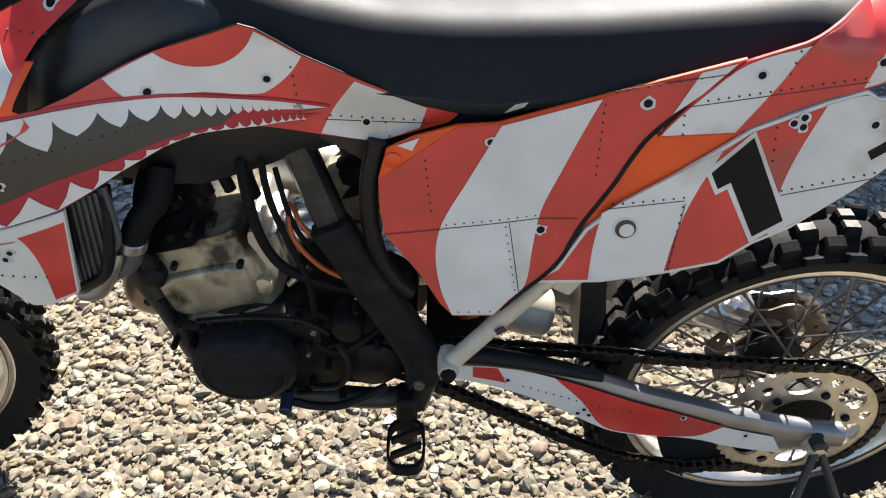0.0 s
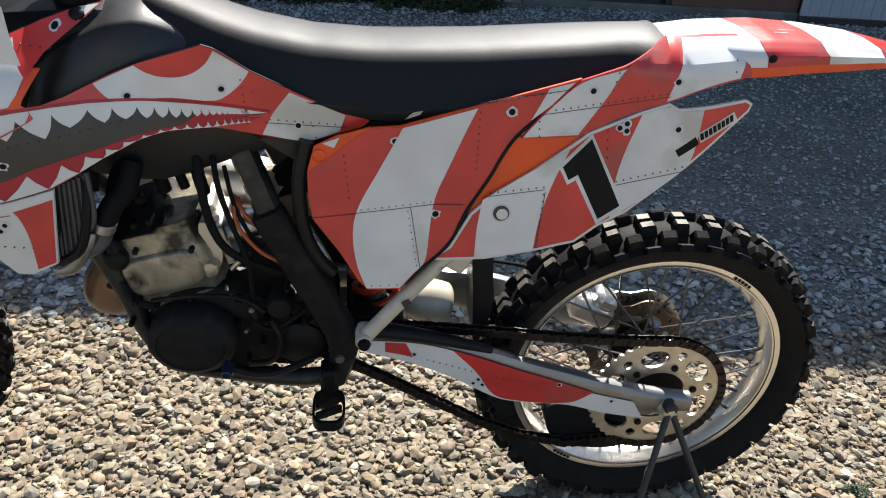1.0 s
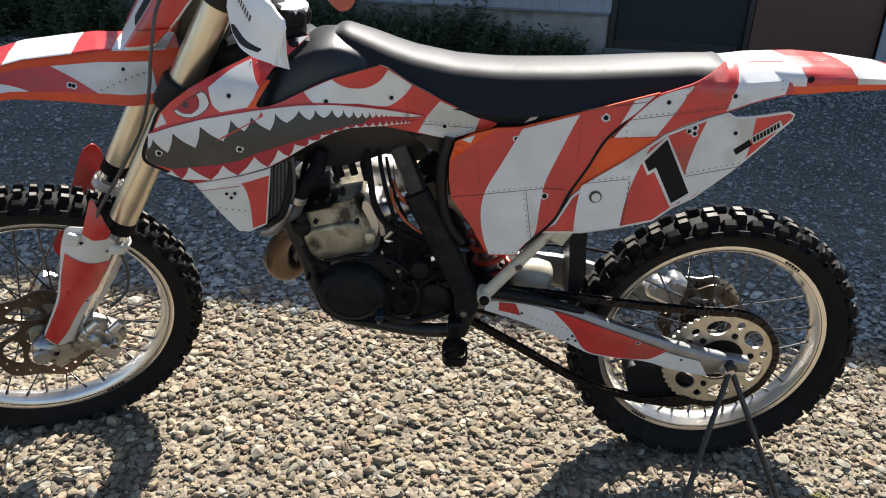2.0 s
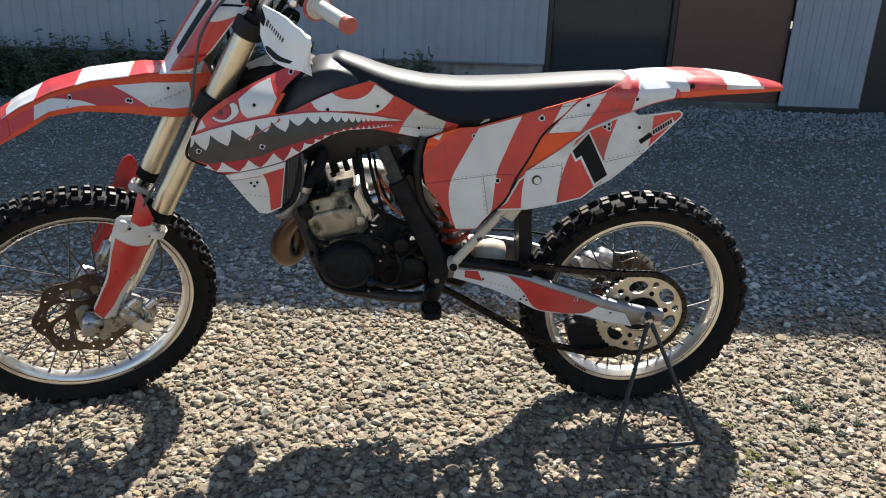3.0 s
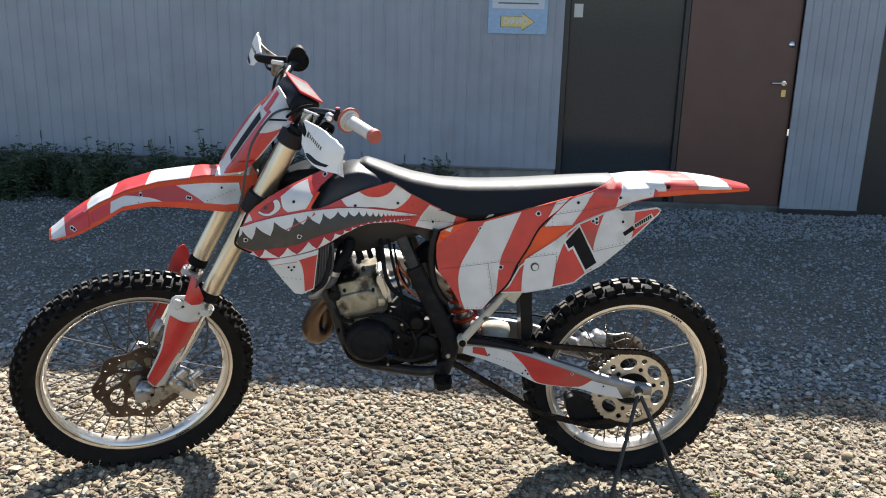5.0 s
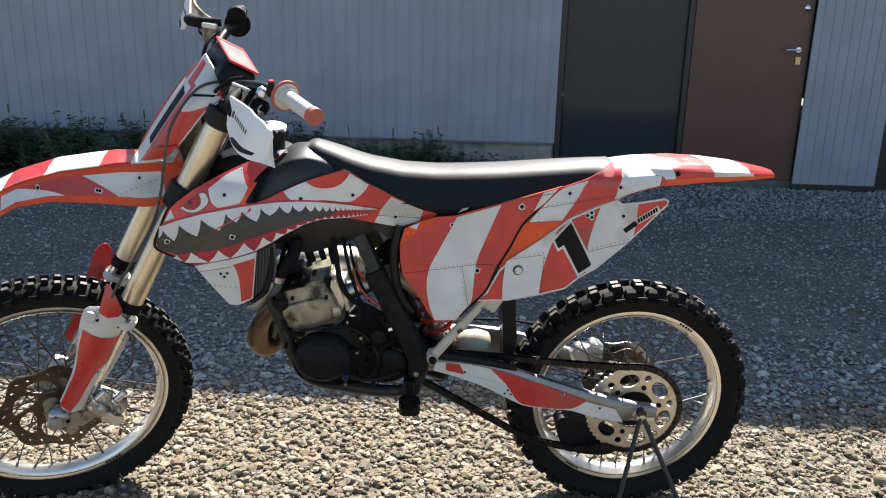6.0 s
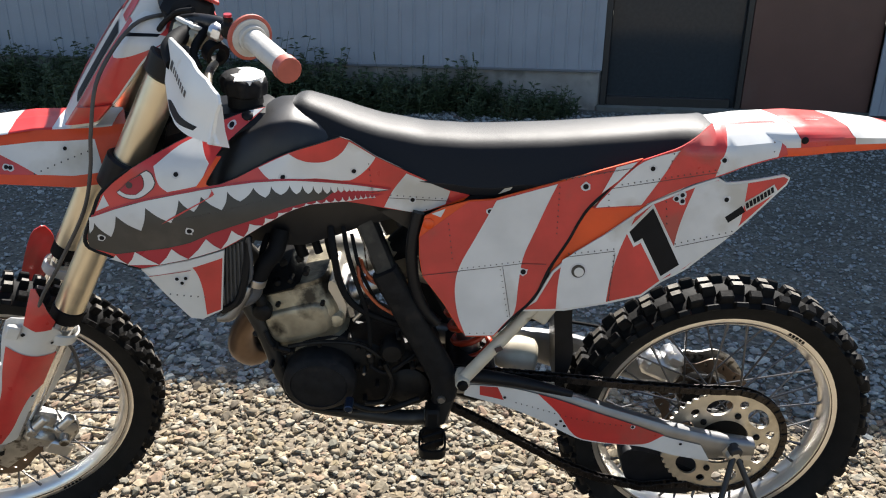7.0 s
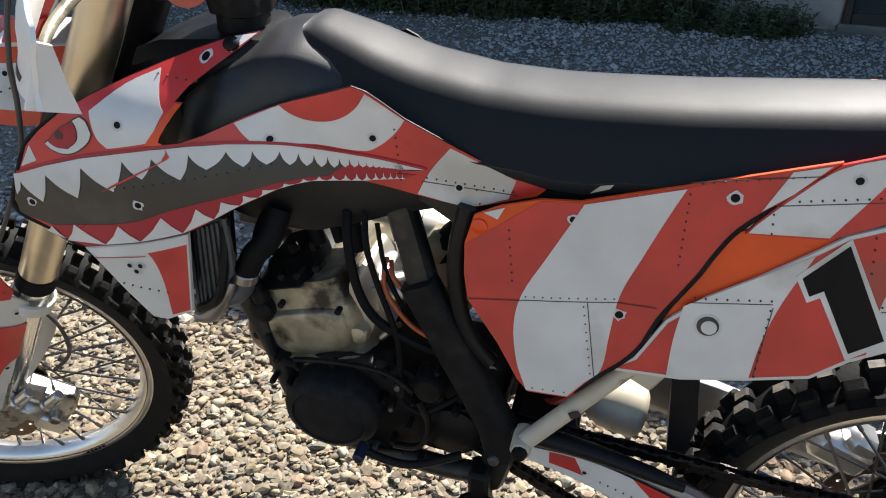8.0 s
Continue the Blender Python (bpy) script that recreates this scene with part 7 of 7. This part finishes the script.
TOP_Z = 4.33
wall_piece("wall_north", ribbed(-14.0, -1.98, 0.34, TOP_Z, 0.105, 0.007), "sheet", "grey profiled steel wall sheeting", "wall")
wall_piece("wall_north_pier", ribbed(0.0, 0.66, 0.07, TOP_Z, 0.075, 0.007, -0.03), "sheet", "narrow pier of grey profiled steel", "wall")
wall_piece("wall_north_lintel", ribbed(-1.98, 0.0, 2.25, TOP_Z, 0.105, 0.007), "sheet", "grey profiled steel above the door", "wall")
wall_piece("wall_north_end", ribbed(2.6, 9.0, 0.0, TOP_Z, 0.105, 0.007), "sheet", "grey profiled steel wall sheeting", "wall")
wall_piece("wall_north_lintel_two", ribbed(0.66, 2.6, 2.6, TOP_Z, 0.105, 0.007), "sheet", "grey profiled steel above the gateway", "wall")
wall_piece("foundation", Geo().box((12.0, 0.30, 0.60), pose(-7.98, 0.165, 0.04), 0.06), "concrete", "chipped grey concrete footing", "footing")
wall_piece("door_sill", Geo().box((2.7, 0.30, 0.16), pose(-0.66, 0.14, 0.0), 0.1), "dark_concrete", "low dark concrete door sill", "sill")
wall_piece("wall_south", Geo().box((23.0, 0.2, TOP_Z), pose(-2.5, 7.6, TOP_Z / 2), 0.05), "sheet", "grey back wall", "wall")
for x in (-13.9, 8.9):
    wall_piece("wall_side", Geo().box((0.2, 7.4, TOP_Z), pose(x, 3.85, TOP_Z / 2), 0.05), "sheet", "grey side wall", "wall")
wall_piece("roof", Geo().box((23.4, 8.2, 0.12), pose(-2.5, 3.85, TOP_Z + 0.065), 0.2), "roof", "flat grey metal roof", "roof")
# Added dark panel imitates the unlit depth of the gateway's opening.
wall_piece("gateway_dark_fill", Geo().box((1.94, 0.06, 2.6), pose(1.63, 0.12, 1.3), 0.05), "dark_frame", "dark panel standing for the gateway's dark opening", "gate")
wall_piece("base_flashing", Geo().box((0.68, 0.03, 0.055), pose(0.33, -0.032, 0.042), 0.2), "dark_frame", "dark flashing strip", "trim")
wall_piece("sheet_flashing", Geo().box((12.0, 0.02, 0.018), pose(-7.99, -0.018, 0.336), 0.2), "roof", "folded steel edge of the sheeting", "trim")

# glazed panel and door, in the wall's own frame
window = thing("window_1", "dark glazed side panel beside the brown door", "window", WALL, kind="structure")
part("pane", Geo().box((0.96, 0.012, 2.15), pose(-1.445, 0.055, 1.15), 0.1), "dark_glass", window)
for x, w in ((-1.955, 0.05), (-0.950, 0.045)):
    part("frame_post", Geo().box((w, 0.07, 2.2), pose(x, 0.04, 1.15), 0.1), "dark_frame", window)
part("frame_foot", Geo().box((0.92, 0.06, 0.10), pose(-1.47, 0.04, 0.10), 0.1), "dark_frame", window)
part("paper_notice", Geo().box((0.075, 0.002, 0.11), pose(-1.86, 0.045, 1.70), 0.1), "white_plastic", window)
door = thing("door_1", "closed brown steel entrance door", "door", WALL, kind="structure")
part("leaf", Geo().box((0.92, 0.05, 2.12), pose(-0.462, 0.045, 1.14), 0.04), "door", door)
part("door_handle", Geo().rod((-0.085, 0.02, 1.145), (-0.085, -0.035, 1.145), 0.009).tube([(-0.085, -0.035, 1.145), (-0.12, -0.04, 1.147), (-0.20, -0.035, 1.145)], 0.0075), "chrome", door, "bright lever handle")
part("handle_rose", Geo().lathe([(0, -0.006), (0.020, -0.005), (0.024, 0.0)], pose(-0.085, 0.018, 1.145), 24), "chrome", door)
part("lock_plate", Geo().box((0.040, 0.012, 0.060), pose(-0.082, 0.015, 1.060), 0.15), "brass", door, "brass lock plate")
part("upper_lock", Geo().lathe([(0, -0.012), (0.020, -0.010), (0.028, -0.002), (0.028, 0.004)], pose(-0.055, 0.017, 1.465), 24), "chrome", door, "round steel lock")

# office sign
board = thing("office_sign", "blue and white office sign with a yellow arrow", "sign", WALL)
part("panel", Geo().box((0.50, 0.006, 0.42), pose(-2.375, -0.014, 1.705), 0.1), "sign_blue", board)
part("upper_field", Geo().box((0.44, 0.002, 0.20), pose(-2.375, -0.019, 1.80), 0.1), "sign_white", board)
ARROW = [(-0.14, 0.042), (0.035, 0.042), (0.035, 0.07), (0.14, 0.0), (0.035, -0.07), (0.035, -0.042), (-0.14, -0.042)]
part("arrow_outline", Geo().plate([(x * 1.05, z * 1.08) for x, z in ARROW], -0.0190, -0.0180, pose(-2.375, 0, 1.595)), "sign_line", board, smooth=0)
part("arrow", Geo().plate(ARROW, -0.0200, -0.0188, pose(-2.375, 0, 1.595)), "sign_yellow", board, "yellow arrow", smooth=0)
text = bpy.data.curves.new("lettering", "FONT")
text.body, text.size, text.extrude, text.align_x, text.align_y = "ОФИС", 0.068, 0.0006, "CENTER", "CENTER"
text.offset = 0.0012
text.materials.append(M["sign_text"])
word = new("lettering", text)
word.parent = board
word.matrix_basis = pose(-2.395, -0.0212, 1.595, 90, 0, 0)
for z, w in ((1.86, 0.30), (1.825, 0.36), (1.78, 0.28), (1.745, 0.34)):
    part("lettering_bar", Geo().box((w, 0.0015, 0.012), pose(-2.375, -0.0212, z), 0.1), "sign_line", board)

# ---- weeds along the wall ----
def weed_shape(seed, tall, n):
    """Thin stems with many small pointed leaves."""
    rng = random.Random(seed)
    g = Geo()
    for _ in range(n):
        a = rng.uniform(0, 2 * math.pi)
        lean, h = rng.uniform(0.05, 0.5), tall * rng.uniform(0.35, 1.0)
        foot = Vector((rng.uniform(-0.16, 0.16), rng.uniform(-0.07, 0.07), 0))
        tip = foot + Vector((math.cos(a) * lean * h, math.sin(a) * lean * h, h))
        mid = (foot + tip) / 2 + Vector((0, 0, 0.06 * h))
        g.tube([foot, mid, tip], [0.0035, 0.0025, 0.001], 4, 2)
        for k in range(int(9 + h * 26)):
            t = rng.uniform(0.12, 1.0)
            p = foot.lerp(tip, t)
            b = rng.uniform(0, 2 * math.pi)
            l, w = rng.uniform(0.03, 0.075) * (1.15 - 0.5 * t), rng.uniform(0.007, 0.016)
            d = Vector((math.cos(b), math.sin(b), rng.uniform(-0.2, 0.6))).normalized()
            s = d.cross(Vector((0, 0, 1))).normalized() * w
            up = Vector((0, 0, 0.15 * l))
            g.add([p, p + d * l * 0.5 + s + up, p + d * l, p + d * l * 0.5 - s + up], [(0, 1, 2), (0, 2, 3)])
    return g


weeds = [mesh_of("weed", weed_shape(i, h, n), M["leaf"], 0) for i, (h, n) in enumerate(((0.34, 26), (0.27, 26), (0.46, 18), (0.17, 20)))]
rng = random.Random(11)
for i in range(170):
    x = -1.0 - 7.4 * (i / 169) ** 1.0 - rng.uniform(0, 0.1)
    if x > -2.25:
        continue
    ob = new("weed", weeds[rng.choice((0, 0, 1, 1, 2, 3)) if x < -3.0 else rng.choice((1, 3))])
    ob.matrix_world = WALL @ pose(x, -0.08 - rng.uniform(0, 1) ** 1.3 * (0.30 + 0.20 * min(3.2, max(0.0, -x - 3.2))), 0, 0, 0, rng.uniform(0, 360)) @ Matrix.Scale(rng.uniform(0.75, 1.25) * (1.0 + 0.22 * step(-2.6, -4.2, x)), 4)
    tagged(ob, "leafy green weed growing at the foot of the wall", "weed", "weeds along the wall")
stalk = Geo()
stalk.tube([(0, 0, 0), (0.02, 0, 0.30), (0.05, 0.01, 0.58)], [0.003, 0.0022, 0.0012], 5, 3)
for k in range(26):
    z = 0.52 + 0.07 * k / 25
    stalk.box((0.0055, 0.005, 0.009), pose(0.045 + 0.004 * math.sin(k * 2.4), 0.008 + 0.004 * math.cos(k * 2.4), z, 20 * k, 30, 0), 0.3)
for k in range(9):
    z, b = 0.05 + 0.04 * k, k * 2.4
    d = Vector((math.cos(b), math.sin(b), 0.5))
    stalk.add([(0.0, 0, z), tuple(Vector((0.01, 0, z)) + d * 0.05 + Vector((0, 0.012, 0))), tuple(Vector((0.01, 0, z)) + d * 0.11), tuple(Vector((0.01, 0, z)) + d * 0.05 - Vector((0, 0.012, 0)))], [(0, 1, 2), (0, 2, 3)])
stalk_mesh = mesh_of("weed", stalk, M["leaf"], 0)
for i in range(26):
    x = -2.7 - 5.6 * rng.uniform(0, 1)
    ob = new("weed", stalk_mesh)
    ob.matrix_world = WALL @ pose(x, -0.12 - 0.35 * rng.uniform(0, 1), 0, rng.uniform(-6, 6), rng.uniform(-6, 6), rng.uniform(0, 360)) @ Matrix.Scale(rng.uniform(0.55, 1.0), 4)
    tagged(ob, "tall thin weed stalk gone to seed by the wall", "weed", "weeds along the wall")
for i in range(16):
    ob = new("weed", weeds[3])
    x, y = rng.uniform(1.15, 2.2), rng.uniform(-0.45, 0.15)
    ob.matrix_world = pose(x, y, -0.01, 0, 0, rng.uniform(0, 360)) @ Matrix.Scale(rng.uniform(0.10, 0.2), 4)
    tagged(ob, "tiny green weed sprouting between the gravel", "weed", "weeds in the gravel")
sprig = mesh_of("weed", weed_shape(21, 0.10, 34), M["sprig"], 0)
for i in range(14):
    ob = new("weed", sprig)
    ob.matrix_world = pose(rng.gauss(1.05, 0.10), rng.gauss(-0.36, 0.10), -0.006, 0, 0, rng.uniform(0, 360)) @ Matrix.Scale(rng.uniform(0.07, 0.12), 4)
    tagged(ob, "tiny yellow-green sprout between sunlit pebbles", "weed", "weeds in the gravel")


# ---- ground and gravel ----
def height(x, y):
    """The lie of the yard: almost flat, a little uneven, rising to the wall."""
    v = 0.012 * noise.noise(Vector((x * 0.9, y * 0.9, 3.0))) + 0.006 * noise.noise(Vector((x * 3.1, y * 3.1, 9.0)))
    near = step(0.9, 0.35, math.hypot(x - 0.75, y)) + step(0.9, 0.35, math.hypot(x + 0.78, y))
    return v * (1 - 0.8 * min(1, near)) - 0.012 + 0.03 * step(2.6, 4.1, y)


edges = [-400, -120, -40, -15, -7, -4]
xs = edges + [-3.5 + 0.125 * i for i in range(73)] + [6, 8, 12, 25, 60, 150, 400]
ys = [-400, -120, -40, -15, -7, -4, -3] + [-2.5 + 0.125 * i for i in range(61)] + [6, 8, 12, 25, 60, 150, 400]
g = Geo()
g.v = [(x, y, height(x, y)) for y in ys for x in xs]
n = len(xs)
g.f = [(j * n + i, j * n + i + 1, (j + 1) * n + i + 1, (j + 1) * n + i) for j in range(len(ys) - 1) for i in range(n - 1)]
solid("ground", g, "earth", "gritty tan earth of the gravel yard", "ground", "structure", smooth=60)


def ico():
    """A rough ball of twenty facets: the lightest base, for small and far stones."""
    bm = bmesh.new()
    bmesh.ops.create_icosphere(bm, subdivisions=1, radius=1)
    v = np.array([p.co[:] for p in bm.verts])
    f = np.array([[w.index for w in q.verts] for q in bm.faces])
    bm.free()
    return v, f


def medium():
    """A ball of seven by four facets: a light base for the nearer stones."""
    seg, rings_ = 7, 4
    v = [(0, 0, 1)] + [(math.sin(math.pi * j / rings_) * math.cos(2 * math.pi * (i + 0.5 * (j % 2)) / seg), math.sin(math.pi * j / rings_) * math.sin(2 * math.pi * (i + 0.5 * (j % 2)) / seg), math.cos(math.pi * j / rings_)) for j in range(1, rings_) for i in range(seg)] + [(0, 0, -1)]
    f = [(0, 1 + i, 1 + (i + 1) % seg) for i in range(seg)]
    for j in range(rings_ - 2):
        o = 1 + j * seg
        for i in range(seg):
            k = (i + 1) % seg
            f += [(o + i, o + seg + i, o + seg + k), (o + i, o + seg + k, o + k)] if j % 2 else [(o + i, o + seg + i, o + k), (o + k, o + seg + i, o + seg + k)]
    o = 1 + (rings_ - 2) * seg
    f += [(o + i, len(v) - 1, o + (i + 1) % seg) for i in range(seg)]
    return np.array(v, float), np.array(f)


COARSE = ico()
MEDIUM = medium()
RS = np.random.RandomState(7)


def pebble(v):
    """A sphere cut by some planes and squashed: a worn, angular stone."""
    p = v.copy()
    for _ in range(9):
        d = RS.normal(size=3)
        d /= np.linalg.norm(d)
        k = RS.uniform(0.34, 0.70)
        over = np.maximum(0, p @ d - k)
        p -= over[:, None] * d * 0.92
    return p * np.array([1.0, RS.uniform(0.62, 0.95), RS.uniform(0.36, 0.62)])


def scatter(name, spots, sizes, base, label, sink=0.25, mat="stone"):
    """One mesh of stones of the given sizes at the given spots."""
    v0, f0 = base
    kinds = [pebble(v0) for _ in range(24)]
    N, nv, nf = len(spots), len(v0), len(f0)
    verts = np.empty((N, nv, 3), np.float32)
    for i, (x, y) in enumerate(spots):
        a, b, c = RS.uniform(0, 6.283), RS.normal(0, 0.2), RS.normal(0, 0.2)
        ca, sa = math.cos(a), math.sin(a)
        R = np.array([[ca, -sa, 0], [sa, ca, 0], [0, 0, 1]]) @ np.array([[1, 0, b], [0, 1, c], [-b, -c, 1]])
        q = kinds[i % 24] @ R.T * sizes[i]
        verts[i] = q + np.array([x, y, height(x, y) + sizes[i] * (0.45 - sink) + RS.uniform(0, 0.004)])
    faces = (f0[None] + (np.arange(N) * nv)[:, None, None]).reshape(-1, 3)
    me = bpy.data.meshes.new(name)
    me.vertices.add(N * nv)
    me.vertices.foreach_set("co", verts.ravel())
    me.loops.add(faces.size)
    me.loops.foreach_set("vertex_index", faces.ravel().astype(np.int32))
    me.polygons.add(len(faces))
    me.polygons.foreach_set("loop_start", np.arange(0, faces.size, 3, dtype=np.int32))
    me.polygons.foreach_set("use_smooth", np.repeat(RS.rand(N) < 0.22, nf))
    me.update(calc_edges=True)
    me.validate()
    me.materials.append(M[mat])
    return tagged(new(name, me), label, "gravel", kind="stuff")


def spots_in(x0, x1, y0, y1, n, keep=None):
    p = np.stack([RS.uniform(x0, x1, n), RS.uniform(y0, y1, n)], 1)
    if keep is not None:
        p = p[[keep(a, b) for a, b in p]]
    return p


def shade_edge(x, y):
    """How far a spot lies beyond the building's shade line, where stones take shade tones."""
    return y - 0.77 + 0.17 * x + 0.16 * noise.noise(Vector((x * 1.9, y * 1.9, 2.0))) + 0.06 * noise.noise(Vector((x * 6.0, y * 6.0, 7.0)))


def pale(x, y):
    """Among the pale pebbles, which thin out towards the open yard."""
    thin = min(step(-2.7, -1.7, x), step(3.3, 2.3, x), step(-1.5, -0.65, y))
    return RS.uniform(0, 1) < thin and shade_edge(x, y) < RS.normal(0, 0.05)


def packed(x, y):
    """Pale pebbles, sparser on some gritty patches."""
    return pale(x, y) and noise.noise(Vector((x * 1.7 + 5, y * 1.7, 0.3))) + 0.5 * noise.noise(Vector((x * 5.0, y * 5.0, 4.0))) + 0.25 * step(1.0, 2.0, x) * -1.0 > RS.uniform(-1.0, -0.25)


# Spots past the shade line, for stones that carry the shade in their tone.
def past_shade_edge(x, y):
    return shade_edge(x, y) >= RS.normal(0, 0.05)


near = spots_in(-2.7, 3.3, -1.5, 1.3, 54000, packed)
scatter("gravel", near, RS.lognormal(math.log(0.0158), 0.28, len(near)).clip(0.008, 0.034), MEDIUM, "pale rounded gravel stones around the motorcycle", sink=0.36)
small = spots_in(-2.7, 3.3, -1.5, 1.3, 23000, pale)
scatter("small_gravel", small, RS.lognormal(math.log(0.0085), 0.25, len(small)).clip(0.005, 0.013), COARSE, "smaller pale gravel filling the gaps")
grit = np.concatenate([spots_in(-2.3, 2.9, -1.2, 1.3, 10000, pale), spots_in(0.85, 2.9, -1.0, 0.5, 9000, pale), spots_in(-1.3, -0.2, -0.75, -0.25, 2500, pale)])
scatter("grit", grit, RS.uniform(0.0030, 0.0060, len(grit)), COARSE, "fine grit between the larger stones")
far = spots_in(-3.6, 5.2, 0.35, 4.6, 34000, past_shade_edge)
scatter("gravel_back", far, RS.lognormal(math.log(0.0092), 0.36, len(far)).clip(0.005, 0.024), COARSE, "finer gravel whose grey tones paint in the building's shade", mat="shade_stone")
verge = spots_in(-2.6, 3.2, 0.2, 1.9, 17000, lambda x, y: past_shade_edge(x, y) and shade_edge(x, y) < abs(RS.normal(0, 0.5)))
scatter("gravel_verge", verge, RS.lognormal(math.log(0.0155), 0.32, len(verge)).clip(0.007, 0.032), MEDIUM, "coarser stones at the shade line, shade put into their grey", mat="shade_line_stone", sink=0.30)
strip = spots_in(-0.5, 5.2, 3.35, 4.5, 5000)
scatter("gravel_bank", strip, RS.lognormal(math.log(0.014), 0.35, len(strip)).clip(0.007, 0.034), COARSE, "coarser gravel banked along the wall", mat="shade_stone")
wide = spots_in(-5.0, 5.5, -4.5, 0.6, 10000, lambda x, y: shade_edge(x, y) < 0)
scatter("gravel_front", wide, RS.lognormal(math.log(0.0150), 0.36, len(wide)).clip(0.007, 0.036), COARSE, "pale gravel in the open yard")
